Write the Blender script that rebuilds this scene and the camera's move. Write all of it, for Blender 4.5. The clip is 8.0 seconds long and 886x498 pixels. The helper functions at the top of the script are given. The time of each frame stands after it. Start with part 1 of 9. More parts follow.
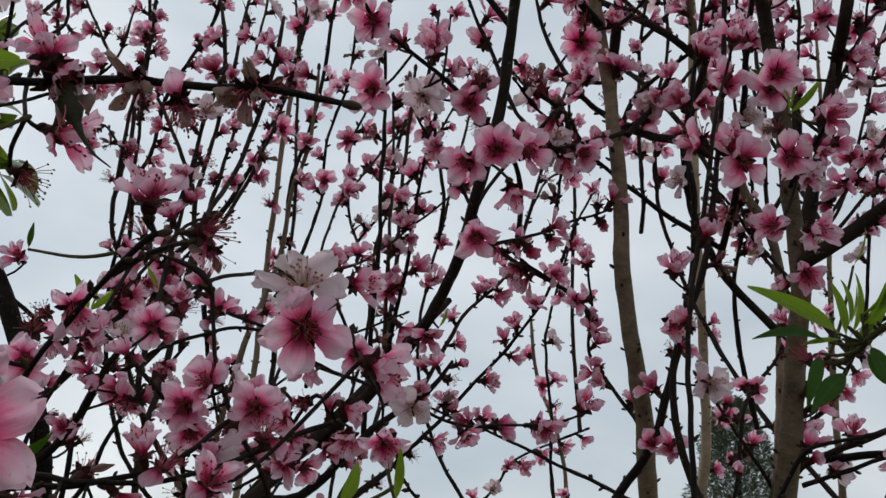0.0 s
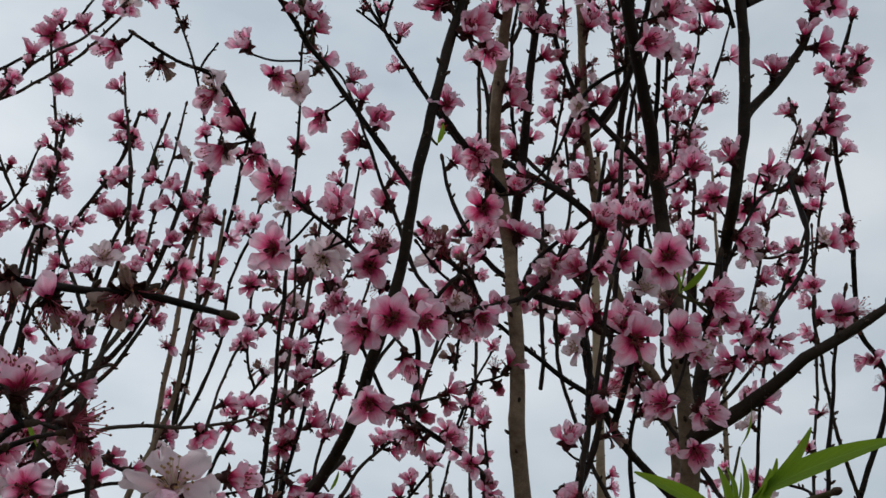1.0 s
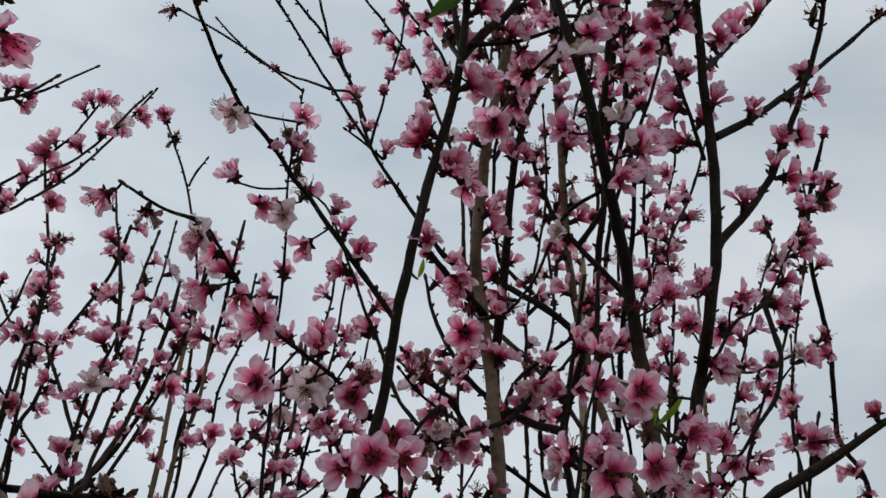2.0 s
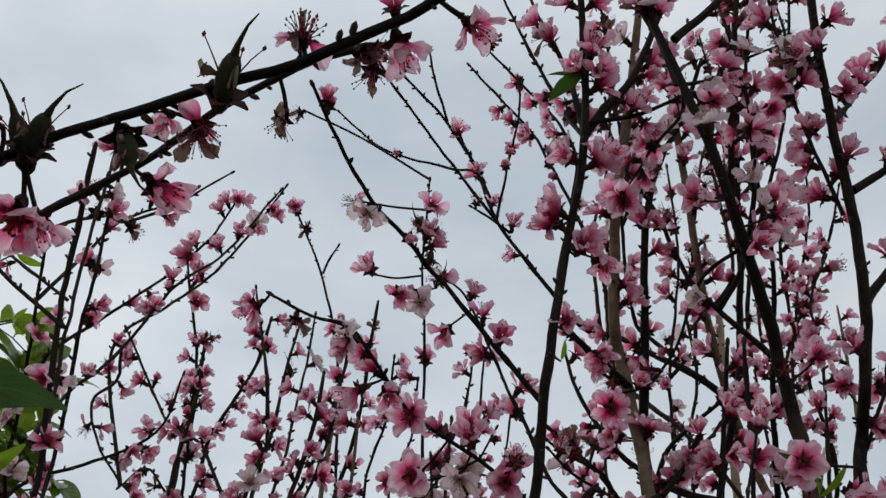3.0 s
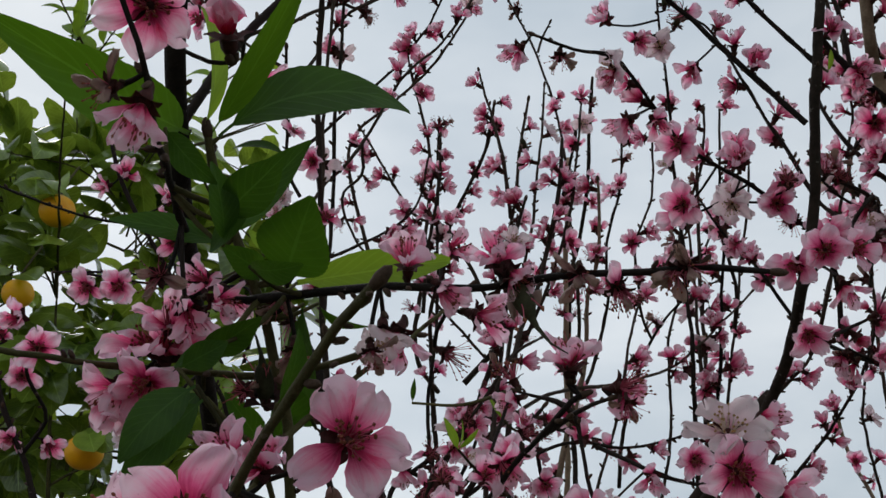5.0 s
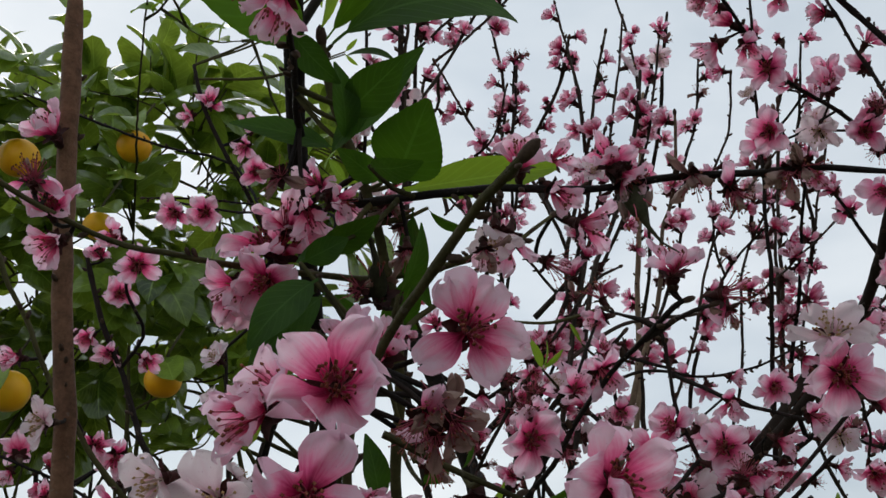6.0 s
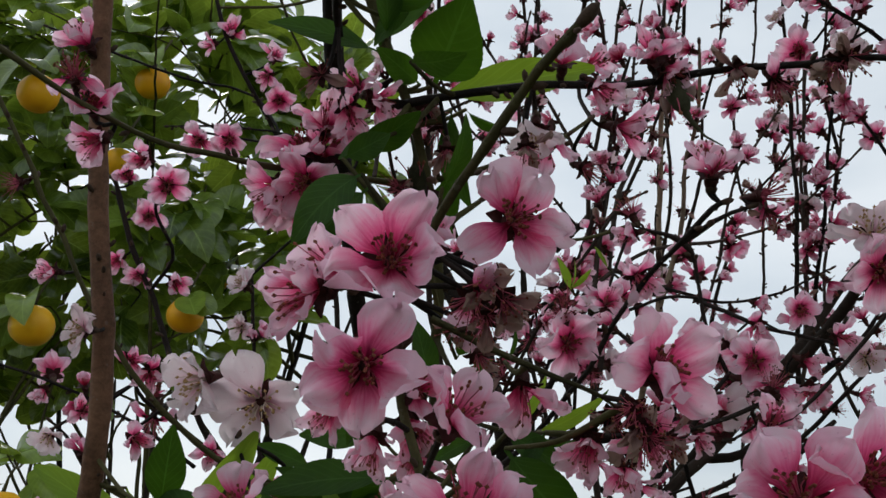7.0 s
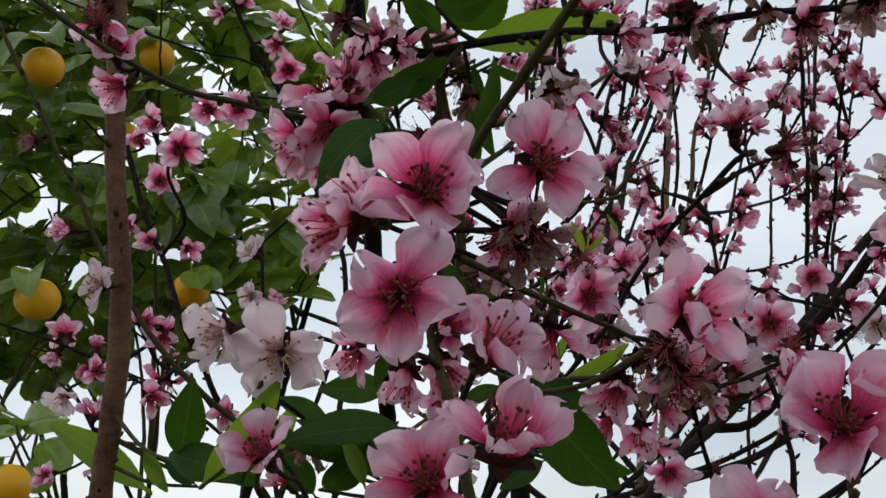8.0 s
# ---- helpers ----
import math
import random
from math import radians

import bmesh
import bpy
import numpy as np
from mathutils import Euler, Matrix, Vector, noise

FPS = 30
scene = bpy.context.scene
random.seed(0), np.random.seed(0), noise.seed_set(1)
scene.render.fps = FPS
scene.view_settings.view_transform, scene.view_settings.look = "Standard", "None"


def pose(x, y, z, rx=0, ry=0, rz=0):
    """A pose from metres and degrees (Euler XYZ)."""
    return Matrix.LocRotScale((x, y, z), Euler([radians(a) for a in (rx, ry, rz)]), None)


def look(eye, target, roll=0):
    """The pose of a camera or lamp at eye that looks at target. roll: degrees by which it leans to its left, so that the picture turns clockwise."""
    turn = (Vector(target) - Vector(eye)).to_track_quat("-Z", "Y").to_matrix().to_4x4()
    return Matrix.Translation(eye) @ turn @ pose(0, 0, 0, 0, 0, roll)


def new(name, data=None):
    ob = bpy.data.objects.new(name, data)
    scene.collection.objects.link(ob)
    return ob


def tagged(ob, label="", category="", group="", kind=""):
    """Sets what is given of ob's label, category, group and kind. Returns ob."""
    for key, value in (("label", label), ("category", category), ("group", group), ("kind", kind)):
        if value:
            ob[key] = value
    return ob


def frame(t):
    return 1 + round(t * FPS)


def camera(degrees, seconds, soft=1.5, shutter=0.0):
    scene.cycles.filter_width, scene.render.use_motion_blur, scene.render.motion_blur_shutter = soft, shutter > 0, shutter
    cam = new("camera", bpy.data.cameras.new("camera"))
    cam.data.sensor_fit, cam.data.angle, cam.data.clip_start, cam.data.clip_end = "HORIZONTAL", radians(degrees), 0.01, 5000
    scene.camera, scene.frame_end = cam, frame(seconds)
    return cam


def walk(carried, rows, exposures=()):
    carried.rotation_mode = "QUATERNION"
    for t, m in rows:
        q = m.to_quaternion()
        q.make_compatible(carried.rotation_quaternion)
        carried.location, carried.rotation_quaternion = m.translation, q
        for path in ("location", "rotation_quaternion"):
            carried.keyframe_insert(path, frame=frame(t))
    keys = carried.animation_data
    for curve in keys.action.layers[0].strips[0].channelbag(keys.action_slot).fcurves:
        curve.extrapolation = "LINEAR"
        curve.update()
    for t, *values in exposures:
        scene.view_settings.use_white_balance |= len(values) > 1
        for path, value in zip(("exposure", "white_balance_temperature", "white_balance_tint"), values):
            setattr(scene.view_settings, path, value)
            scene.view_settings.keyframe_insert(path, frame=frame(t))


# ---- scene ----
cam = camera(45.30, 8.0, soft=1.5)
PATH = [
    (0.0, (0.0124, 0.0070, 1.5147), (-0.0109, 1.9133, 2.1195), 2.07),
    (0.5, (0.0176, 0.0088, 1.5292), (0.0298, 1.8710, 2.2585), 2.85),
    (1.0, (0.0216, -0.0024, 1.5422), (0.1513, 1.8121, 2.3734), 2.61),
    (1.2, (0.0225, -0.0102, 1.5480), (0.1587, 1.7897, 2.4091), 2.65),
    (2.3, (0.0277, -0.0473, 1.5798), (0.1501, 1.6913, 2.5609), 1.92),
    (2.5, (0.0256, -0.0496, 1.5836), (0.0861, 1.6842, 2.5787), 1.98),
    (3.0, (0.0142, -0.0603, 1.5910), (-0.0864, 1.6487, 2.6250), 1.34),
    (3.5, (-0.0096, -0.0617, 1.5786), (-0.1829, 1.6737, 2.5575), -0.32),
    (4.0, (-0.0338, -0.0608, 1.5647), (-0.3994, 1.6858, 2.4678), 0.10),
    (4.5, (-0.0436, -0.0552, 1.5493), (-0.4798, 1.7141, 2.3736), -0.52),
    (5.0, (-0.0523, -0.0523, 1.5310), (-0.4958, 1.7523, 2.2706), -0.98),
    (5.2, (-0.0572, -0.0522, 1.5247), (-0.5383, 1.7524, 2.2404), -0.54),
    (6.3, (-0.0778, -0.0640, 1.5041), (-0.6325, 1.7537, 2.1271), 0.52),
    (6.5, (-0.0808, -0.0635, 1.4993), (-0.6313, 1.7628, 2.1006), 0.38),
    (7.0, (-0.0852, -0.0602, 1.4899), (-0.6665, 1.7700, 2.0488), 0.69),
    (7.5, (-0.0915, -0.0563, 1.4797), (-0.6861, 1.7773, 2.0130), 0.94),
    (8.0, (-0.0963, -0.0577, 1.4761), (-0.6778, 1.7805, 2.0080), 0.81),
]
EXPOSURES = [(0.0, 0.08), (3.0, -0.02), (4.0, 0.0), (6.3, 0.20), (8.0, 0.27)]
walk(cam, [(t, look(eye, target, roll)) for t, eye, target, roll in PATH], EXPOSURES)

# ---- sky and light: a bright overcast day ----
SUN_EL, SUN_AZ = radians(38), radians(-42)
world = bpy.data.worlds.new("world")
scene.world = world
world.use_nodes = True
wn, wl = world.node_tree.nodes, world.node_tree.links
wn.clear()
w_out = wn.new("ShaderNodeOutputWorld")
w_back = wn.new("ShaderNodeBackground")
w_sky = wn.new("ShaderNodeTexSky")
w_sky.sky_type, w_sky.sun_disc, w_sky.sun_elevation, w_sky.sun_rotation = "NISHITA", False, SUN_EL, SUN_AZ
w_dim = wn.new("ShaderNodeVectorMath")
w_dim.operation = "SCALE"
w_dim.inputs["Scale"].default_value = 0.07
w_co = wn.new("ShaderNodeTexCoord")
w_map = wn.new("ShaderNodeMapping")
w_map.inputs["Scale"].default_value = (1.0, 1.0, 2.2)
w_noise = wn.new("ShaderNodeTexNoise")
w_noise.inputs["Scale"].default_value, w_noise.inputs["Detail"].default_value, w_noise.inputs["Roughness"].default_value = 2.6, 5.0, 0.5
w_ramp = wn.new("ShaderNodeValToRGB")
w_ramp.color_ramp.elements[0].position, w_ramp.color_ramp.elements[1].position = 0.34, 0.70
w_ramp.color_ramp.elements[0].color = (0.470, 0.545, 0.612, 1)
w_ramp.color_ramp.elements[1].color = (0.775, 0.818, 0.850, 1)
w_mix = wn.new("ShaderNodeMix")
w_mix.data_type = "RGBA"
w_mix.inputs["Factor"].default_value = 0.88
wl.new(w_co.outputs["Generated"], w_map.inputs["Vector"])
wl.new(w_map.outputs["Vector"], w_noise.inputs["Vector"])
wl.new(w_noise.outputs["Fac"], w_ramp.inputs["Fac"])
wl.new(w_sky.outputs["Color"], w_dim.inputs[0])
wl.new(w_dim.outputs["Vector"], w_mix.inputs["A"])
w_glow = wn.new("ShaderNodeVectorMath")
w_glow.operation = "DOT_PRODUCT"
w_glow.inputs[1].default_value = (math.sin(SUN_AZ) * math.cos(SUN_EL), math.cos(SUN_AZ) * math.cos(SUN_EL), math.sin(SUN_EL))
w_lift = wn.new("ShaderNodeMapRange")
w_lift.inputs["From Min"].default_value, w_lift.inputs["From Max"].default_value = 0.55, 1.0
w_lift.inputs["To Min"].default_value, w_lift.inputs["To Max"].default_value = 0.95, 1.07
w_thin = wn.new("ShaderNodeVectorMath")
w_thin.operation = "SCALE"
wl.new(w_co.outputs["Generated"], w_glow.inputs[0])
wl.new(w_glow.outputs["Value"], w_lift.inputs["Value"])
wl.new(w_lift.outputs["Result"], w_thin.inputs["Scale"])
wl.new(w_ramp.outputs["Color"], w_thin.inputs[0])
wl.new(w_thin.outputs["Vector"], w_mix.inputs["B"])
wl.new(w_mix.outputs["Result"], w_back.inputs["Color"])
wl.new(w_back.outputs["Background"], w_out.inputs["Surface"])
sun = new("sun", bpy.data.lights.new("sun", "SUN"))
sun.data.energy, sun.data.angle, sun.data.color = 0.8, radians(25), (1.0, 0.96, 0.9)
sun.matrix_world = look((0, 0, 8), Vector((0, 0, 8)) - Vector((math.sin(SUN_AZ) * math.cos(SUN_EL), math.cos(SUN_AZ) * math.cos(SUN_EL), math.sin(SUN_EL))))


# ---- materials ----
class Nodes:
    """A node material under construction."""

    def __init__(self, name):
        self.mat = bpy.data.materials.new(name)
        self.mat.use_nodes = True
        self.tree = self.mat.node_tree
        self.tree.nodes.clear()
        self.out = self.add("ShaderNodeOutputMaterial")

    def add(self, kind, **values):
        node = self.tree.nodes.new(kind)
        for key, value in values.items():
            node.inputs[key.replace("_", " ")].default_value = value
        return node

    def link(self, a, b):
        self.tree.links.new(a, b)

    def noise(self, scale, detail=3.0, rough=0.55, coords=None):
        n = self.add("ShaderNodeTexNoise", Scale=scale, Detail=detail, Roughness=rough)
        if coords:
            self.link(coords, n.inputs["Vector"])
        return n.outputs["Fac"]

    def ramp(self, value, stops):
        r = self.add("ShaderNodeValToRGB")
        for n, (at, colour) in enumerate(stops):
            e = r.color_ramp.elements[n] if n < 2 else r.color_ramp.elements.new(at)
            e.position, e.color = at, (*colour, 1)
        self.link(value, r.inputs["Fac"])
        return r.outputs["Color"]

    def math(self, op, a, b):
        m = self.add("ShaderNodeMath")
        m.operation = op
        for n, v in enumerate((a, b)):
            if isinstance(v, (int, float)):
                m.inputs[n].default_value = v
            else:
                self.link(v, m.inputs[n])
        return m.outputs["Value"]

    def mix(self, fac, a, b, blend="MIX"):
        m = self.add("ShaderNodeMix")
        m.data_type, m.blend_type = "RGBA", blend
        for key, v in (("Factor", fac), ("A", a), ("B", b)):
            if isinstance(v, (int, float)):
                m.inputs[key].default_value = v
            elif isinstance(v, tuple):
                m.inputs[key].default_value = (*v, 1)
            else:
                self.link(v, m.inputs[key])
        return m.outputs["Result"]

    def random(self):
        return self.add("ShaderNodeObjectInfo").outputs["Random"]

    def island(self):
        return self.add("ShaderNodeNewGeometry").outputs["Random Per Island"]

    def uv(self):
        return self.add("ShaderNodeTexCoord").outputs["UV"]

    def place(self):
        return self.add("ShaderNodeTexCoord").outputs["Object"]

    def bump(self, height, strength, distance=0.001):
        b = self.add("ShaderNodeBump", Strength=strength, Distance=distance)
        self.link(height, b.inputs["Height"])
        return b.outputs["Normal"]

    def finish(self, colour, rough=0.7, normal=None, thin=0.0, thin_colour=None, coat=0.0):
        p = self.add("ShaderNodeBsdfPrincipled", Roughness=rough)
        p.inputs["Coat Weight"].default_value = coat
        p.inputs["Specular IOR Level"].default_value = 0.35 if rough < 0.7 else 0.15
        if isinstance(colour, tuple):
            p.inputs["Base Color"].default_value = (*colour, 1)
        else:
            self.link(colour, p.inputs["Base Color"])
        if normal:
            self.link(normal, p.inputs["Normal"])
        end = p.outputs["BSDF"]
        if thin:
            t = self.add("ShaderNodeBsdfTranslucent")
            self.link(thin_colour or colour, t.inputs["Color"])
            m = self.add("ShaderNodeMixShader", Fac=thin)
            self.link(end, m.inputs[1])
            self.link(t.outputs["BSDF"], m.inputs[2])
            end = m.outputs["Shader"]
        self.link(end, self.out.inputs["Surface"])
        return self.mat


def petal_material(name, stops, thin=0.58):
    n = Nodes(name)
    uv = n.uv()
    sep = n.add("ShaderNodeSeparateXYZ")
    n.link(uv, sep.inputs["Vector"])
    grain = n.noise(220, 3, 0.6, n.place())
    streak = n.add("ShaderNodeMapping", Scale=(15.0, 2.2, 1.0))
    n.link(uv, streak.inputs["Vector"])
    veins = n.noise(1.0, 2, 0.5, streak.outputs["Vector"])
    along = n.math("ADD", sep.outputs["Y"], n.math("MULTIPLY", n.math("SUBTRACT", veins, 0.5), 0.34))
    along = n.math("ADD", along, n.math("MULTIPLY", n.math("SUBTRACT", grain, 0.5), 0.22))
    along = n.math("ADD", along, n.math("MULTIPLY", n.math("SUBTRACT", n.random(), 0.5), 0.14))
    along = n.math("ADD", along, n.math("MULTIPLY", n.math("SUBTRACT", n.island(), 0.5), 0.12))
    colour = n.ramp(along, stops)
    blotch = n.noise(900, 2, 0.5, n.place())
    colour = n.mix(n.math("MULTIPLY", n.math("GREATER_THAN", blotch, 0.70), 0.25), colour, (0.45, 0.12, 0.22))
    return n.finish(colour, 0.55, n.bump(veins, 0.22, 0.0004), thin)


PETAL = petal_material("petal_pink", [(0.02, (0.34, 0.010, 0.045)), (0.20, (0.60, 0.030, 0.13)), (0.38, (0.84, 0.13, 0.30)), (0.57, (0.93, 0.37, 0.54)), (0.86, (0.97, 0.70, 0.81))], 0.70)
PETAL_PALE = petal_material("petal_pale", [(0.0, (0.55, 0.16, 0.24)), (0.16, (0.78, 0.44, 0.53)), (0.45, (0.87, 0.66, 0.71)), (1.0, (0.91, 0.79, 0.82))], 0.6)
PETAL_OLD = petal_material("petal_faded", [(0.0, (0.09, 0.03, 0.03)), (0.4, (0.26, 0.14, 0.13)), (1.0, (0.37, 0.25, 0.20))], 0.4)


def plain_material(name, dark, light, scale, rough, bump=0.3, depth=0.0006, thin=0.0):
    n = Nodes(name)
    co = n.place()
    fine, broad = n.noise(scale, 4, 0.6, co), n.noise(scale * 0.13, 2, 0.5, co)
    fac = n.math("ADD", n.math("MULTIPLY", fine, 0.6), n.math("MULTIPLY", broad, 0.5))
    fac = n.math("ADD", fac, n.math("MULTIPLY", n.math("SUBTRACT", n.random(), 0.5), 0.2))
    return n.finish(n.ramp(fac, [(0.3, dark), (0.78, light)]), rough, n.bump(fine, bump, depth), thin)


CALYX = plain_material("calyx", (0.018, 0.007, 0.008), (0.085, 0.028, 0.024), 700, 0.7)
FILAMENT = plain_material("filament", (0.34, 0.03, 0.07), (0.55, 0.12, 0.18), 500, 0.6, 0.1)
ANTHER = plain_material("anther", (0.11, 0.025, 0.020), (0.30, 0.11, 0.06), 900, 0.8)
SCALE_BROWN = plain_material("bud_scale", (0.03, 0.018, 0.013), (0.10, 0.065, 0.045), 900, 0.8)
FILAMENT_PALE = plain_material("filament_pale", (0.55, 0.38, 0.30), (0.75, 0.62, 0.52), 500, 0.6, 0.1)
ANTHER_YELLOW = plain_material("anther_yellow", (0.28, 0.15, 0.06), (0.52, 0.34, 0.15), 900, 0.8)
FRUITLET = plain_material("fruitlet_down", (0.022, 0.024, 0.012), (0.07, 0.07, 0.04), 800, 0.85, 0.5)


def bark_material(name, dark, light, ring, rough=0.85, grey=0.35, young=None):
    """Bark with rings of pores across the stem and long blotches along it. young: a darker colour for a stem's upper
    reach.
    """
    n = Nodes(name)
    uv = n.uv()
    rings = n.add("ShaderNodeMapping", Scale=(1.5, 55.0, 1.0))
    n.link(uv, rings.inputs["Vector"])
    ring_fac = n.noise(3.0, 3, 0.6, rings.outputs["Vector"])
    co = n.place()
    broad, fine = n.noise(35, 4, 0.6, co), n.noise(650, 3, 0.6, co)
    fac = n.math("ADD", n.math("MULTIPLY", broad, 0.55), n.math("MULTIPLY", ring_fac, ring))
    fac = n.math("ADD", fac, n.math("MULTIPLY", fine, 0.25))
    fac = n.math("ADD", fac, n.math("MULTIPLY", n.math("SUBTRACT", n.random(), 0.5), 0.30))
    colour = n.ramp(fac, [(0.34, dark), (0.80, light)])
    if young:
        sep = n.add("ShaderNodeSeparateXYZ")
        n.link(uv, sep.inputs["Vector"])
        # turns to the darker colour between 1.22 and 1.48 m along the stem
        darken = n.add("ShaderNodeMapRange", From_Min=1.22, From_Max=1.48)
        n.link(n.math("ADD", sep.outputs["Y"], n.math("MULTIPLY", n.math("SUBTRACT", broad, 0.5), 0.3)), darken.inputs["Value"])
        colour = n.mix(darken.outputs["Result"], colour, young)
    lichen = n.math("GREATER_THAN", n.noise(160, 4, 0.65, co), 0.67)
    colour = n.mix(n.math("MULTIPLY", lichen, grey), colour, (0.24, 0.22, 0.19))
    return n.finish(colour, rough, n.bump(n.math("ADD", ring_fac, fine), 0.6, 0.0011))


BARK_OLD = bark_material("bark_grey_brown", (0.006, 0.0045, 0.0035), (0.040, 0.029, 0.022), 0.40)
BARK_RED = bark_material("bark_red_brown", (0.024, 0.012, 0.008), (0.250, 0.130, 0.078), 0.50, 0.7, 0.22)
BARK_TWO_TONE = bark_material("bark_two_tone", (0.085, 0.060, 0.040), (0.32, 0.235, 0.155), 0.40, 0.85, 0.35, (0.022, 0.016, 0.013))
BARK_TWIG = bark_material("bark_dark_twig", (0.004, 0.0032, 0.0026), (0.034, 0.024, 0.020), 0.35, 0.75)
BARK_GREEN = bark_material("bark_green_shoot", (0.028, 0.026, 0.010), (0.100, 0.090, 0.036), 0.30, 0.8, 0.15)


def leaf_material(name, dark, light, rough, thin, coat=0.0):
    n = Nodes(name)
    uv = n.uv()
    sep = n.add("ShaderNodeSeparateXYZ")
    n.link(uv, sep.inputs["Vector"])
    co = n.place()
    side = n.math("ABSOLUTE", n.math("SUBTRACT", sep.outputs["X"], 0.5), 0.0)
    wave = n.math("SINE", n.math("ADD", n.math("MULTIPLY", sep.outputs["Y"], 62.0), n.math("MULTIPLY", side, -34.0)), 0.0)
    vein = n.math("POWER", n.math("ADD", n.math("MULTIPLY", wave, 0.5), 0.5), 9.0)
    rib = n.math("LESS_THAN", side, 0.022)
    mark = n.math("MAXIMUM", n.math("MULTIPLY", vein, 0.32), n.math("MULTIPLY", rib, 0.8))
    fac = n.math("ADD", n.math("MULTIPLY", n.noise(60, 4, 0.6, co), 0.6), n.math("MULTIPLY", n.math("ADD", n.random(), n.island()), 0.28))
    colour = n.ramp(fac, [(0.30, dark), (0.82, light)])
    colour = n.mix(n.math("MULTIPLY", mark, 0.55), colour, tuple(min(1.0, 1.5 * c + 0.02) for c in light))
    spots = n.math("GREATER_THAN", n.noise(260, 3, 0.6, co), 0.72)
    colour = n.mix(n.math("MULTIPLY", spots, 0.35), colour, (0.10, 0.085, 0.03))
    glow = n.mix(0.5, colour, tuple(min(1.0, c * f) for c, f in zip(light, (1.7, 1.5, 0.7))))
    return n.finish(colour, rough, n.bump(n.math("SUBTRACT", n.noise(160, 2, 0.5, co), mark), 0.35, 0.0008), thin, glow, coat)


LEAF_PEACH = leaf_material("leaf_peach", (0.005, 0.026, 0.003), (0.042, 0.112, 0.007), 0.58, 0.44)
# peach leaf again, its green lightened to stand in for light from behind
LEAF_BACKLIT = leaf_material("leaf_backlit", (0.015, 0.058, 0.004), (0.066, 0.155, 0.009), 0.55, 0.52)
LEAF_YOUNG = leaf_material("leaf_young", (0.080, 0.175, 0.016), (0.200, 0.330, 0.035), 0.40, 0.55)
LEAF_CITRUS = leaf_material("leaf_citrus", (0.010, 0.038, 0.009), (0.255, 0.375, 0.055), 0.27, 0.40, 0.65)
LEAF_FAR = plain_material("leaf_far", (0.055, 0.080, 0.050), (0.150, 0.190, 0.115), 3.0, 0.8, 0.3, 0.01, 0.15)


def fruit_material():
    n = Nodes("citrus_peel")
    co = n.place()
    pores = n.noise(520, 2, 0.5, co)
    broad = n.noise(28, 3, 0.6, co)
    colour = n.ramp(n.math("ADD", n.math("MULTIPLY", broad, 0.8), n.math("MULTIPLY", n.random(), 0.2)), [(0.3, (0.86, 0.36, 0.006)), (0.75, (0.95, 0.54, 0.016))])
    return n.finish(colour, 0.42, n.bump(pores, 0.5, 0.0007))


PEEL = fruit_material()
PEEL_GREEN = plain_material("green_peel", (0.09, 0.17, 0.02), (0.22, 0.34, 0.05), 300, 0.4)


def ground_material():
    n = Nodes("ground_soil_grass")
    co = n.place()
    fac = n.math("ADD", n.math("MULTIPLY", n.noise(0.6, 5, 0.6, co), 0.6), n.math("MULTIPLY", n.noise(24, 5, 0.7, co), 0.5))
    colour = n.ramp(fac, [(0.38, (0.055, 0.040, 0.026)), (0.52, (0.085, 0.070, 0.040)), (0.68, (0.050, 0.085, 0.025))])
    return n.finish(colour, 0.95, n.bump(fac, 0.8, 0.03))


GROUND = ground_material()


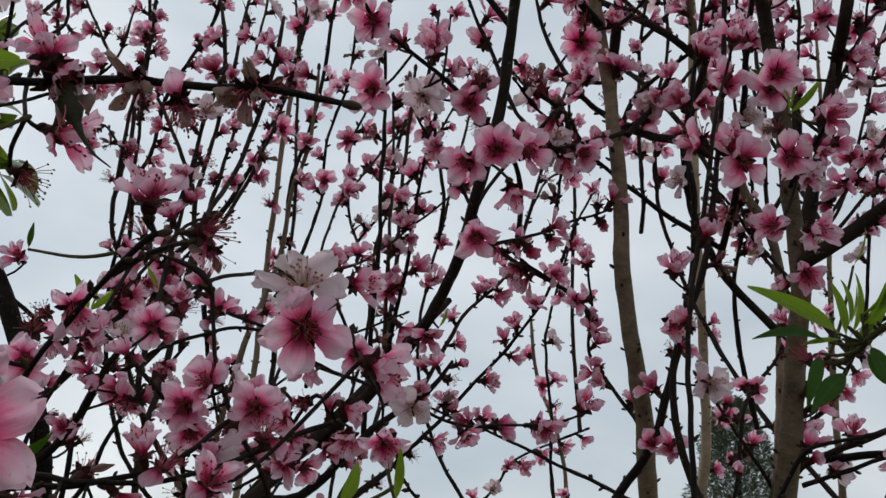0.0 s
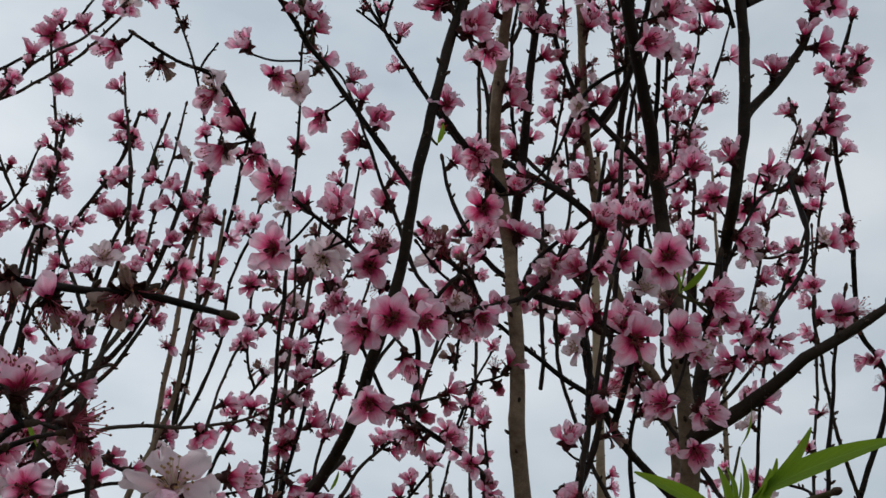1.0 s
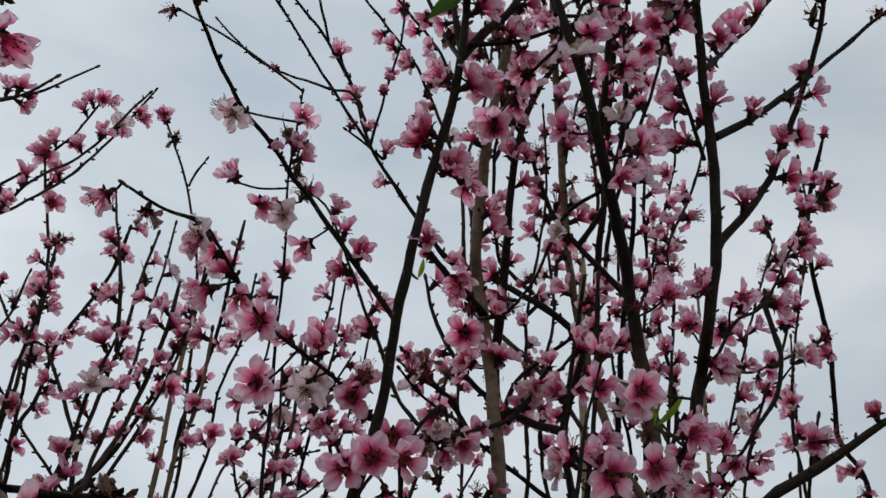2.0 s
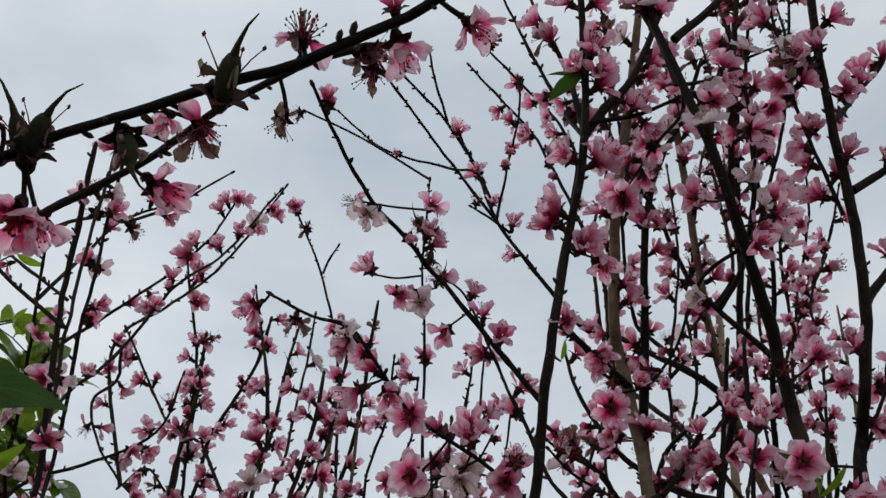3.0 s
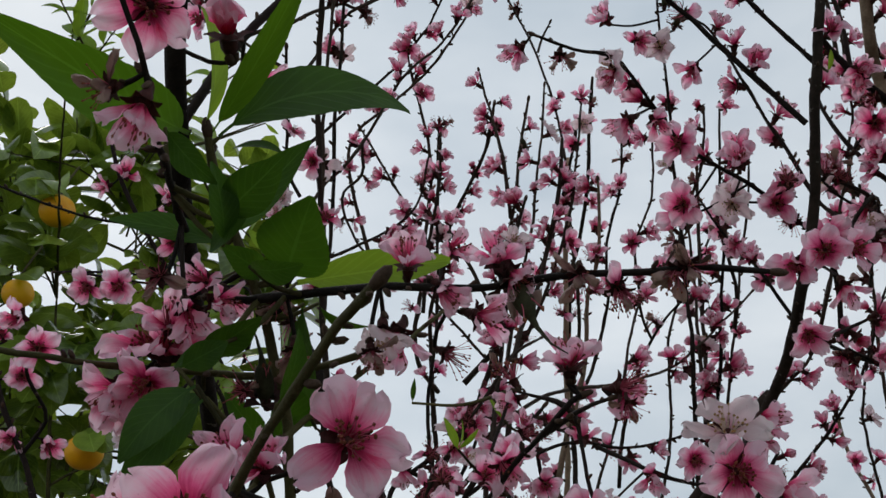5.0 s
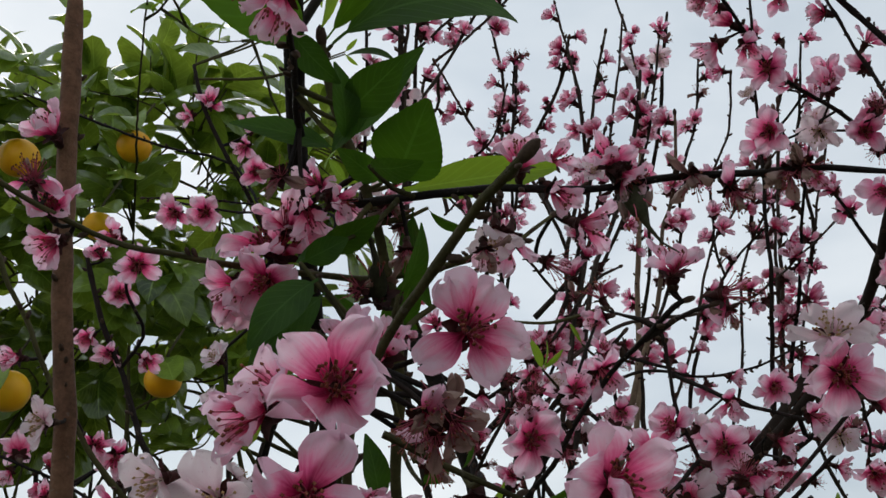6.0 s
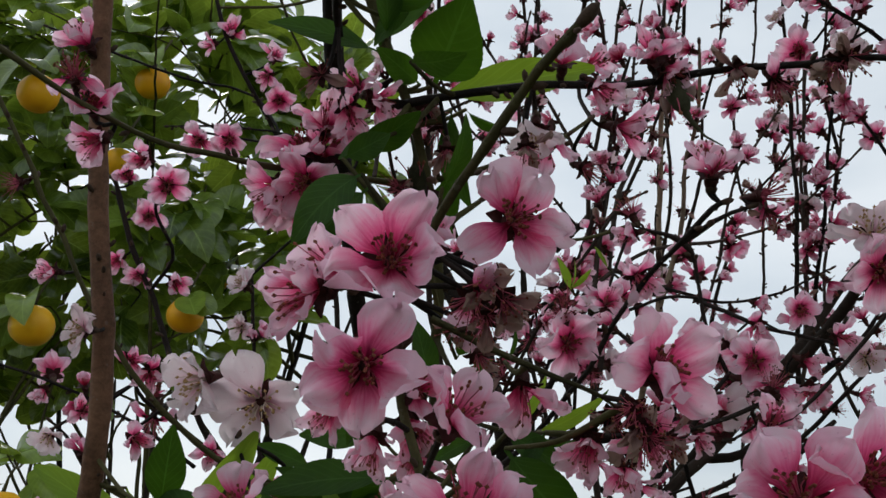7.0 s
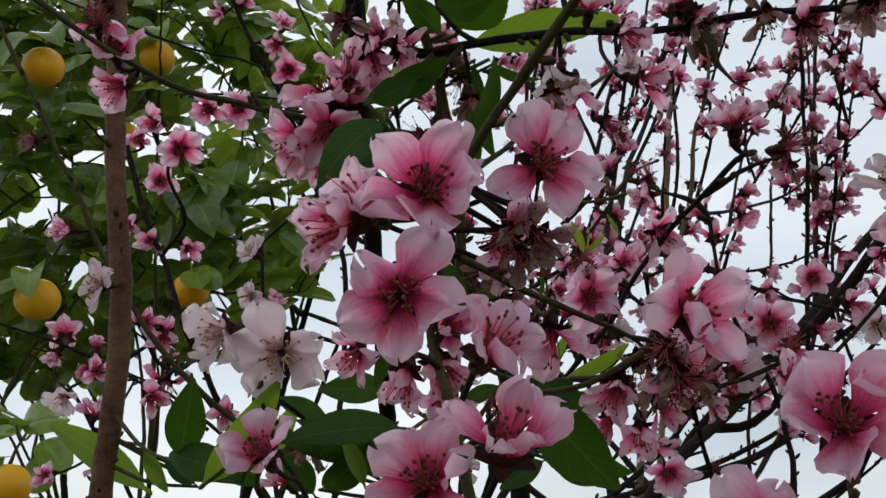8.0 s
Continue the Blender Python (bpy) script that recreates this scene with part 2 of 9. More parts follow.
# ---- geometry helpers ----
class Shape:
    """Faces gathered for one mesh, with a material slot and uv for each."""

    def __init__(self):
        self.verts, self.faces, self.slots, self.uvs = [], [], [], []

    def face(self, ids, slot=0, uv=None):
        self.faces.append(ids)
        self.slots.append(slot)
        self.uvs.extend(uv or [(0.5, 0.5)] * len(ids))

    def grid(self, rows, slot=0, closed=False, uv=None):
        """rows: equal rows of points; joined into quads. uv: rows of uv to match."""
        base, wide = len(self.verts), len(rows[0])
        for row in rows:
            self.verts.extend(row)
        for i in range(len(rows) - 1):
            for j in range(wide if closed else wide - 1):
                k = (j + 1) % wide
                ids = (base + i * wide + j, base + i * wide + k, base + (i + 1) * wide + k, base + (i + 1) * wide + j)
                if uv:
                    at = [uv[i][j], uv[i][k], uv[i + 1][k], uv[i + 1][j]]
                else:
                    at = [(j / wide, i * 0.05), ((j + 1) / wide, i * 0.05), ((j + 1) / wide, (i + 1) * 0.05), (j / wide, (i + 1) * 0.05)]
                self.face(ids, slot, at)

    def tube(self, points, radii, sides=6, slot=0, cap=True, lengths=None):
        rows, uv, far = [], [], 0.0
        side = None
        for n, p in enumerate(points):
            ahead = (points[min(n + 1, len(points) - 1)] - points[max(n - 1, 0)]).normalized()
            if side is None:
                side = ahead.orthogonal().normalized()
            side = (side - ahead * side.dot(ahead)).normalized()
            up = ahead.cross(side)
            if n:
                far += (p - points[n - 1]).length
            rows.append([p + (side * math.cos(2 * math.pi * k / sides) + up * math.sin(2 * math.pi * k / sides)) * radii[n] for k in range(sides)])
            uv.append([(k / sides, far) for k in range(sides)])
        first = len(self.verts)
        self.grid(rows, slot, True, uv)
        if cap:
            self.verts.append(points[-1] + (points[-1] - points[-2]).normalized() * radii[-1] * 0.8)
            tip, last = len(self.verts) - 1, first + (len(rows) - 1) * sides
            for k in range(sides):
                self.face((last + k, last + (k + 1) % sides, tip), slot, [(0, far), (0.2, far), (0.1, far)])

    def egg(self, m, slot=0, sides=6, rings=4):
        """A unit ball under the matrix m."""
        rows = []
        for i in range(rings + 1):
            a = math.pi * (0.04 + 0.92 * i / rings)
            rows.append([m @ Vector((math.sin(a) * math.cos(2 * math.pi * k / sides), math.sin(a) * math.sin(2 * math.pi * k / sides), -math.cos(a))) for k in range(sides)])
        self.grid(rows, slot, True)

    def add(self, other, m):
        """Lays a copy of another shape under the matrix m into this one."""
        base = len(self.verts)
        self.verts.extend(m @ Vector(v) for v in other.verts)
        self.faces.extend(tuple(base + i for i in f) for f in other.faces)
        self.slots.extend(other.slots)
        self.uvs.extend(other.uvs)

    def mesh(self, name, materials):
        me = bpy.data.meshes.new(name)
        me.from_pydata([tuple(v) for v in self.verts], [], self.faces)
        for m in materials:
            me.materials.append(m)
        me.polygons.foreach_set("material_index", self.slots)
        me.polygons.foreach_set("use_smooth", [True] * len(self.faces))
        layer = me.uv_layers.new(name="UVMap")
        layer.data.foreach_set("uv", [c for uv in self.uvs for c in uv])
        me.update()
        return me


def thing(name, x, y, z, label, category, group=""):
    """An Empty at the base of a thing made of parts."""
    ob = new(name)
    ob.empty_display_size = 0.05
    ob.location = (x, y, z)
    return tagged(ob, label, category, group)


def part(name, data, parent, label=""):
    """A mesh in world coordinates, laid under a thing or a part."""
    ob = new(name, data)
    ob.parent = parent
    if parent.type == "EMPTY":
        ob.matrix_parent_inverse = Matrix.Translation(-Vector(parent.location))
    return tagged(ob, label)


def spline(points, step=0.012):
    """A smooth line through the given points."""
    pts = [Vector(p) for p in points]
    pts = [pts[0] * 2 - pts[1], *pts, pts[-1] * 2 - pts[-2]]
    out = []
    for a, b, c, d in zip(pts, pts[1:], pts[2:], pts[3:]):
        n = max(2, int((c - b).length / step))
        for i in range(n):
            t = i / n
            out.append(0.5 * (2 * b + (c - a) * t + (2 * a - 5 * b + 4 * c - d) * t * t + (3 * b - a - 3 * c + d) * t**3))
    out.append(pts[-2])
    return out


def aim(axis, spin=0.0):
    """The turn that takes z to axis, spun about it."""
    return Vector(axis).to_track_quat("Z", "Y").to_matrix().to_4x4() @ Matrix.Rotation(spin, 4, "Z")


# ---- blossoms ----
def add_petal(s, rng, turn, start, bend, length, width, slot=0, fine=True):
    """One petal: narrow claw, broad ruffled blade, cupped across and bent along."""
    nu, nv = (10, 8) if fine else (4, 4)
    rows, uv = [], []
    r, z, last = 0.0016, 0.0095, 0.0
    wave, phase, notch = rng.uniform(0.0014, 0.0036), rng.uniform(0, 6), rng.uniform(0.0, 0.0016)
    cup, twist = rng.uniform(0.05, 0.75), rng.uniform(-0.6, 0.6)
    lean = rng.uniform(-0.0022, 0.0022)
    for i in range(nu + 1):
        u = 1 - (1 - i / nu) ** 1.35
        a = radians(start + bend * u)
        du, last = (u - last) * length, u
        r, z = r + math.sin(a) * du, z + math.cos(a) * du
        claw = min(1.0, u / 0.62)
        w = width * (0.13 + 0.87 * claw * claw * (3 - 2 * claw)) * (1.0 if u < 0.62 else math.sqrt(max(0.0, 1 - ((u - 0.62) / 0.384) ** 2)))
        row, line = [], []
        for j in range(nv + 1):
            v = 2 * j / nv - 1
            x = v * w * 0.5 * (1 + 0.10 * math.sin(phase * 3 + 9 * u)) + lean * u * u
            x *= 1 + (0.02 * math.sin(phase * 7 + 31 * u) + 0.04 * math.sin(phase * 2 + 17 * u)) * abs(v)
            lift = cup * abs(v) ** 2 * w * 0.5 + wave * u * math.sin(phase + 5.0 * v + 4 * u) + twist * x * u + 0.0009 * abs(v) ** 3 * u * math.sin(phase * 4 + 19 * u + v)
            back = -notch * (1 - abs(v)) * (u > 0.9) + 0.0009 * u * u * math.sin(phase * 5 + 7 * v) + 0.0005 * u * math.sin(phase * 9 + 17 * v)
            row.append(turn @ Vector((r + math.sin(a) * back - math.cos(a) * lift, x, z + math.cos(a) * back + math.sin(a) * lift)))
            line.append((0.5 + 0.5 * v, u))
        rows.append(row)
        uv.append(line)
    s.grid(rows, slot, False, uv)


def add_stamens(s, rng, number, reach, spread, fine=True, thread=1, head=2):
    for k in range(number):
        a, tilt = rng.uniform(0, 2 * math.pi), radians(rng.uniform(4, spread))
        out = Vector((math.cos(a) * math.sin(tilt), math.sin(a) * math.sin(tilt), math.cos(tilt)))
        length = reach * rng.uniform(0.65, 1.1)
        base = Vector((math.cos(a) * 0.0014, math.sin(a) * 0.0014, 0.009))
        mid = base + out * length * 0.55 + Vector((0, 0, 0.0008))
        tip = base + out * length + Vector((rng.uniform(-1, 1), rng.uniform(-1, 1), rng.uniform(-0.6, 1))) * 0.0012
        s.tube([base, mid, tip], [0.00032, 0.00024, 0.00018], 3, thread, False)
        if fine:
            s.egg(Matrix.Translation(tip) @ Matrix.Diagonal((0.00070, 0.00070, 0.00095, 1)), head, 4, 2)


def add_calyx(s, rng, length=0.0085):
    s.tube([Vector((0, 0, -0.001)), Vector((0, 0, 0.002)), Vector((0, 0, 0.005)), Vector((0, 0, length)), Vector((0, 0, length + 0.001))], [0.0012, 0.0014, 0.0029, 0.0032, 0.0020], 7, 3, True)
    for k in range(3):
        m = Matrix.Rotation(rng.uniform(0, 6.28), 4, "Z") @ Matrix.Translation((0.0016, 0, 0.0012)) @ Matrix.Rotation(0.5, 4, "Y") @ Matrix.Diagonal((0.0012, 0.0016, 0.003, 1))
        s.egg(m, 4, 5, 3)
    for k in range(5):
        turn = Matrix.Rotation(2 * math.pi * (k + 0.5) / 5, 4, "Z")
        rows = []
        for u in (0.0, 0.5, 1.0):
            w = 0.0027 * (1 - u**2) + 0.0004
            rr, zz = 0.0026 + 0.0060 * u, length - 0.0005 + 0.0016 * math.sin(2.3 * u)
            rows.append([turn @ Vector((rr, -w, zz)), turn @ Vector((rr, 0, zz - 0.0005)), turn @ Vector((rr, w, zz))])
        s.grid(rows, 3)


BLOSSOM_MATERIALS = [PETAL, FILAMENT, ANTHER, CALYX, SCALE_BROWN, PETAL_PALE, PETAL_OLD, FRUITLET, FILAMENT_PALE, ANTHER_YELLOW]


def blossom_shape(kind, seed):
    """kind: o open, c half open cup, b bud, w bare stamens, p pale open, x withered with hanging petals."""
    rng, s = random.Random(f"{kind}{seed}"), Shape()
    slot = {"p": 5, "x": 6}.get(kind, 0)
    if kind == "b":
        for k in range(5):
            turn = Matrix.Rotation(2 * math.pi * k / 5 + rng.uniform(-0.2, 0.2), 4, "Z")
            add_petal(s, rng, turn, rng.uniform(34, 46), rng.uniform(-88, -70), 0.0125, 0.0125)
        add_calyx(s, rng)
    elif kind == "c":
        add_calyx(s, rng)
        for k in range(5):
            turn = Matrix.Rotation(2 * math.pi * k / 5 + rng.uniform(-0.25, 0.25), 4, "Z")
            add_petal(s, rng, turn, rng.uniform(20, 62), rng.uniform(-36, 34), rng.uniform(0.0150, 0.0194), rng.uniform(0.0082, 0.0116))
        add_stamens(s, rng, 18, 0.0145, 26)
    elif kind in "op":
        add_calyx(s, rng)
        for k in range(5):
            turn = Matrix.Rotation(2 * math.pi * k / 5 + rng.uniform(-0.2, 0.2), 4, "Z")
            add_petal(s, rng, turn, rng.uniform(46, 80), rng.uniform(-26, 40), rng.uniform(0.0156, 0.0188), rng.uniform(0.0122, 0.0150), slot)
        if kind == "p":
            add_stamens(s, rng, 28, 0.0105, 48, True, 8, 9)
        else:
            add_stamens(s, rng, 34, 0.0074, 46)
    elif kind == "w":
        add_calyx(s, rng)
        add_stamens(s, rng, 26, 0.015, 55)
        for k in range(rng.choice((0, 1, 2))):
            add_petal(s, rng, Matrix.Rotation(rng.uniform(0, 6.28), 4, "Z"), rng.uniform(95, 125), 35, 0.018, 0.012)
    elif kind == "g":
        add_calyx(s, rng, 0.004)
        s.egg(Matrix.Translation((0, 0, 0.0095)) @ Matrix.Diagonal((0.0034, 0.0032, 0.0078, 1)), 7, 9, 7)
        s.tube([Vector((0, 0, 0.0150)), Vector((0.0004, 0, 0.020)), Vector((0.0018, 0.0005, 0.026)), Vector((0.0050, 0.0010, 0.031))], [0.0016, 0.0008, 0.0004, 0.0002], 5, 7)
        for k in range(3):
            add_petal(s, rng, Matrix.Rotation(2.1 * k + rng.uniform(-0.4, 0.4), 4, "Z"), rng.uniform(40, 110), rng.uniform(-30, 40), rng.uniform(0.004, 0.007), 0.0022, 6)
        add_stamens(s, rng, 3, 0.012, 70)
    else:
        add_calyx(s, rng)
        add_stamens(s, rng, 18, 0.013, 60)
        for k in range(rng.choice((2, 3, 4))):
            add_petal(s, rng, Matrix.Rotation(rng.uniform(0, 6.28), 4, "Z"), rng.uniform(20, 120), rng.uniform(-50, 60), rng.uniform(0.010, 0.018), rng.uniform(0.004, 0.008), slot)
    return s


BLOSSOM_SHAPES = {kind: [blossom_shape(kind, n) for n in range(number)] for kind, number in (("o", 9), ("c", 9), ("b", 4), ("w", 5), ("p", 4), ("x", 6), ("g", 4))}
BLOSSOMS = {kind: [s.mesh("blossom", BLOSSOM_MATERIALS) for s in shapes] for kind, shapes in BLOSSOM_SHAPES.items()}
BLOSSOM_NAMES = {"o": "blossom", "c": "blossom", "b": "flower_bud", "w": "spent_blossom", "p": "pale_blossom", "x": "withered_blossom", "g": "fruitlet"}


# ---- leaves ----
def leaf_shape(rng, length, width, droop, fold, tooth=0.0, nu=10, nv=4, belly=0.45, blunt=0.85):
    """A leaf along +x from its stalk, its face to +z: midrib fold, bowed along, wavy rim."""
    s, rows, uv = Shape(), [], []
    wave, phase = rng.uniform(0.02, 0.06), rng.uniform(0, 6)
    x, z, stalk = 0.0, 0.0, 0.1
    for i in range(nu + 1):
        u = i / nu
        a = radians(18 - droop * u)
        if i:
            x, z = x + math.cos(a) * length / nu, z + math.sin(a) * length / nu
        t = max(0.0, (u - stalk) / (1 - stalk))
        w = width * 0.5 * (math.sin(math.pi * t ** (math.log(0.5) / math.log(belly))) ** blunt if t < 1 else 0.0) + 0.0007
        w *= 1 + tooth * (0.5 if i % 2 else -0.5)
        row, line = [], []
        for j in range(nv + 1):
            v = 2 * j / nv - 1
            row.append(Vector((x - abs(v) * 0.0, v * w * math.cos(fold), z + abs(v) * w * math.sin(fold) + wave * w * math.sin(phase + 7 * u + 2 * v) * abs(v))))
            line.append((0.5 + 0.5 * v, u))
        rows.append(row)
        uv.append(line)
    tip = rows[-1][nv // 2]
    level = Matrix.Rotation(math.atan2(tip.z, tip.x), 4, "Y") @ Matrix.Scale(length / Vector((tip.x, tip.z)).length, 4)
    s.grid([[level @ p for p in row] for row in rows], 0, False, uv)
    return s


PEACH_LEAF_SHAPES = [leaf_shape(random.Random(n), 0.062, 0.0165, 24 + 16 * (n % 4), 0.22 + 0.12 * (n % 3), 0.022, 40, 4, 0.43, 1.0) for n in range(6)]
PEACH_LEAVES = [s.mesh("peach_leaf", [LEAF_PEACH]) for s in PEACH_LEAF_SHAPES]
BACKLIT_LEAVES = [s.mesh("peach_leaf", [LEAF_BACKLIT]) for s in PEACH_LEAF_SHAPES]
ARCHED_LEAVES = [leaf_shape(random.Random(60 + n), 0.062, 0.0165, 96, 0.2, 0.022, 40, 4, 0.42, 1.1).mesh("peach_leaf", [LEAF_PEACH]) for n in range(2)]
YOUNG_LEAVES = [leaf_shape(random.Random(40 + n), 0.034, 0.0085, 14 + 14 * (n % 4), 0.3, 0.02, 24).mesh("young_leaf", [LEAF_YOUNG]) for n in range(4)]
CITRUS_LEAF_SHAPES = [leaf_shape(random.Random(80 + n), 0.078, 0.042, 14 + 30 * (n % 4), (0.25, -0.42, -0.3, 0.5)[n % 4], 0.02, 10, 6, 0.48, 0.46) for n in range(8)]
CITRUS_SHOOT_LEAVES = [leaf_shape(random.Random(120 + n), 0.050, 0.024, 10 + 20 * n, 0.3, 0.02, 9, 4, 0.44, 0.7).mesh("citrus_leaf", [LEAF_YOUNG]) for n in range(4)]
CITRUS_LEAVES = [s.mesh("citrus_leaf", [LEAF_CITRUS]) for s in CITRUS_LEAF_SHAPES]


# ---- stems ----
def frame_at(line, s):
    """The place, heading and two sides at the fraction s of a line."""
    k = s * (len(line) - 1)
    i = min(int(k), len(line) - 2)
    p = line[i].lerp(line[i + 1], k - i)
    ahead = (line[i + 1] - line[i]).normalized()
    side = ahead.cross(Vector((0.31, -0.87, 0.38))).normalized()
    return p, ahead, side, side.cross(ahead)


def stem(tree, name, points, thick, thin, material, blooms=(), leaves=(), buds=1.0, label=""):
    """A stem through the points, thick and thin in mm of radius. blooms: (along, round, kind, size); leaves: (along, round, length, kind)."""
    rng = random.Random(f"{points[0]}{points[-1]}")
    line = spline(points, 0.007 if thick < 5 else 0.012)
    n = len(line)
    wob = rng.uniform(0, 50)
    for i, p in enumerate(line):
        p += (0.0024 * Vector(noise.noise_vector(p * 13 + Vector((wob, 0, 0)))) + 0.0014 * Vector(noise.noise_vector(p * 48))) * min(1.0, 4 * i / n, 4 * (n - 1 - i) / n + 0.3)
    radii = []
    for i, p in enumerate(line):
        r = (thin + (thick - thin) * (1 - i / (n - 1)) ** 1.25) * 0.001
        knot = max(0.0, noise.noise(p * 42 + Vector((0, wob, 0)))) ** 2
        radii.append(r * (1 + 0.10 * noise.noise(p * 90)) + 0.0016 * knot * min(1.0, thick / 3))
    for i, f in ((n - 1, 0.7), (n - 2, 0.9)):
        radii[i] *= f
    s = Shape()
    s.tube(line, radii, 10 if thick > 5 else 7 if thick > 2 else 6)
    length = sum((b - a).length for a, b in zip(line, line[1:]))
    if buds and thin < 2.2:
        s.egg(Matrix.Translation(line[-1]) @ aim(line[-1] - line[-2]) @ Matrix.Diagonal((radii[-1] * 1.5 + 0.0004, radii[-1] * 1.4 + 0.0004, radii[-1] * 2.2 + 0.0018, 1)), 1, 6, 4)
    for k in range(int(length / 0.017 * buds)):
        f = rng.uniform(0.06, 0.99)
        p, ahead, a, b = frame_at(line, f)
        turn = rng.uniform(0, 6.28)
        out = a * math.cos(turn) + b * math.sin(turn)
        r = radii[int(f * (n - 1))]
        size = rng.uniform(0.6, 1.15)
        m = Matrix.Translation(p + out * (r + 0.0012 * size)) @ aim(out + ahead * 0.9) @ Matrix.Diagonal((0.0015 * size, 0.0014 * size, 0.0029 * size, 1))
        s.egg(m, 1, 5, 3)
    ob = part(name, s.mesh(name, [material, SCALE_BROWN]), tree, label)
    for along, turn, kind, size in blooms:
        p, ahead, a, b = frame_at(line, along)
        turn = radians(turn)
        out = a * math.cos(turn) + b * math.sin(turn)
        face = (out + ahead * rng.uniform(0.3, 1.1) + Vector((rng.uniform(-1, 1), rng.uniform(-1, 1), rng.uniform(-1, 1))) * 0.22).normalized()
        r = radii[int(along * (n - 1))]
        flower(tree, ob, kind, p + out * r * 0.8, face, size if kind == "b" else size * 1.1, rng)
    for along, turn, long, kind in leaves:
        p, ahead, a, b = frame_at(line, along)
        turn = radians(turn)
        out = a * math.cos(turn) + b * math.sin(turn)
        leaf(ob, p, out + ahead * 0.7, long, kind, rng)
    STEMS.append((tree, ob, line, radii))
    return line


STEMS, COUNTS, REST = [], {}, {}


def flower(tree, parent, kind, base, face, size, rng):
    """One blossom; past some hundreds on a tree they are gathered into one mesh."""
    n = rng.randrange(len(BLOSSOMS[kind]))
    m = Matrix.Translation(base) @ aim(face, rng.uniform(0, 6.28)) @ Matrix.Scale(size, 4)
    COUNTS[tree.name] = COUNTS.get(tree.name, 0) + 1
    if COUNTS[tree.name] > 340:
        REST.setdefault(tree.name, (tree, Shape()))[1].add(BLOSSOM_SHAPES[kind][n], m)
        return
    ob = new(BLOSSOM_NAMES[kind], BLOSSOMS[kind][n])
    ob.parent, ob.matrix_basis = parent, m


def nearest(tree, p):
    """The stem of a tree nearest to a place: its object, the point on it and its radius there."""
    best = None
    for owner, ob, line, radii in STEMS:
        if owner is tree:
            for q, r in zip(line, radii):
                d = (q - p).length
                if best is None or d < best[0]:
                    best = (d, ob, q, r)
    return best


def bloom(tree, kind, place, face, size):
    """A blossom at its place, on a short spur from the nearest stem."""
    rng = random.Random(f"{place}")
    p, face = Vector(place), Vector(face).normalized()
    d, ob, q, r = nearest(tree, p)
    if d > r + 0.002:
        s = Shape()
        bow = q.lerp(p, 0.6) + (face * -0.2 + Vector((0, 0, -0.08))) * d * 0.4
        line = spline([q, bow, p], 0.006)
        thick = 0.0008 + min(0.0004, d * 0.006)
        s.tube(line, [thick + (0.0010 - thick) * i / (len(line) - 1) for i in range(len(line))], 6)
        spur = new("spur", s.mesh("spur", [BARK_TWIG]))
        spur.parent = ob
    flower(tree, ob, kind, p, face, size, rng)


def leaf_to(tree, kind, base, tip, up, wide):
    """A leaf from its stalk's base to its tip, its face turned to up."""
    rng = random.Random(f"{base}{tip}")
    base, tip = Vector(base), Vector(tip)
    d, ob, q, r = nearest(tree, base)
    made = leaf(ob, base, tip - base, (tip - base).length * 1.04, kind, rng, up)
    made.matrix_basis = made.matrix_basis @ Matrix.Diagonal((1, wide, 1, 1))
    if d > r + 0.003:
        s = Shape()
        line = spline([q, q.lerp(base, 0.5) + Vector((0, 0, -0.08 * d)), base], 0.006)
        s.tube(line, [0.0013 - 0.0005 * k / (len(line) - 1) for k in range(len(line))], 6)
        stalk = new("leaf_stalk", s.mesh("leaf_stalk", [BARK_GREEN]))
        stalk.parent = ob


def leaf(parent, p, way, long, kind, rng, up=None):
    """kind: p grown peach leaf, f grown one coloured as if backlit, a arched one, y young one, z citrus, n young
    citrus.
    """
    meshes, full = {"p": (PEACH_LEAVES, 0.062), "f": (BACKLIT_LEAVES, 0.062), "a": (ARCHED_LEAVES, 0.062), "y": (YOUNG_LEAVES, 0.034), "z": (CITRUS_LEAVES, 0.078), "n": (CITRUS_SHOOT_LEAVES, 0.050)}[kind]
    x = Vector(way).normalized()
    up = Vector(up) if up else Vector((rng.uniform(-0.6, 0.6), rng.uniform(-0.6, 0.6), 1))
    y = up.cross(x).normalized()
    z = x.cross(y)
    ob = new({"p": "peach_leaf", "f": "peach_leaf", "a": "peach_leaf", "y": "young_leaf", "z": "citrus_leaf", "n": "citrus_leaf"}[kind], rng.choice(meshes))
    ob.parent = parent
    if parent.type == "EMPTY":
        ob.matrix_parent_inverse = Matrix.Translation(-Vector(parent.location))
    turn = Matrix((x, y, z)).transposed().to_4x4()
    ob.matrix_basis = Matrix.Translation(p) @ turn @ Matrix.Scale(long / full, 4)
    return ob


# ---- ground ----
def ground():
    s, size, n = Shape(), 600.0, 40
    rows = []
    for i in range(n + 1):
        y = size * ((2 * i / n - 1) ** 3)
        rows.append([Vector((x, y, 0.03 * noise.noise(Vector((x, y, 0)) * 0.7))) for x in (size * ((2 * j / n - 1) ** 3) for j in range(n + 1))])
    s.grid(rows)
    tagged(new("ground", s.mesh("ground", [GROUND])), "bare orchard soil with patches of grass", "ground", kind="structure")


ground()

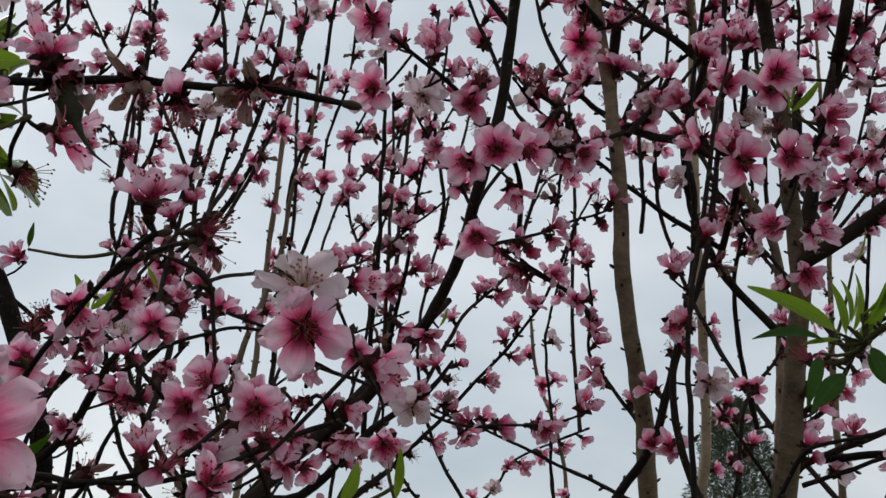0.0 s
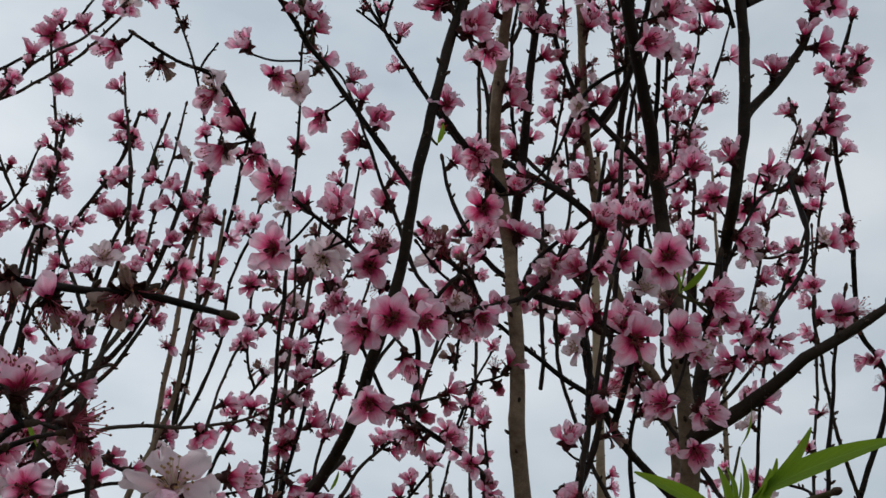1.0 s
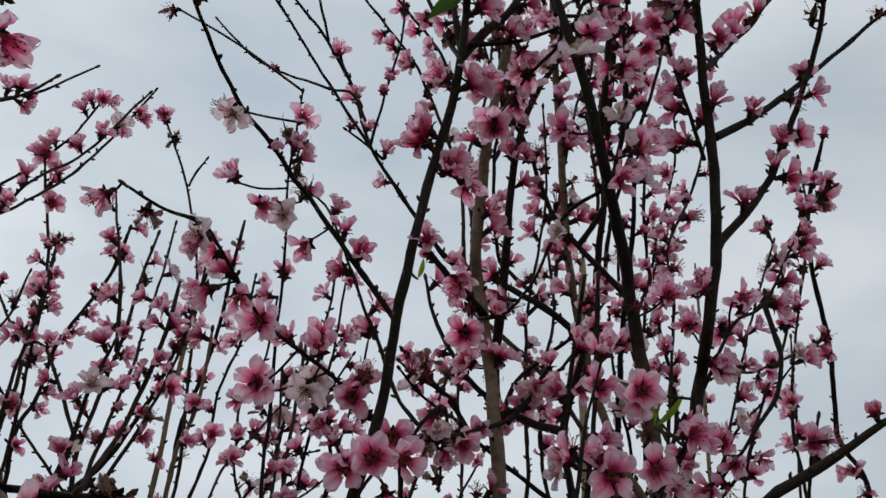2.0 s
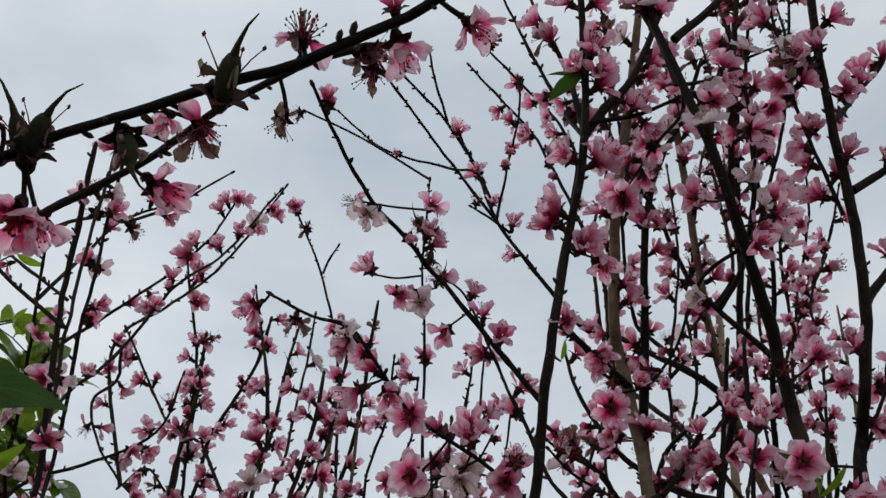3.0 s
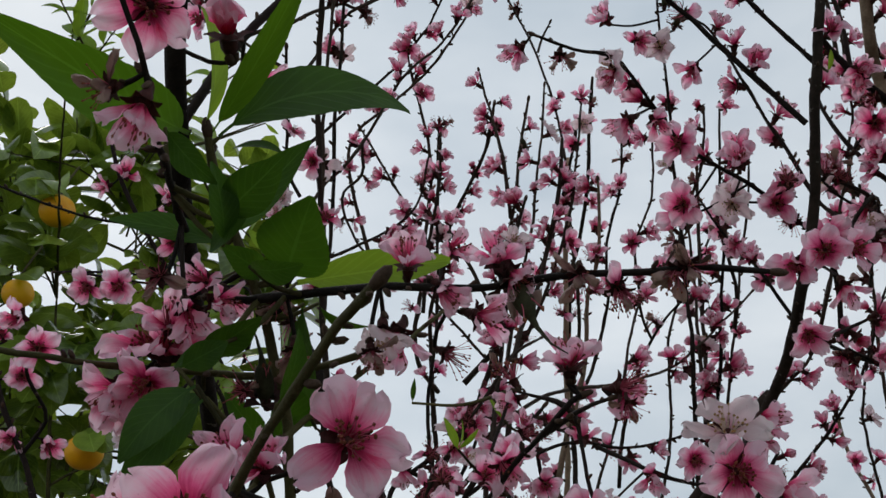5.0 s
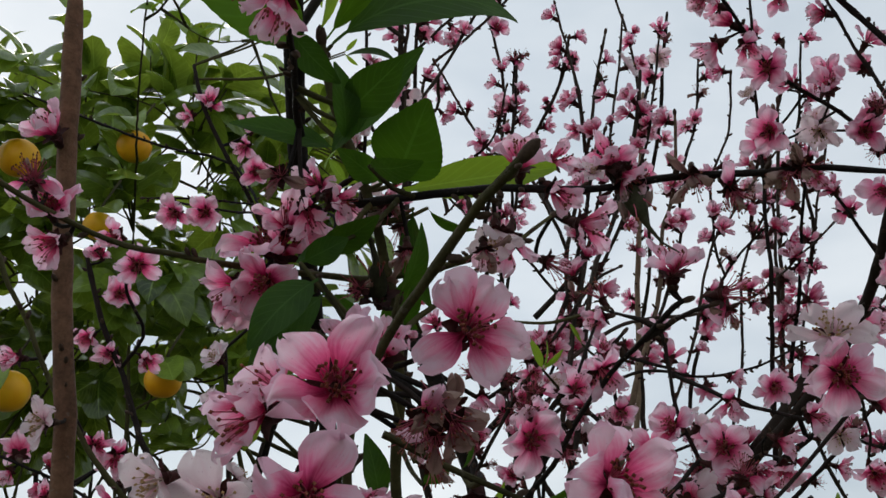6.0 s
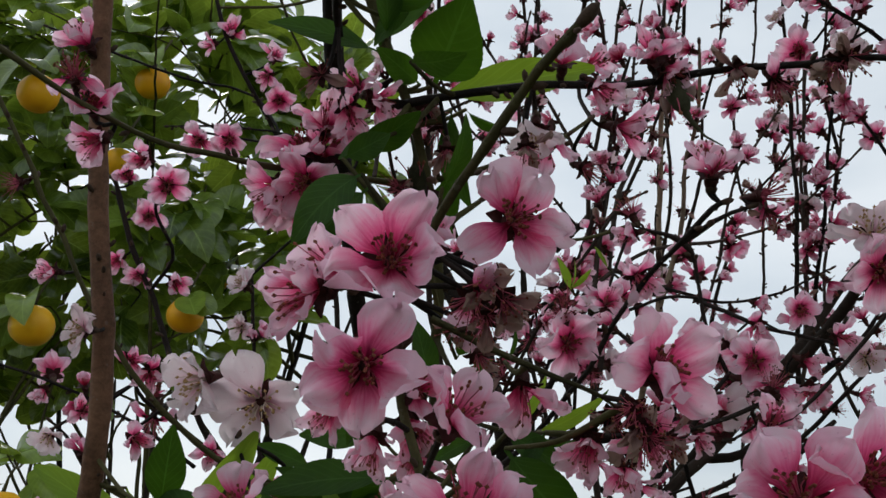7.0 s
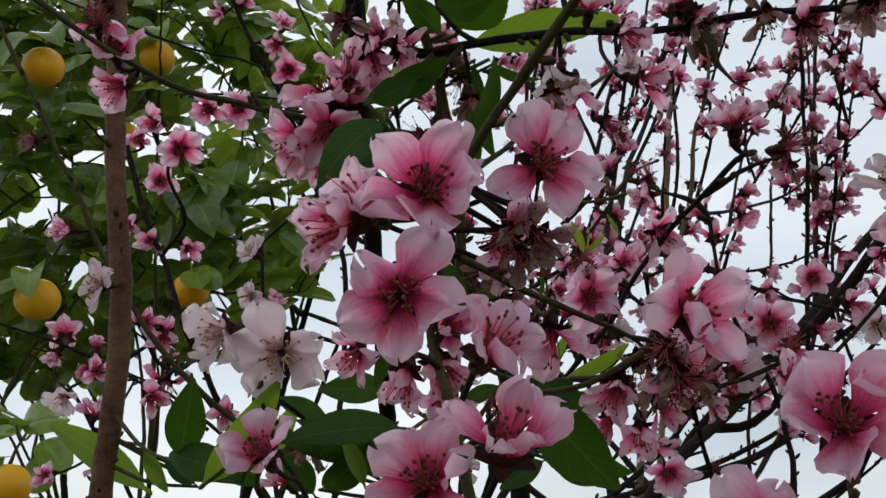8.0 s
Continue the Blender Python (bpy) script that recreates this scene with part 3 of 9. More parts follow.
BARK_PALE = bark_material("bark_pale", (0.13, 0.092, 0.062), (0.42, 0.315, 0.215), 0.38)
BARK_GREY = bark_material("bark_grey_twig", (0.009, 0.007, 0.006), (0.085, 0.064, 0.050), 0.35, 0.8)
middle_tree = thing("peach_tree", 0.12, 0.85, 0.0, "peach tree with dark limbs crowded with pink blossom", "peach tree", "peach trees")
back_tree = thing("peach_tree", -0.2, 1.45, 0.0, "slender peach tree in pink blossom behind the others", "peach tree", "peach trees")
near_tree = thing("peach_tree", -0.22, 0.40, 0.0, "peach tree with fresh green leaves and large pink blossoms", "peach tree", "peach trees")
side_tree = thing("peach_tree", -0.62, 1.0, 0.0, "young peach tree with sparse pink blossom beside the citrus tree", "peach tree", "peach trees")


def trunk(tree, top, thick):
    """The stock of a tree, from the soil to the fork of its limbs."""
    x, y, _ = tree.location
    stem(tree, "trunk", [(x, y, -0.05), (x + 0.01, y - 0.01, top * 0.5), (x - 0.01, y + 0.01, top)], thick, thick * 0.75, BARK_OLD, buds=0)


trunk(middle_tree, 0.62, 38)
trunk(back_tree, 0.62, 34)
trunk(near_tree, 0.62, 26)
trunk(side_tree, 0.62, 20)


# ---- stems with their blossoms ----
stem(middle_tree, "limb", [(0.082, 0.877, 0.550), (-0.140, 1.061, 0.980), (-0.314, 1.202, 1.361), (-0.258, 1.119, 1.472), (-0.165, 0.980, 1.584), (-0.086, 0.911, 1.639), (-0.024, 0.852, 1.695), (0.010, 0.784, 1.744), (0.027, 0.729, 1.786), (0.039, 0.703, 1.835), (0.057, 0.647, 1.955), (0.071, 0.649, 2.032), (0.082, 0.630, 2.084), (0.087, 0.616, 2.148), (0.087, 0.595, 2.266)], 11.9, 2.9, BARK_OLD, ((0.638, -17, "o", 0.87), (0.649, 85, "o", 0.87), (0.655, -12, "c", 0.87), (0.661, 19, "c", 0.87), (0.718, 31, "c", 0.87), (0.891, 26, "c", 1.04), (0.897, 166, "c", 1.04), (0.902, 170, "c", 1.04), (0.919, 36, "o", 1.04), (0.948, 35, "c", 0.96), (0.96, 85, "c", 1.13), (0.983, -174, "c", 0.96), (0.983, 32, "c", 0.87)))
stem(middle_tree, "twig", [(0.050, 0.738, 1.928), (0.011, 0.728, 1.977), (-0.014, 0.721, 2.006), (-0.048, 0.699, 2.040), (-0.066, 0.669, 2.051), (-0.081, 0.637, 2.052), (-0.100, 0.581, 2.067), (-0.110, 0.548, 2.075), (-0.116, 0.521, 2.081)], 2.6, 1.4, BARK_TWIG, ((0.171, 86, "c", 0.78), (0.229, 60, "c", 0.78), (0.513, 155, "b", 0.77), (0.648, 225, "p", 0.88), (0.912, 15, "b", 0.84), (0.924, 30, "c", 0.63)))
stem(middle_tree, "twig", [(0.008, 0.944, 2.266), (-0.010, 0.935, 2.296), (-0.043, 0.948, 2.311), (-0.110, 0.956, 2.342), (-0.146, 0.947, 2.364), (-0.173, 0.937, 2.388)], 1.8, 1.1, BARK_TWIG, ((0.57, 135, "b", 0.7),))
stem(middle_tree, "twig", [(0.257, 0.989, 2.038), (0.235, 0.985, 2.056), (0.213, 0.985, 2.072), (0.175, 0.997, 2.099), (0.144, 1.021, 2.129), (0.114, 1.047, 2.153), (0.039, 1.015, 2.240), (0.009, 1.010, 2.291), (-0.007, 1.005, 2.340), (-0.029, 0.991, 2.387)], 4.0, 1.7, BARK_TWIG, ((0.192, -136, "c", 0.87), (0.247, -140, "c", 0.96), (0.303, 165, "c", 0.96), (0.344, 130, "c", 0.88), (0.638, -152, "c", 0.78), (0.794, 100, "c", 0.66), (0.878, 130, "c", 0.89), (0.89, 105, "c", 0.69)))
stem(middle_tree, "twig", [(0.011, 1.005, 2.279), (-0.042, 0.989, 2.351), (-0.093, 0.956, 2.412), (-0.131, 0.927, 2.464)], 2.0, 1.4, BARK_TWIG, ((0.951, 245, "c", 0.63),))
stem(middle_tree, "twig", [(0.001, 1.002, 2.326), (-0.045, 0.981, 2.405), (-0.083, 0.970, 2.447), (-0.130, 0.952, 2.501)], 2.4, 1.4, BARK_TWIG, ((0.923, 165, "c", 0.71),))
stem(middle_tree, "twig", [(-0.045, 0.981, 2.405), (-0.058, 0.959, 2.444), (-0.067, 0.938, 2.481)], 1.7, 1.4, BARK_TWIG, ())
stem(middle_tree, "twig", [(0.141, 1.023, 2.131), (0.136, 1.011, 2.206), (0.110, 0.995, 2.271), (0.067, 0.978, 2.363), (0.026, 0.953, 2.409), (-0.018, 0.930, 2.452)], 2.7, 1.4, BARK_TWIG, ((0.411, 25, "p", 0.67), (0.52, 155, "b", 0.72), (0.588, 305, "b", 0.82), (0.599, 10, "p", 0.7), (0.639, 350, "b", 0.72), (0.684, 161, "c", 0.87), (0.684, 178, "c", 0.78), (0.744, 215, "c", 0.71), (0.824, -146, "c", 0.78)))
stem(middle_tree, "twig", [(0.103, 0.992, 2.286), (0.110, 0.979, 2.345), (0.089, 0.963, 2.387), (0.042, 0.939, 2.433), (0.000, 0.918, 2.472)], 2.3, 1.4, BARK_TWIG, ((0.23, -167, "c", 0.96), (0.309, 175, "p", 0.77), (0.322, 200, "c", 0.65), (0.394, -158, "c", 0.87), (0.481, 185, "o", 0.74), (0.606, 295, "c", 0.79), (0.735, 305, "c", 0.82), (0.747, 340, "b", 0.61), (0.963, 20, "b", 0.71), (0.975, 80, "x", 0.85)))
stem(middle_tree, "twig", [(0.014, 1.008, 2.274), (0.030, 0.962, 2.332), (0.042, 0.924, 2.378), (0.041, 0.905, 2.411)], 1.7, 1.3, BARK_TWIG, ((0.357, 134, "b", 0.87), (0.464, 105, "b", 0.72), (0.476, 265, "c", 0.64), (0.643, -175, "c", 0.78)))
stem(middle_tree, "twig", [(0.031, 1.006, 2.257), (0.010, 0.998, 2.271), (-0.016, 0.991, 2.286)], 1.7, 1.3, BARK_TWIG, ((0, 78, "c", 0.87), (0.911, 105, "w", 0.75)))
stem(middle_tree, "twig", [(0.062, 0.831, 1.774), (0.064, 0.815, 1.810), (0.058, 0.796, 1.837), (0.031, 0.760, 1.862), (-0.001, 0.720, 1.873), (-0.027, 0.691, 1.883), (-0.050, 0.654, 1.889), (-0.068, 0.613, 1.901), (-0.085, 0.582, 1.917), (-0.111, 0.569, 1.920), (-0.139, 0.563, 1.934)], 2.3, 1.1, BARK_TWIG, ((0.3, 170, "w", 0.84), (0.34, 77, "c", 1.04), (0.515, 340, "c", 0.8), (0.732, 310, "c", 0.84), (0.778, 305, "c", 0.7), (0.82, 225, "p", 0.78), (0.832, 195, "c", 0.76)))
stem(middle_tree, "twig", [(0.082, 0.787, 1.852), (0.066, 0.790, 1.870), (0.054, 0.790, 1.888), (0.032, 0.775, 1.936), (0.011, 0.761, 1.981), (-0.017, 0.751, 2.040), (-0.038, 0.756, 2.053)], 1.9, 1.0, BARK_TWIG, ((0.384, 285, "c", 0.89), (0.466, 61, "c", 0.87), (0.62, 225, "c", 0.7), (0.632, 260, "c", 0.86), (0.84, 90, "c", 0.74), (0.941, 110, "w", 0.86)))
stem(back_tree, "twig", [(-0.241, 1.489, 1.903), (-0.218, 1.406, 1.938), (-0.204, 1.341, 1.988), (-0.200, 1.274, 2.105), (-0.196, 1.204, 2.186), (-0.209, 1.152, 2.258), (-0.225, 1.115, 2.302), (-0.245, 1.081, 2.343)], 3.0, 1.4, BARK_GREY, ((0.423, 230, "b", 0.7), (0.435, 265, "c", 0.77), (0.559, 92, "c", 0.74), (0.685, 51, "o", 0.74), (0.685, 89, "c", 0.74), (0.729, 115, "c", 0.83), (0.741, 25, "b", 0.87), (0.937, 330, "x", 0.88), (0.949, 350, "x", 0.68), (1, 129, "c", 0.74), (1, 141, "b", 0.87)))
stem(back_tree, "twig", [(-0.212, 1.131, 2.275), (-0.202, 1.121, 2.291), (-0.191, 1.112, 2.307)], 1.8, 1.4, BARK_GREY, ())
stem(back_tree, "twig", [(-0.443, 1.169, 2.002), (-0.451, 1.080, 2.137), (-0.381, 1.050, 2.185), (-0.321, 1.020, 2.213), (-0.277, 0.995, 2.254), (-0.233, 0.966, 2.301)], 2.7, 1.3, BARK_GREY, ((0.199, 190, "c", 0.7), (0.302, 85, "c", 0.71), (0.318, 120, "w", 0.61), (0.38, -15, "c", 0.78), (0.38, 65, "c", 0.74), (0.492, 63, "c", 0.74), (0.492, 78, "c", 0.78), (0.662, 130, "c", 0.82), (0.858, 70, "p", 0.85), (0.915, -1, "c", 0.78), (0.915, 31, "c", 0.74)))
stem(back_tree, "twig", [(-0.527, 1.113, 2.102), (-0.534, 1.095, 2.122), (-0.530, 1.082, 2.137), (-0.453, 1.056, 2.179), (-0.415, 1.043, 2.198), (-0.370, 1.028, 2.223), (-0.326, 1.006, 2.258), (-0.296, 0.985, 2.292)], 2.6, 1.3, BARK_GREY, ((0.439, 225, "c", 0.74), (0.553, -21, "c", 0.78), (0.702, 128, "c", 0.78), (0.739, 47, "o", 0.78), (0.739, 130, "c", 0.78), (0.776, 109, "c", 0.78), (0.814, -7, "c", 0.78), (0.925, 140, "c", 0.78), (0.963, 135, "c", 0.74), (1, 7, "c", 0.74), (1, 57, "c", 0.78)))
stem(back_tree, "twig", [(-0.418, 0.801, 2.060), (-0.379, 0.841, 2.166), (-0.351, 0.834, 2.177), (-0.302, 0.826, 2.189), (-0.253, 0.811, 2.211)], 2.2, 1.1, BARK_GREY, ((0.42, 72, "c", 0.74), (0.66, 125, "c", 0.79), (0.716, 235, "b", 0.66)))
stem(back_tree, "twig", [(-0.232, 1.482, 1.502), (-0.394, 1.374, 1.731), (-0.392, 1.253, 1.952), (-0.364, 1.217, 2.014), (-0.347, 1.185, 2.068), (-0.315, 1.159, 2.111), (-0.287, 1.137, 2.148), (-0.268, 1.108, 2.197)], 4.8, 2.1, BARK_OLD, ((0.652, 65, "c", 0.78), (0.708, 24, "c", 0.78), (0.734, 25, "c", 0.85), (0.742, 340, "w", 0.68), (0.778, 275, "c", 0.76), (0.815, 58, "c", 0.78), (0.831, -5, "c", 0.74), (0.862, 9, "c", 0.78), (0.889, 245, "c", 0.79), (0.897, 190, "b", 0.67), (0.954, 38, "c", 0.74), (0.954, 167, "c", 0.78), (0.97, 159, "c", 0.74), (1, 16, "c", 0.74)))
stem(back_tree, "twig", [(-0.393, 1.293, 1.878), (-0.404, 1.239, 1.900), (-0.399, 1.204, 1.937), (-0.379, 1.170, 1.996), (-0.366, 1.139, 2.049), (-0.352, 1.108, 2.101), (-0.350, 1.082, 2.148), (-0.359, 1.032, 2.234)], 3.3, 1.7, BARK_GREY, ((0.306, 160, "w", 0.75), (0.48, 315, "w", 0.9), (0.606, 230, "x", 0.83), (0.651, 135, "o", 0.78), (0.681, 125, "c", 0.74), (0.738, -168, "c", 0.78), (0.768, 112, "c", 0.78), (0.885, 75, "o", 0.83), (0.896, 340, "p", 0.69), (0.936, 20, "c", 0.76)))
stem(back_tree, "twig", [(-0.294, 1.251, 1.835), (-0.291, 1.182, 1.873), (-0.281, 1.129, 1.920), (-0.262, 1.096, 1.976), (-0.241, 1.064, 2.031), (-0.223, 1.020, 2.087), (-0.207, 0.994, 2.131)], 3.8, 1.6, BARK_GREY, ((0.475, 157, "c", 0.74), (0.548, 300, "c", 0.66), (0.606, 108, "c", 0.74), (0.606, 138, "c", 0.78), (0.656, 40, "c", 0.85), (0.705, 86, "c", 0.78), (0.803, 305, "b", 0.75), (0.912, 345, "c", 0.62)))
stem(back_tree, "twig", [(-0.246, 1.070, 2.020), (-0.246, 1.045, 2.064), (-0.256, 1.026, 2.138), (-0.268, 1.018, 2.193)], 2.5, 1.3, BARK_GREY, ((0.143, 145, "c", 0.85), (0.286, -172, "c", 0.87), (0.286, -167, "o", 0.87), (0.286, 177, "o", 0.87), (0.583, 315, "c", 0.77), (0.643, -167, "c", 0.78), (0.857, 174, "c", 0.74)))
stem(back_tree, "twig", [(-0.350, 1.261, 1.878), (-0.309, 1.258, 1.917), (-0.274, 1.247, 1.955), (-0.236, 1.217, 2.006), (-0.207, 1.169, 2.047), (-0.182, 1.128, 2.097), (-0.163, 1.088, 2.146)], 4.2, 1.7, BARK_GREY, ((0.365, 135, "o", 0.78), (0.457, 78, "c", 0.78), (0.566, 37, "c", 0.74), (0.609, 115, "w", 0.67), (0.716, 310, "c", 0.88), (0.758, 15, "c", 0.82), (0.812, 175, "o", 0.78), (0.824, 255, "w", 0.64), (0.979, 310, "o", 0.65), (0.99, 70, "p", 0.85)))
stem(back_tree, "twig", [(-0.203, 1.449, 0.550), (-0.225, 1.475, 1.237), (-0.241, 1.491, 1.874), (-0.229, 1.442, 2.015), (-0.220, 1.409, 2.072), (-0.199, 1.384, 2.115), (-0.179, 1.343, 2.184), (-0.167, 1.303, 2.254), (-0.155, 1.270, 2.310)], 8.0, 2.4, BARK_OLD, ((0.762, 245, "o", 0.86), (0.768, 185, "c", 0.78), (0.82, 355, "w", 0.79), (0.832, 350, "c", 0.67), (0.909, 36, "o", 0.87), (0.923, 39, "o", 0.87), (0.964, 220, "b", 0.73), (0.965, 270, "c", 0.75), (0.977, 95, "x", 0.64)))
stem(back_tree, "twig", [(-0.281, 1.129, 1.920), (-0.286, 1.118, 1.937), (-0.292, 1.110, 1.953), (-0.327, 1.093, 2.025), (-0.373, 1.102, 2.054), (-0.403, 1.071, 2.110), (-0.425, 1.046, 2.154)], 2.5, 1.3, BARK_GREY, ((0.254, -171, "c", 0.78), (0.386, 82, "c", 0.74), (0.513, 245, "b", 0.66), (0.525, 175, "c", 0.81), (0.735, 20, "b", 0.87), (0.747, 235, "c", 0.86), (0.868, -168, "o", 0.74), (0.868, 165, "c", 0.78)))
stem(back_tree, "twig", [(-0.319, 1.260, 1.908), (-0.341, 1.219, 1.933), (-0.364, 1.189, 1.962), (-0.407, 1.158, 2.019), (-0.446, 1.170, 2.000)], 2.0, 1.3, BARK_GREY, ((0.581, 100, "o", 0.68), (0.593, 145, "x", 0.62), (0.666, 230, "x", 0.71), (0.816, 290, "b", 0.86), (0.828, 205, "c", 0.73)))
stem(back_tree, "twig", [(-0.103, 1.196, 1.896), (-0.109, 1.165, 1.911), (-0.111, 1.140, 1.931), (-0.108, 1.107, 1.988), (-0.085, 1.081, 2.033), (-0.076, 1.048, 2.088)], 1.9, 1.3, BARK_GREY, ((0.211, 175, "c", 0.74), (0.273, 35, "b", 0.84), (0.323, 104, "c", 0.87), (0.47, 295, "c", 0.84), (0.482, 130, "o", 0.78), (0.549, 21, "c", 0.87), (1, -179, "c", 0.83)))
stem(middle_tree, "limb", [(0.134, 0.851, 0.550), (0.207, 0.883, 0.967), (0.265, 0.905, 1.334), (0.262, 0.861, 1.478), (0.259, 0.806, 1.585), (0.261, 0.772, 1.659), (0.260, 0.744, 1.715), (0.257, 0.736, 1.772), (0.252, 0.730, 1.859), (0.239, 0.716, 1.936), (0.185, 0.603, 2.045), (0.164, 0.588, 2.113), (0.143, 0.583, 2.183), (0.121, 0.576, 2.256)], 21.0, 2.8, BARK_TWO_TONE, ((0.542, 350, "w", 0.78), (0.63, 44, "c", 0.87), (0.694, 80, "p", 0.62), (0.738, 155, "x", 0.63), (0.796, 135, "w", 0.62), (0.849, 127, "c", 0.87), (0.897, 109, "p", 0.96), (0.967, 110, "p", 0.76)))
stem(middle_tree, "limb", [(0.264, 0.754, 1.718), (0.277, 0.765, 1.783), (0.293, 0.765, 1.848), (0.305, 0.756, 1.911), (0.294, 0.703, 1.924), (0.298, 0.679, 1.986), (0.296, 0.660, 2.059), (0.287, 0.640, 2.135), (0.281, 0.613, 2.222), (0.279, 0.599, 2.287)], 6.1, 3.4, BARK_OLD, ((0.217, 340, "c", 0.75), (0.333, 151, "c", 0.87), (0.438, 157, "c", 0.87), (0.688, 109, "c", 0.87), (0.812, -179, "x", 0.87), (0.833, 132, "c", 0.96), (0.875, 49, "c", 0.96), (0.98, 350, "c", 0.66)))
stem(middle_tree, "limb", [(0.298, 0.683, 1.972), (0.309, 0.694, 2.000), (0.340, 0.693, 2.039), (0.368, 0.685, 2.091), (0.384, 0.653, 2.146), (0.391, 0.629, 2.188), (0.397, 0.593, 2.250)], 4.1, 1.9, BARK_OLD, ((0.199, 125, "c", 0.87), (0.344, 17, "c", 0.87), (0.344, 129, "c", 0.78), (0.421, 139, "c", 0.78), (0.471, 355, "o", 0.87), (0.576, 37, "c", 0.78), (0.631, 280, "c", 0.85), (0.815, 155, "c", 0.64)))
stem(middle_tree, "twig", [(0.301, 0.660, 2.079), (0.339, 0.665, 2.107), (0.388, 0.672, 2.154), (0.437, 0.665, 2.202), (0.476, 0.656, 2.236)], 3.7, 1.5, BARK_TWIG, ((0.158, 105, "c", 0.69), (0.351, 40, "w", 0.83), (0.94, 30, "p", 0.74), (0.952, 240, "w", 0.64)))
stem(middle_tree, "twig", [(0.293, 0.670, 2.062), (0.277, 0.655, 2.110), (0.258, 0.632, 2.150), (0.244, 0.605, 2.198), (0.236, 0.582, 2.239)], 1.9, 1.2, BARK_TWIG, ((0.067, -159, "c", 0.96), (0.124, 30, "c", 0.85), (0.2, -159, "c", 0.96), (0.267, -157, "c", 0.87), (0.327, 10, "c", 0.77), (0.339, 125, "c", 0.7), (0.493, 275, "b", 0.65), (0.505, 145, "b", 0.77), (0.533, 75, "c", 0.87), (0.645, 100, "p", 0.9), (0.657, 105, "x", 0.8), (0.8, -164, "c", 0.96)))
stem(middle_tree, "twig", [(0.280, 0.612, 2.183), (0.252, 0.608, 2.153), (0.221, 0.607, 2.116), (0.206, 0.608, 2.096)], 2.3, 1.3, BARK_TWIG, ((0.111, 47, "c", 0.87), (0.251, 30, "x", 0.88), (0.444, 78, "c", 0.87), (0.703, 130, "o", 0.63), (0.953, 0, "c", 0.66)))
stem(middle_tree, "twig", [(0.288, 0.642, 2.131), (0.313, 0.666, 2.169), (0.343, 0.687, 2.210), (0.366, 0.690, 2.244), (0.395, 0.688, 2.286), (0.406, 0.666, 2.323)], 2.3, 1.6, BARK_TWIG, ((0.226, 150, "b", 0.73), (0.238, 250, "c", 0.81), (0.348, 125, "c", 0.75), (0.389, 155, "c", 0.96), (0.524, 225, "b", 0.75), (0.536, 125, "c", 0.76), (0.761, 150, "c", 0.72), (0.773, 35, "w", 0.74)))
stem(middle_tree, "twig", [(0.300, 0.760, 1.884), (0.338, 0.763, 1.957), (0.368, 0.770, 1.983), (0.402, 0.771, 2.041), (0.415, 0.750, 2.076), (0.439, 0.739, 2.095)], 1.8, 1.0, BARK_TWIG, ((0.118, 330, "c", 0.7), (0.13, 55, "c", 0.77), (0.263, 245, "o", 0.71), (0.275, 195, "w", 0.71), (0.383, 205, "c", 0.86), (0.464, 5, "c", 0.88), (0.476, 20, "c", 0.79), (0.519, 255, "b", 0.9), (0.57, 55, "c", 0.73), (0.582, 325, "w", 0.76), (0.684, 57, "c", 0.78), (0.75, 355, "c", 0.76), (0.762, 75, "c", 0.7), (0.842, 133, "c", 0.87), (0.913, 355, "x", 0.64), (0.925, 265, "c", 0.87), (0.966, 155, "c", 0.68), (0.978, 170, "w", 0.62)))
stem(middle_tree, "limb", [(0.128, 0.862, 0.550), (0.173, 0.942, 0.962), (0.209, 1.003, 1.324), (0.198, 0.968, 1.470), (0.182, 0.919, 1.591), (0.174, 0.891, 1.644), (0.161, 0.862, 1.704), (0.151, 0.842, 1.766), (0.146, 0.830, 1.835), (0.138, 0.824, 1.920), (0.125, 0.819, 2.003), (0.117, 0.791, 2.023), (0.121, 0.777, 2.087), (0.127, 0.754, 2.146), (0.140, 0.728, 2.232), (0.154, 0.694, 2.330)], 17.5, 3.8, BARK_PALE, ((0.549, 260, "c", 0.68), (0.561, 345, "p", 0.71), (0.775, 74, "o", 1.04), (0.843, 27, "c", 0.87), (0.85, 73, "c", 0.87), (0.885, 179, "c", 0.96), (0.891, 134, "o", 0.96), (0.945, 67, "c", 0.87), (0.973, 173, "p", 0.96)))
stem(middle_tree, "twig", [(0.150, 0.880, 1.921), (0.146, 0.864, 1.938), (0.145, 0.851, 1.957), (0.148, 0.817, 2.016), (0.147, 0.786, 2.069), (0.152, 0.766, 2.124), (0.165, 0.761, 2.173), (0.193, 0.751, 2.228), (0.215, 0.739, 2.289)], 5.2, 2.2, BARK_TWIG, ((0.197, 100, "c", 0.65), (0.209, 65, "w", 0.81), (0.262, 255, "w", 0.75), (0.274, 235, "c", 0.79), (0.304, 330, "c", 0.71), (0.377, 305, "w", 0.79), (0.389, 265, "c", 0.62), (0.482, 40, "c", 0.68), (0.528, 145, "c", 0.87), (0.584, 215, "p", 0.64), (0.638, 275, "c", 0.71), (0.65, 210, "p", 0.62), (0.702, 145, "p", 0.79), (0.773, 115, "p", 0.87), (0.815, 70, "c", 0.73), (0.893, 210, "c", 0.74), (0.905, 185, "w", 0.76), (0.969, 170, "x", 0.82), (0.981, 60, "w", 0.73)))
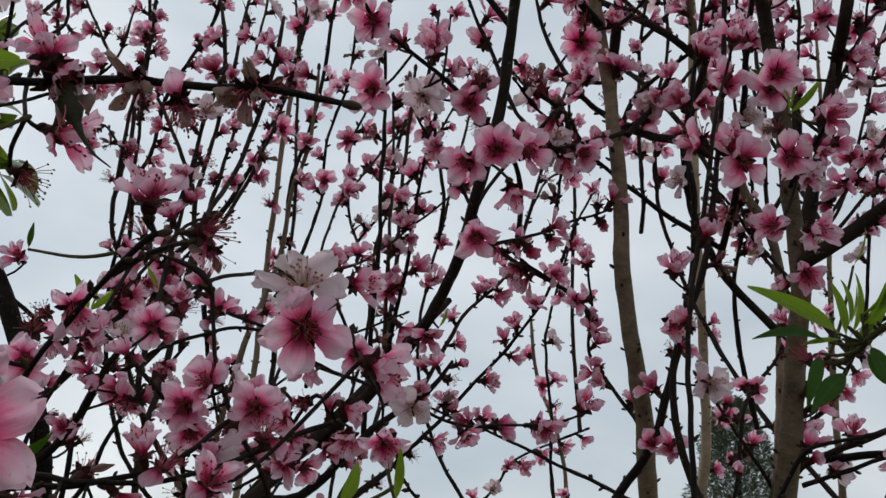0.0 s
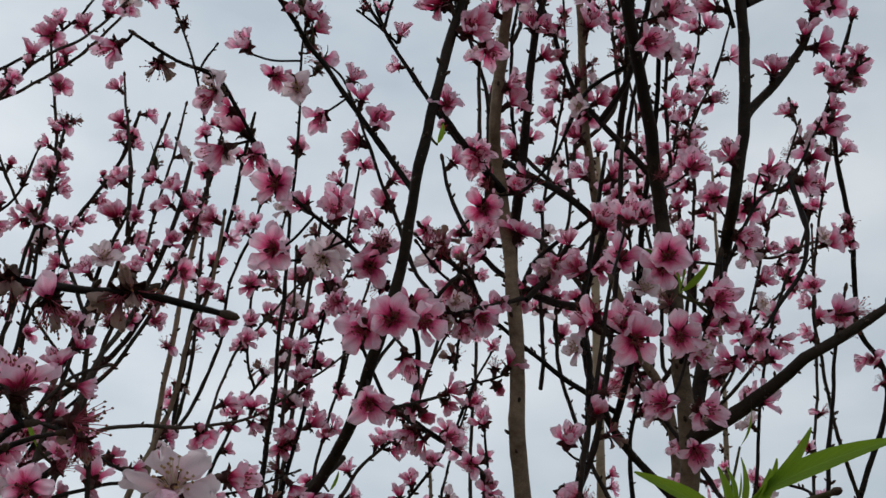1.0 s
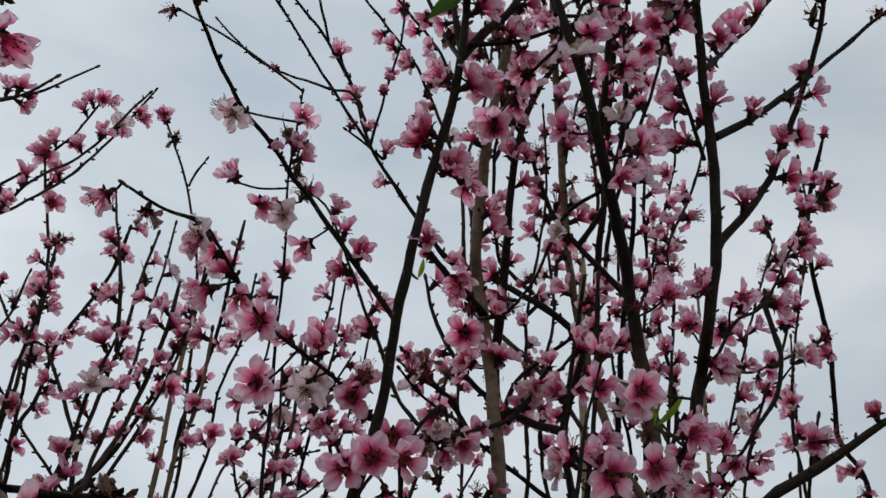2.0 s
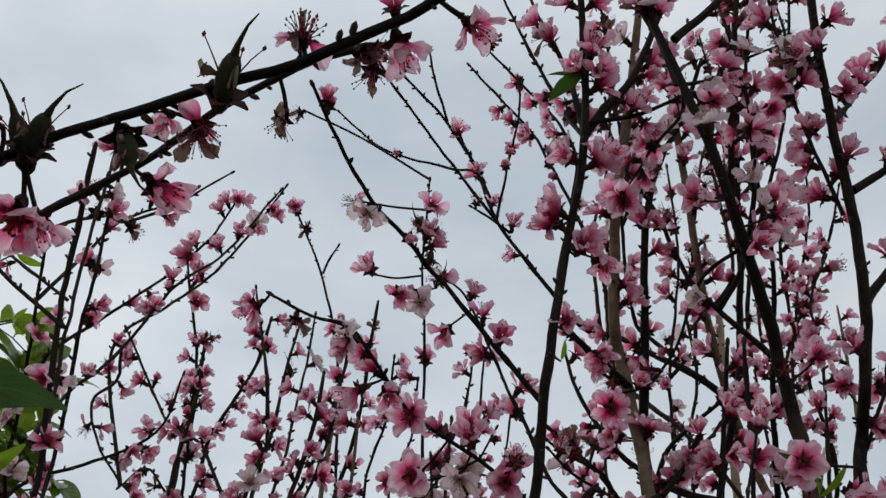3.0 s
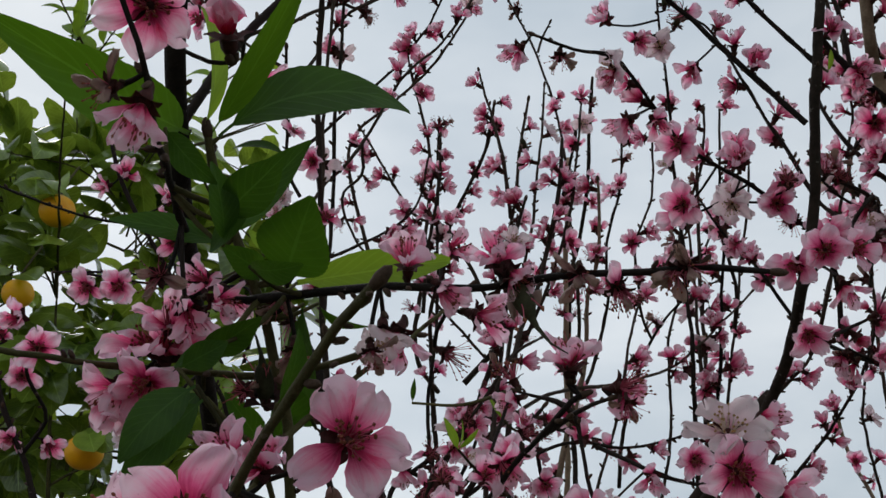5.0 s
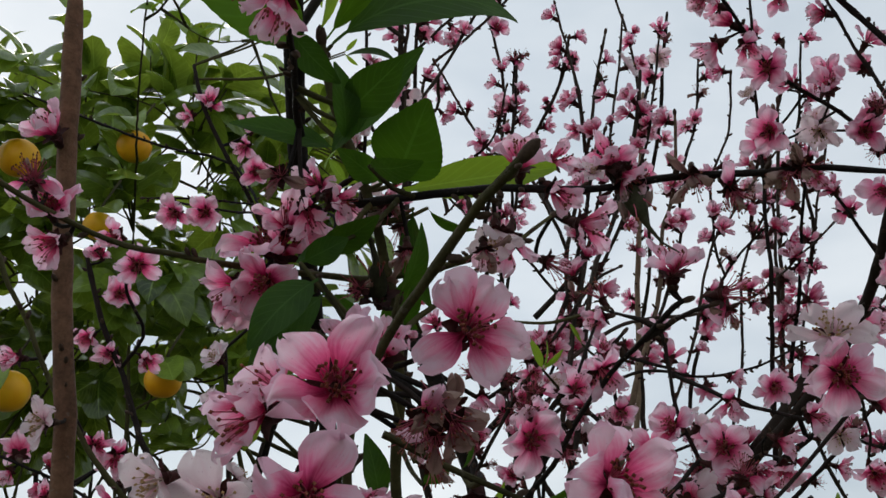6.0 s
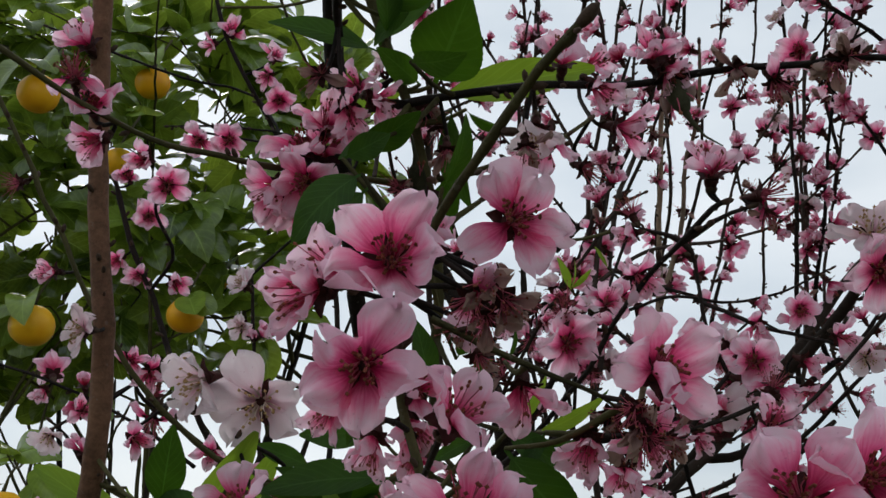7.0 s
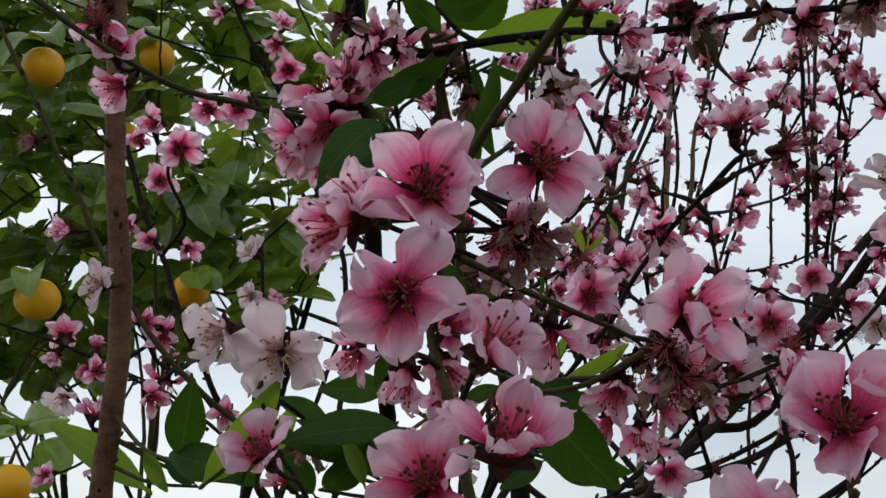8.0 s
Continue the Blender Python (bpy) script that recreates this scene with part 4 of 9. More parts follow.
stem(middle_tree, "limb", [(0.339, 1.038, 1.762), (0.263, 0.979, 1.816), (0.223, 0.926, 1.882), (0.227, 0.888, 1.948), (0.239, 0.850, 2.013), (0.240, 0.810, 2.083), (0.238, 0.770, 2.152), (0.237, 0.731, 2.221), (0.229, 0.675, 2.318)], 4.3, 2.7, BARK_OLD, ((0.338, 270, "c", 0.69), (0.383, 90, "c", 0.85), (0.395, 355, "b", 0.87), (0.451, 101, "c", 0.87), (0.506, 109, "c", 0.96), (0.554, 10, "w", 0.7), (0.603, 260, "b", 0.88), (0.65, 200, "w", 0.75), (0.718, 300, "w", 0.63), (0.73, 320, "b", 0.84), (0.762, 133, "c", 0.96), (0.805, 85, "c", 0.75), (0.852, 5, "b", 0.77), (0.869, 85, "b", 0.72), (0.9, 280, "c", 0.79), (0.909, 160, "c", 0.87), (0.913, 95, "c", 0.8), (0.97, 345, "b", 0.86), (0.982, 285, "c", 0.64)))
stem(middle_tree, "limb", [(0.138, 0.867, 0.550), (0.252, 0.963, 1.185), (0.340, 1.039, 1.770), (0.304, 1.020, 1.914), (0.275, 1.005, 1.982), (0.247, 0.977, 2.073), (0.232, 0.941, 2.156), (0.222, 0.905, 2.220), (0.210, 0.868, 2.305), (0.200, 0.827, 2.398)], 8.8, 3.7, BARK_PALE, ((0.689, 305, "x", 0.86), (0.713, 265, "x", 0.86), (0.719, 290, "o", 0.81), (0.739, 120, "c", 0.67), (0.741, 310, "c", 0.81), (0.773, 335, "w", 0.82), (0.785, 170, "c", 0.71), (0.825, -166, "c", 0.96), (0.845, -180, "c", 1.04), (0.858, 295, "c", 0.88), (0.864, 52, "c", 0.96), (0.873, 70, "p", 0.84), (0.885, 65, "x", 0.68), (0.902, 320, "b", 0.65), (0.903, 100, "c", 1.04), (0.908, 60, "c", 0.79), (0.909, 52, "o", 1.13), (0.929, 112, "c", 0.96), (0.942, 58, "c", 0.87), (0.948, 133, "c", 0.87), (0.955, 88, "c", 0.96), (0.968, 161, "c", 0.96), (0.972, 270, "o", 0.68)))
stem(middle_tree, "twig", [(0.263, 0.979, 1.816), (0.260, 0.920, 1.837), (0.258, 0.874, 1.869), (0.257, 0.829, 1.949), (0.257, 0.793, 2.010), (0.256, 0.753, 2.080), (0.244, 0.724, 2.152), (0.240, 0.694, 2.225), (0.246, 0.658, 2.288)], 3.5, 1.5, BARK_TWIG, ((0.262, 95, "p", 0.74), (0.274, 0, "p", 0.75), (0.373, 60, "p", 0.79), (0.414, 255, "b", 0.66), (0.455, 335, "c", 0.81), (0.543, 20, "b", 0.64), (0.555, 245, "b", 0.65), (0.62, 40, "p", 0.72), (0.632, 235, "c", 0.65), (0.678, 25, "c", 0.85), (0.775, 130, "o", 0.8), (0.83, 265, "x", 0.87), (0.907, 300, "b", 0.7), (0.919, 295, "w", 0.77), (0.955, 38, "c", 0.96)))
stem(middle_tree, "twig", [(0.239, 0.797, 2.106), (0.216, 0.811, 2.096), (0.200, 0.815, 2.077), (0.177, 0.816, 2.017), (0.148, 0.814, 1.980), (0.119, 0.802, 1.963), (0.092, 0.809, 1.932)], 2.1, 1.0, BARK_TWIG, ((0.517, 340, "b", 0.67), (0.606, 325, "c", 0.82), (0.753, 110, "c", 0.7), (0.89, 127, "o", 0.87),))
stem(middle_tree, "twig", [(0.127, 0.880, 1.886), (0.109, 0.885, 1.919), (0.085, 0.848, 1.926), (0.058, 0.808, 1.936)], 2.6, 1.5, BARK_TWIG, ((0.532, 20, "c", 0.84), (0.647, 20, "x", 0.89), (0.934, 145, "c", 0.71),))
stem(middle_tree, "twig", [(0.201, 0.819, 1.873), (0.180, 0.852, 1.891), (0.158, 0.876, 1.913), (0.126, 0.893, 1.945), (0.093, 0.896, 2.002), (0.081, 0.893, 2.049)], 4.1, 1.7, BARK_TWIG, ((0.421, 65, "w", 0.81), (0.522, 145, "o", 0.74), (0.57, 103, "c", 0.96), (0.666, 250, "b", 0.79), (0.946, 42, "c", 0.96),))
stem(middle_tree, "twig", [(0.193, 0.846, 1.942), (0.173, 0.856, 1.907), (0.151, 0.850, 1.898)], 2.6, 1.3, BARK_TWIG, ((0.2, 84, "c", 0.96), (0.281, 70, "p", 0.76), (0.382, 5, "o", 0.65), (0.733, 310, "o", 0.83), (0.911, 220, "c", 0.69), (0.973, 210, "c", 0.68),))
stem(middle_tree, "twig", [(0.128, 0.827, 1.859), (0.082, 0.787, 1.852), (0.064, 0.774, 1.835)], 2.9, 0.9, BARK_TWIG, ((0.103, 90, "c", 0.83), (0.184, 220, "w", 0.75), (0.232, 5, "w", 0.78), (0.244, 0, "w", 0.68), (0.301, 130, "b", 0.81), (0.381, 150, "w", 0.76), (0.529, 280, "x", 0.71), (0.541, 115, "w", 0.73), (0.755, 205, "w", 0.73), (0.767, 135, "w", 0.68), (0.911, 75, "w", 0.79)))
stem(middle_tree, "twig", [(0.257, 0.801, 1.998), (0.232, 0.787, 2.015), (0.210, 0.781, 2.035), (0.187, 0.784, 2.071), (0.161, 0.771, 2.135), (0.139, 0.765, 2.167), (0.116, 0.750, 2.235)], 3.0, 1.4, BARK_TWIG, ((0.261, 315, "c", 0.7), (0.273, 170, "p", 0.65), (0.344, 285, "w", 0.78), (0.356, 65, "w", 0.86), (0.453, 145, "b", 0.76), (0.539, 170, "c", 0.8), (0.551, 70, "w", 0.67), (0.685, 125, "w", 0.84), (0.697, 320, "x", 0.65), (0.727, 195, "b", 0.7), (0.808, -165, "c", 0.96), (0.862, 190, "o", 0.78), (0.938, 240, "b", 0.85), (0.95, 250, "b", 0.87)))
stem(back_tree, "limb", [(-0.139, 1.481, 0.550), (0.169, 1.664, 0.968), (0.414, 1.807, 1.335), (0.408, 1.755, 1.476), (0.394, 1.646, 1.654), (0.400, 1.620, 1.737), (0.392, 1.586, 1.842), (0.383, 1.548, 1.964), (0.375, 1.525, 2.101), (0.370, 1.494, 2.266), (0.370, 1.472, 2.401)], 13.2, 6.2, BARK_PALE, ((0.572, 285, "x", 0.75), (0.619, 160, "c", 0.89), (0.631, 150, "b", 0.79), (0.664, 35, "c", 0.87), (0.763, 45, "o", 0.78), (0.769, 45, "c", 0.78), (0.815, 305, "c", 0.65), (0.856, 295, "b", 0.88), (0.91, 280, "c", 0.88), (0.977, 180, "c", 0.87), (0.994, 158, "c", 0.87), (1, 113, "c", 0.96)))
stem(back_tree, "limb", [(-0.116, 1.481, 0.550), (0.314, 1.664, 0.972), (0.656, 1.807, 1.344), (0.640, 1.756, 1.484), (0.607, 1.646, 1.661), (0.581, 1.575, 1.821), (0.573, 1.534, 1.949), (0.567, 1.509, 2.092), (0.559, 1.476, 2.263), (0.556, 1.463, 2.402)], 16.5, 2.2, BARK_PALE, ((0.559, 165, "w", 0.82), (0.619, 65, "c", 0.74), (0.686, 160, "c", 0.87), (0.738, 330, "o", 0.75), (0.75, 300, "c", 0.69), (0.787, 140, "c", 0.71), (0.799, 275, "x", 0.72), (0.9, 0, "c", 0.71), (0.957, -169, "c", 1.04), (0.973, 52, "c", 0.87), (0.973, 177, "c", 0.87), (0.989, 37, "c", 0.87)))
stem(middle_tree, "twig", [(0.260, 0.827, 1.546), (0.227, 0.829, 1.563), (0.203, 0.827, 1.584), (0.185, 0.811, 1.633), (0.179, 0.795, 1.682), (0.198, 0.775, 1.747), (0.208, 0.752, 1.821), (0.209, 0.726, 1.902), (0.209, 0.705, 1.967)], 3.4, 1.7, BARK_TWIG, ((0.356, 300, "w", 0.77), (0.368, 15, "o", 0.63), (0.397, 270, "c", 0.65), (0.409, 320, "w", 0.71), (0.521, 5, "x", 0.75), (0.721, 94, "c", 0.87), (0.805, 112, "c", 1.04), (0.901, 315, "c", 0.68)))
stem(middle_tree, "twig", [(0.128, 0.867, 1.467), (0.128, 0.877, 1.525), (0.142, 0.870, 1.578), (0.171, 0.855, 1.626), (0.187, 0.838, 1.682), (0.200, 0.826, 1.753), (0.205, 0.816, 1.817), (0.201, 0.819, 1.873), (0.210, 0.819, 1.941), (0.222, 0.814, 2.020)], 4.5, 2.0, BARK_TWIG, ((0.29, 110, "o", 0.69), (0.361, 220, "c", 0.81), (0.603, 40, "c", 0.64), (0.672, 185, "p", 0.74), (0.791, 141, "c", 0.87), (0.791, 178, "c", 0.96), (0.861, 86, "c", 0.87), (0.861, 101, "c", 0.96), (0.953, 68, "c", 0.96)))
stem(middle_tree, "twig", [(0.255, 0.901, 1.273), (0.199, 0.795, 1.418), (0.175, 0.722, 1.583), (0.170, 0.704, 1.640), (0.169, 0.683, 1.704), (0.177, 0.663, 1.768), (0.182, 0.645, 1.825)], 3.4, 1.5, BARK_TWIG, ((0.767, 140, "b", 0.88), (0.851, 85, "b", 0.89), (0.882, 45, "w", 0.7), (0.943, 190, "c", 0.89), (0.951, 230, "w", 0.86)))
stem(middle_tree, "limb", [(0.259, 0.740, 1.744), (0.282, 0.713, 1.756), (0.303, 0.685, 1.770), (0.315, 0.655, 1.782), (0.339, 0.636, 1.796), (0.369, 0.614, 1.815), (0.423, 0.590, 1.847)], 6.4, 1.8, BARK_OLD, ((0.02, 25, "c", 0.84), (0.241, 260, "c", 0.79), (0.761, 140, "b", 0.76), (0.886, 330, "o", 0.83)))
stem(near_tree, "shoot", [(-0.172, 0.432, 0.550), (0.066, 0.667, 1.088), (0.257, 0.844, 1.576), (0.258, 0.720, 1.659), (0.258, 0.658, 1.656), (0.249, 0.573, 1.658), (0.260, 0.510, 1.660)], 6.7, 1.9, BARK_GREEN, ((0.809, 120, "c", 0.68), (0.821, 20, "b", 0.87), (0.87, 335, "w", 0.87)))
stem(middle_tree, "twig", [(0.229, 0.798, 1.534), (0.239, 0.782, 1.564), (0.248, 0.763, 1.589), (0.256, 0.735, 1.610), (0.275, 0.713, 1.615), (0.292, 0.691, 1.618), (0.316, 0.669, 1.621)], 2.4, 1.1, BARK_TWIG, ((0.492, 25, "b", 0.71), (0.504, 315, "c", 0.87), (0.948, 220, "c", 0.74), (0.96, 195, "b", 0.69)))
stem(middle_tree, "twig", [(0.022, 0.748, 1.769), (0.031, 0.754, 1.792), (0.042, 0.753, 1.811), (0.062, 0.736, 1.830), (0.092, 0.739, 1.858), (0.102, 0.902, 1.840)], 1.7, 1.3, BARK_TWIG, ((0.382, 265, "c", 0.76), (0.968, 170, "x", 0.79),))
stem(middle_tree, "twig", [(0.149, 0.817, 1.878), (0.121, 0.800, 1.862), (0.096, 0.783, 1.849), (0.079, 0.765, 1.840)], 2.3, 1.3, BARK_TWIG, ((0.526, 250, "p", 0.75), (0.605, 160, "o", 0.86), (0.764, 200, "c", 0.82), (0.776, 250, "p", 0.65), (0.93, 70, "p", 0.77)))
stem(middle_tree, "twig", [(0.155, 0.836, 1.884), (0.182, 0.847, 1.916), (0.205, 0.859, 1.945), (0.229, 0.871, 1.974)], 2.9, 1.3, BARK_TWIG, ((0.218, 265, "o", 0.75), (0.595, 150, "c", 0.84),))
stem(middle_tree, "twig", [(0.118, 0.883, 1.902), (0.110, 0.863, 1.909), (0.098, 0.847, 1.913), (0.072, 0.824, 1.918), (0.056, 0.802, 1.922)], 2.4, 1.4, BARK_TWIG, ((0.645, 120, "w", 0.89),))
stem(middle_tree, "twig", [(0.262, 0.955, 1.824), (0.196, 0.925, 1.852), (0.138, 0.890, 1.879), (0.110, 0.863, 1.895), (0.082, 0.830, 1.900), (0.056, 0.785, 1.908)], 3.0, 1.1, BARK_TWIG, ((0.687, 315, "o", 0.8), (0.852, 340, "p", 0.86), (0.942, 85, "w", 0.74),))
stem(middle_tree, "twig", [(0.017, 0.761, 1.762), (0.035, 0.762, 1.759), (0.048, 0.768, 1.763), (0.095, 0.812, 1.793), (0.140, 0.836, 1.817)], 1.7, 0.9, BARK_TWIG, ((0.332, 340, "b", 0.88), (0.348, 260, "c", 0.69), (0.489, 75, "c", 0.81), (0.505, 325, "c", 0.62), (0.888, 315, "b", 0.83), (0.904, 155, "w", 0.7), (0.96, 120, "c", 0.87)))
stem(middle_tree, "twig", [(-0.242, 1.106, 1.535), (-0.160, 1.128, 1.561), (-0.088, 1.133, 1.598), (-0.031, 1.119, 1.646), (0.031, 1.100, 1.709), (0.082, 1.082, 1.767), (0.115, 1.066, 1.818), (0.131, 1.052, 1.864), (0.159, 1.034, 1.920)], 3.5, 1.2, BARK_TWIG, ((0.329, 280, "x", 0.67), (0.395, 125, "b", 0.71), (0.407, 295, "w", 0.66), (0.452, 4, "c", 0.87), (0.517, 144, "c", 0.78), (0.583, 5, "c", 0.78), (0.583, 5, "c", 0.78), (0.648, 315, "c", 0.75), (0.66, 200, "c", 0.76), (0.693, 147, "c", 0.78), (0.737, 129, "o", 0.78), (0.802, 245, "c", 0.86), (0.814, 80, "w", 0.77), (0.863, 60, "c", 0.75), (0.971, 110, "c", 0.65)))
stem(middle_tree, "twig", [(0.183, 0.923, 1.582), (0.115, 0.982, 1.622), (0.041, 1.012, 1.657), (0.014, 1.008, 1.666), (-0.029, 1.002, 1.685)], 2.1, 1.1, BARK_TWIG, ((0.725, 340, "c", 0.81), (0.737, 125, "c", 0.78), (0.82, 5, "c", 0.63), (0.864, 10, "x", 0.87), (0.96, 95, "c", 0.73)))
stem(middle_tree, "twig", [(-0.149, 0.893, 1.715), (-0.097, 0.863, 1.684), (-0.040, 0.841, 1.661), (0.014, 0.829, 1.634), (0.057, 0.810, 1.631), (0.090, 0.799, 1.633), (0.113, 0.787, 1.640)], 2.2, 1.0, BARK_TWIG, ((0.538, 32, "p", 0.87), (0.677, -34, "o", 0.78), (0.753, 235, "c", 0.83), (0.853, 230, "c", 0.64), (0.886, 35, "c", 0.89), (0.982, 90, "c", 0.87)))
stem(middle_tree, "twig", [(0.138, 0.958, 1.753), (0.130, 0.925, 1.756), (0.114, 0.896, 1.760), (0.082, 0.871, 1.772), (0.055, 0.817, 1.774)], 2.9, 1.1, BARK_TWIG, ((0.346, 173, "c", 0.78), (0.591, 117, "c", 0.74), (0.673, -129, "c", 0.78), (0.781, 235, "x", 0.87), (0.836, -132, "c", 0.74), (0.962, 300, "c", 0.75)))
stem(middle_tree, "twig", [(0.210, 1.002, 1.377), (0.163, 1.165, 1.486), (0.133, 1.236, 1.614), (0.127, 1.209, 1.700), (0.118, 1.186, 1.773), (0.128, 1.166, 1.834), (0.148, 1.143, 1.908)], 3.2, 1.3, BARK_TWIG, ((0.587, -174, "c", 0.74), (0.639, 25, "c", 0.72), (0.719, 15, "o", 0.7), (0.789, 0, "p", 0.75), (0.875, 50, "w", 0.82), (0.959, 325, "x", 0.86), (0.971, 215, "b", 0.8)))
stem(middle_tree, "twig", [(0.178, 0.906, 1.617), (0.181, 0.933, 1.645), (0.155, 0.949, 1.692), (0.136, 0.960, 1.725), (0.139, 0.957, 1.767), (0.136, 0.955, 1.804)], 2.4, 1.1, BARK_TWIG, ((0.299, 50, "c", 0.72), (0.311, 355, "x", 0.77), (0.43, -179, "c", 0.78), (0.494, -169, "c", 0.78), (0.494, 121, "b", 0.87), (0.62, 45, "c", 0.78), (0.683, 94, "c", 0.78), (0.746, 120, "b", 0.87), (0.853, 270, "c", 0.73), (0.978, 125, "c", 0.89)))
stem(back_tree, "twig", [(-0.162, 1.459, 0.550), (0.040, 1.523, 1.046), (0.199, 1.572, 1.493), (0.183, 1.543, 1.639), (0.168, 1.519, 1.716), (0.133, 1.490, 1.806), (0.122, 1.466, 1.882)], 8.0, 2.4, BARK_PALE, ((0.757, 100, "b", 0.65), (0.774, 130, "w", 0.72), (0.828, 134, "c", 0.74), (0.868, 170, "b", 0.67), (0.911, 50, "w", 0.71), (0.932, 120, "o", 0.84), (0.96, 275, "c", 0.84)))
stem(middle_tree, "twig", [(-0.067, 0.988, 1.629), (-0.062, 0.950, 1.716), (-0.056, 0.912, 1.800), (-0.056, 0.894, 1.858), (-0.055, 0.868, 1.940), (-0.053, 0.821, 2.041), (-0.053, 0.786, 2.081), (-0.050, 0.763, 2.122), (-0.047, 0.745, 2.153)], 2.6, 1.0, BARK_TWIG, ((0.133, 106, "o", 0.87), (0.178, 50, "x", 0.69), (0.283, 250, "w", 0.9), (0.403, 45, "b", 0.8), (0.5, 210, "x", 0.66), (0.615, 175, "p", 0.64), (0.699, 300, "b", 0.85), (0.711, 295, "c", 0.69), (0.798, 135, "p", 0.88), (0.81, 225, "b", 0.73), (0.887, 5, "c", 0.8), (0.899, 95, "c", 0.8), (0.947, 85, "o", 0.81)))
stem(middle_tree, "twig", [(-0.036, 0.988, 1.667), (-0.042, 0.980, 1.689), (-0.045, 0.972, 1.710), (-0.041, 0.960, 1.750), (-0.028, 0.938, 1.820), (-0.019, 0.916, 1.890), (-0.010, 0.903, 1.931)], 2.6, 1.3, BARK_TWIG, ((0.295, 205, "x", 0.77), (0.398, 220, "c", 0.78), (0.41, 125, "b", 0.75), (0.451, 340, "c", 0.89), (0.587, 161, "c", 0.74), (0.645, 310, "c", 0.71), (0.745, 235, "c", 0.81)))
stem(middle_tree, "limb", [(-0.243, 1.095, 1.494), (-0.240, 1.114, 1.575), (-0.230, 1.115, 1.650), (-0.204, 1.087, 1.740), (-0.175, 1.078, 1.837), (-0.162, 1.064, 1.915), (-0.145, 1.049, 1.961), (-0.139, 1.025, 2.036)], 4.7, 1.8, BARK_PALE, ((0.325, 215, "w", 0.82), (0.397, 215, "b", 0.84), (0.409, 250, "c", 0.67), (0.517, 315, "c", 0.77), (0.559, 20, "c", 0.7), (0.571, 280, "c", 0.84), (0.652, 270, "x", 0.89), (0.771, 53, "c", 0.74), (0.834, 245, "w", 0.85), (0.846, 105, "o", 0.69), (0.893, 270, "c", 0.81), (0.977, -180, "c", 0.87), (0.977, -176, "c", 0.83)))
stem(middle_tree, "twig", [(-0.351, 0.931, 1.654), (-0.319, 0.918, 1.680), (-0.291, 0.907, 1.709), (-0.249, 0.888, 1.771), (-0.222, 0.867, 1.837), (-0.205, 0.848, 1.898), (-0.191, 0.836, 1.936)], 3.9, 1.5, BARK_TWIG, ((0.306, 175, "p", 0.87), (0.318, 240, "w", 0.7), (0.366, 220, "c", 0.78), (0.424, 55, "c", 0.69), (0.506, 270, "w", 0.67), (0.668, 245, "p", 0.88), (0.68, 115, "c", 0.68), (0.731, 325, "w", 0.72), (0.806, 160, "c", 0.78), (0.848, 90, "p", 0.84), (0.961, 160, "c", 0.78), (0.961, 167, "c", 0.78)))
stem(middle_tree, "limb", [(0.075, 0.852, 0.550), (-0.177, 0.885, 1.035), (-0.375, 0.908, 1.469), (-0.329, 0.866, 1.605), (-0.300, 0.840, 1.656), (-0.259, 0.804, 1.704), (-0.225, 0.792, 1.743), (-0.201, 0.802, 1.779), (-0.183, 0.837, 1.802)], 6.0, 1.3, BARK_OLD, ((0.753, 55, "p", 0.69), (0.765, 170, "c", 0.64), (0.793, 190, "b", 0.85), (0.805, 170, "w", 0.68), (0.84, 310, "x", 0.63), (0.846, 155, "x", 0.84), (0.894, 46, "c", 0.87), (0.916, 70, "c", 0.77), (0.918, 260, "c", 0.89), (0.928, 300, "c", 0.66), (0.929, 116, "c", 0.78), (0.93, 75, "w", 0.67), (0.97, 355, "c", 0.81)))
stem(middle_tree, "limb", [(-0.366, 0.890, 1.561), (-0.318, 0.848, 1.586), (-0.275, 0.810, 1.617), (-0.236, 0.775, 1.664), (-0.201, 0.785, 1.701), (-0.177, 0.796, 1.732)], 4.3, 1.7, BARK_OLD, ((0.456, 80, "c", 0.75), (0.619, 85, "b", 0.87), (0.631, 150, "c", 0.77), (0.731, 320, "b", 0.78), (0.743, 125, "p", 0.74), (0.819, 320, "b", 0.84), (0.88, 60, "w", 0.89), (0.892, 95, "c", 0.72), (0.959, 325, "b", 0.72)))
stem(middle_tree, "twig", [(-0.219, 0.569, 1.555), (-0.179, 0.578, 1.560), (-0.137, 0.584, 1.574), (-0.114, 0.609, 1.598), (-0.089, 0.643, 1.624)], 1.8, 1.4, BARK_TWIG, ((0.272, 305, "c", 0.83), (0.393, 140, "c", 0.86), (0.588, 325, "p", 0.84), (0.719, 20, "w", 0.78), (0.858, 210, "o", 0.78)))
stem(middle_tree, "twig", [(-0.181, 0.874, 1.150), (-0.122, 0.765, 1.356), (-0.150, 0.683, 1.562), (-0.151, 0.670, 1.602), (-0.173, 0.661, 1.628), (-0.197, 0.675, 1.652)], 2.8, 1.4, BARK_TWIG, ((0.793, 270, "x", 0.76), (0.818, 245, "w", 0.68), (0.852, 70, "o", 0.67), (0.86, 50, "b", 0.72), (0.89, 125, "w", 0.85), (0.934, 330, "w", 0.82), (0.972, 120, "c", 0.73)))
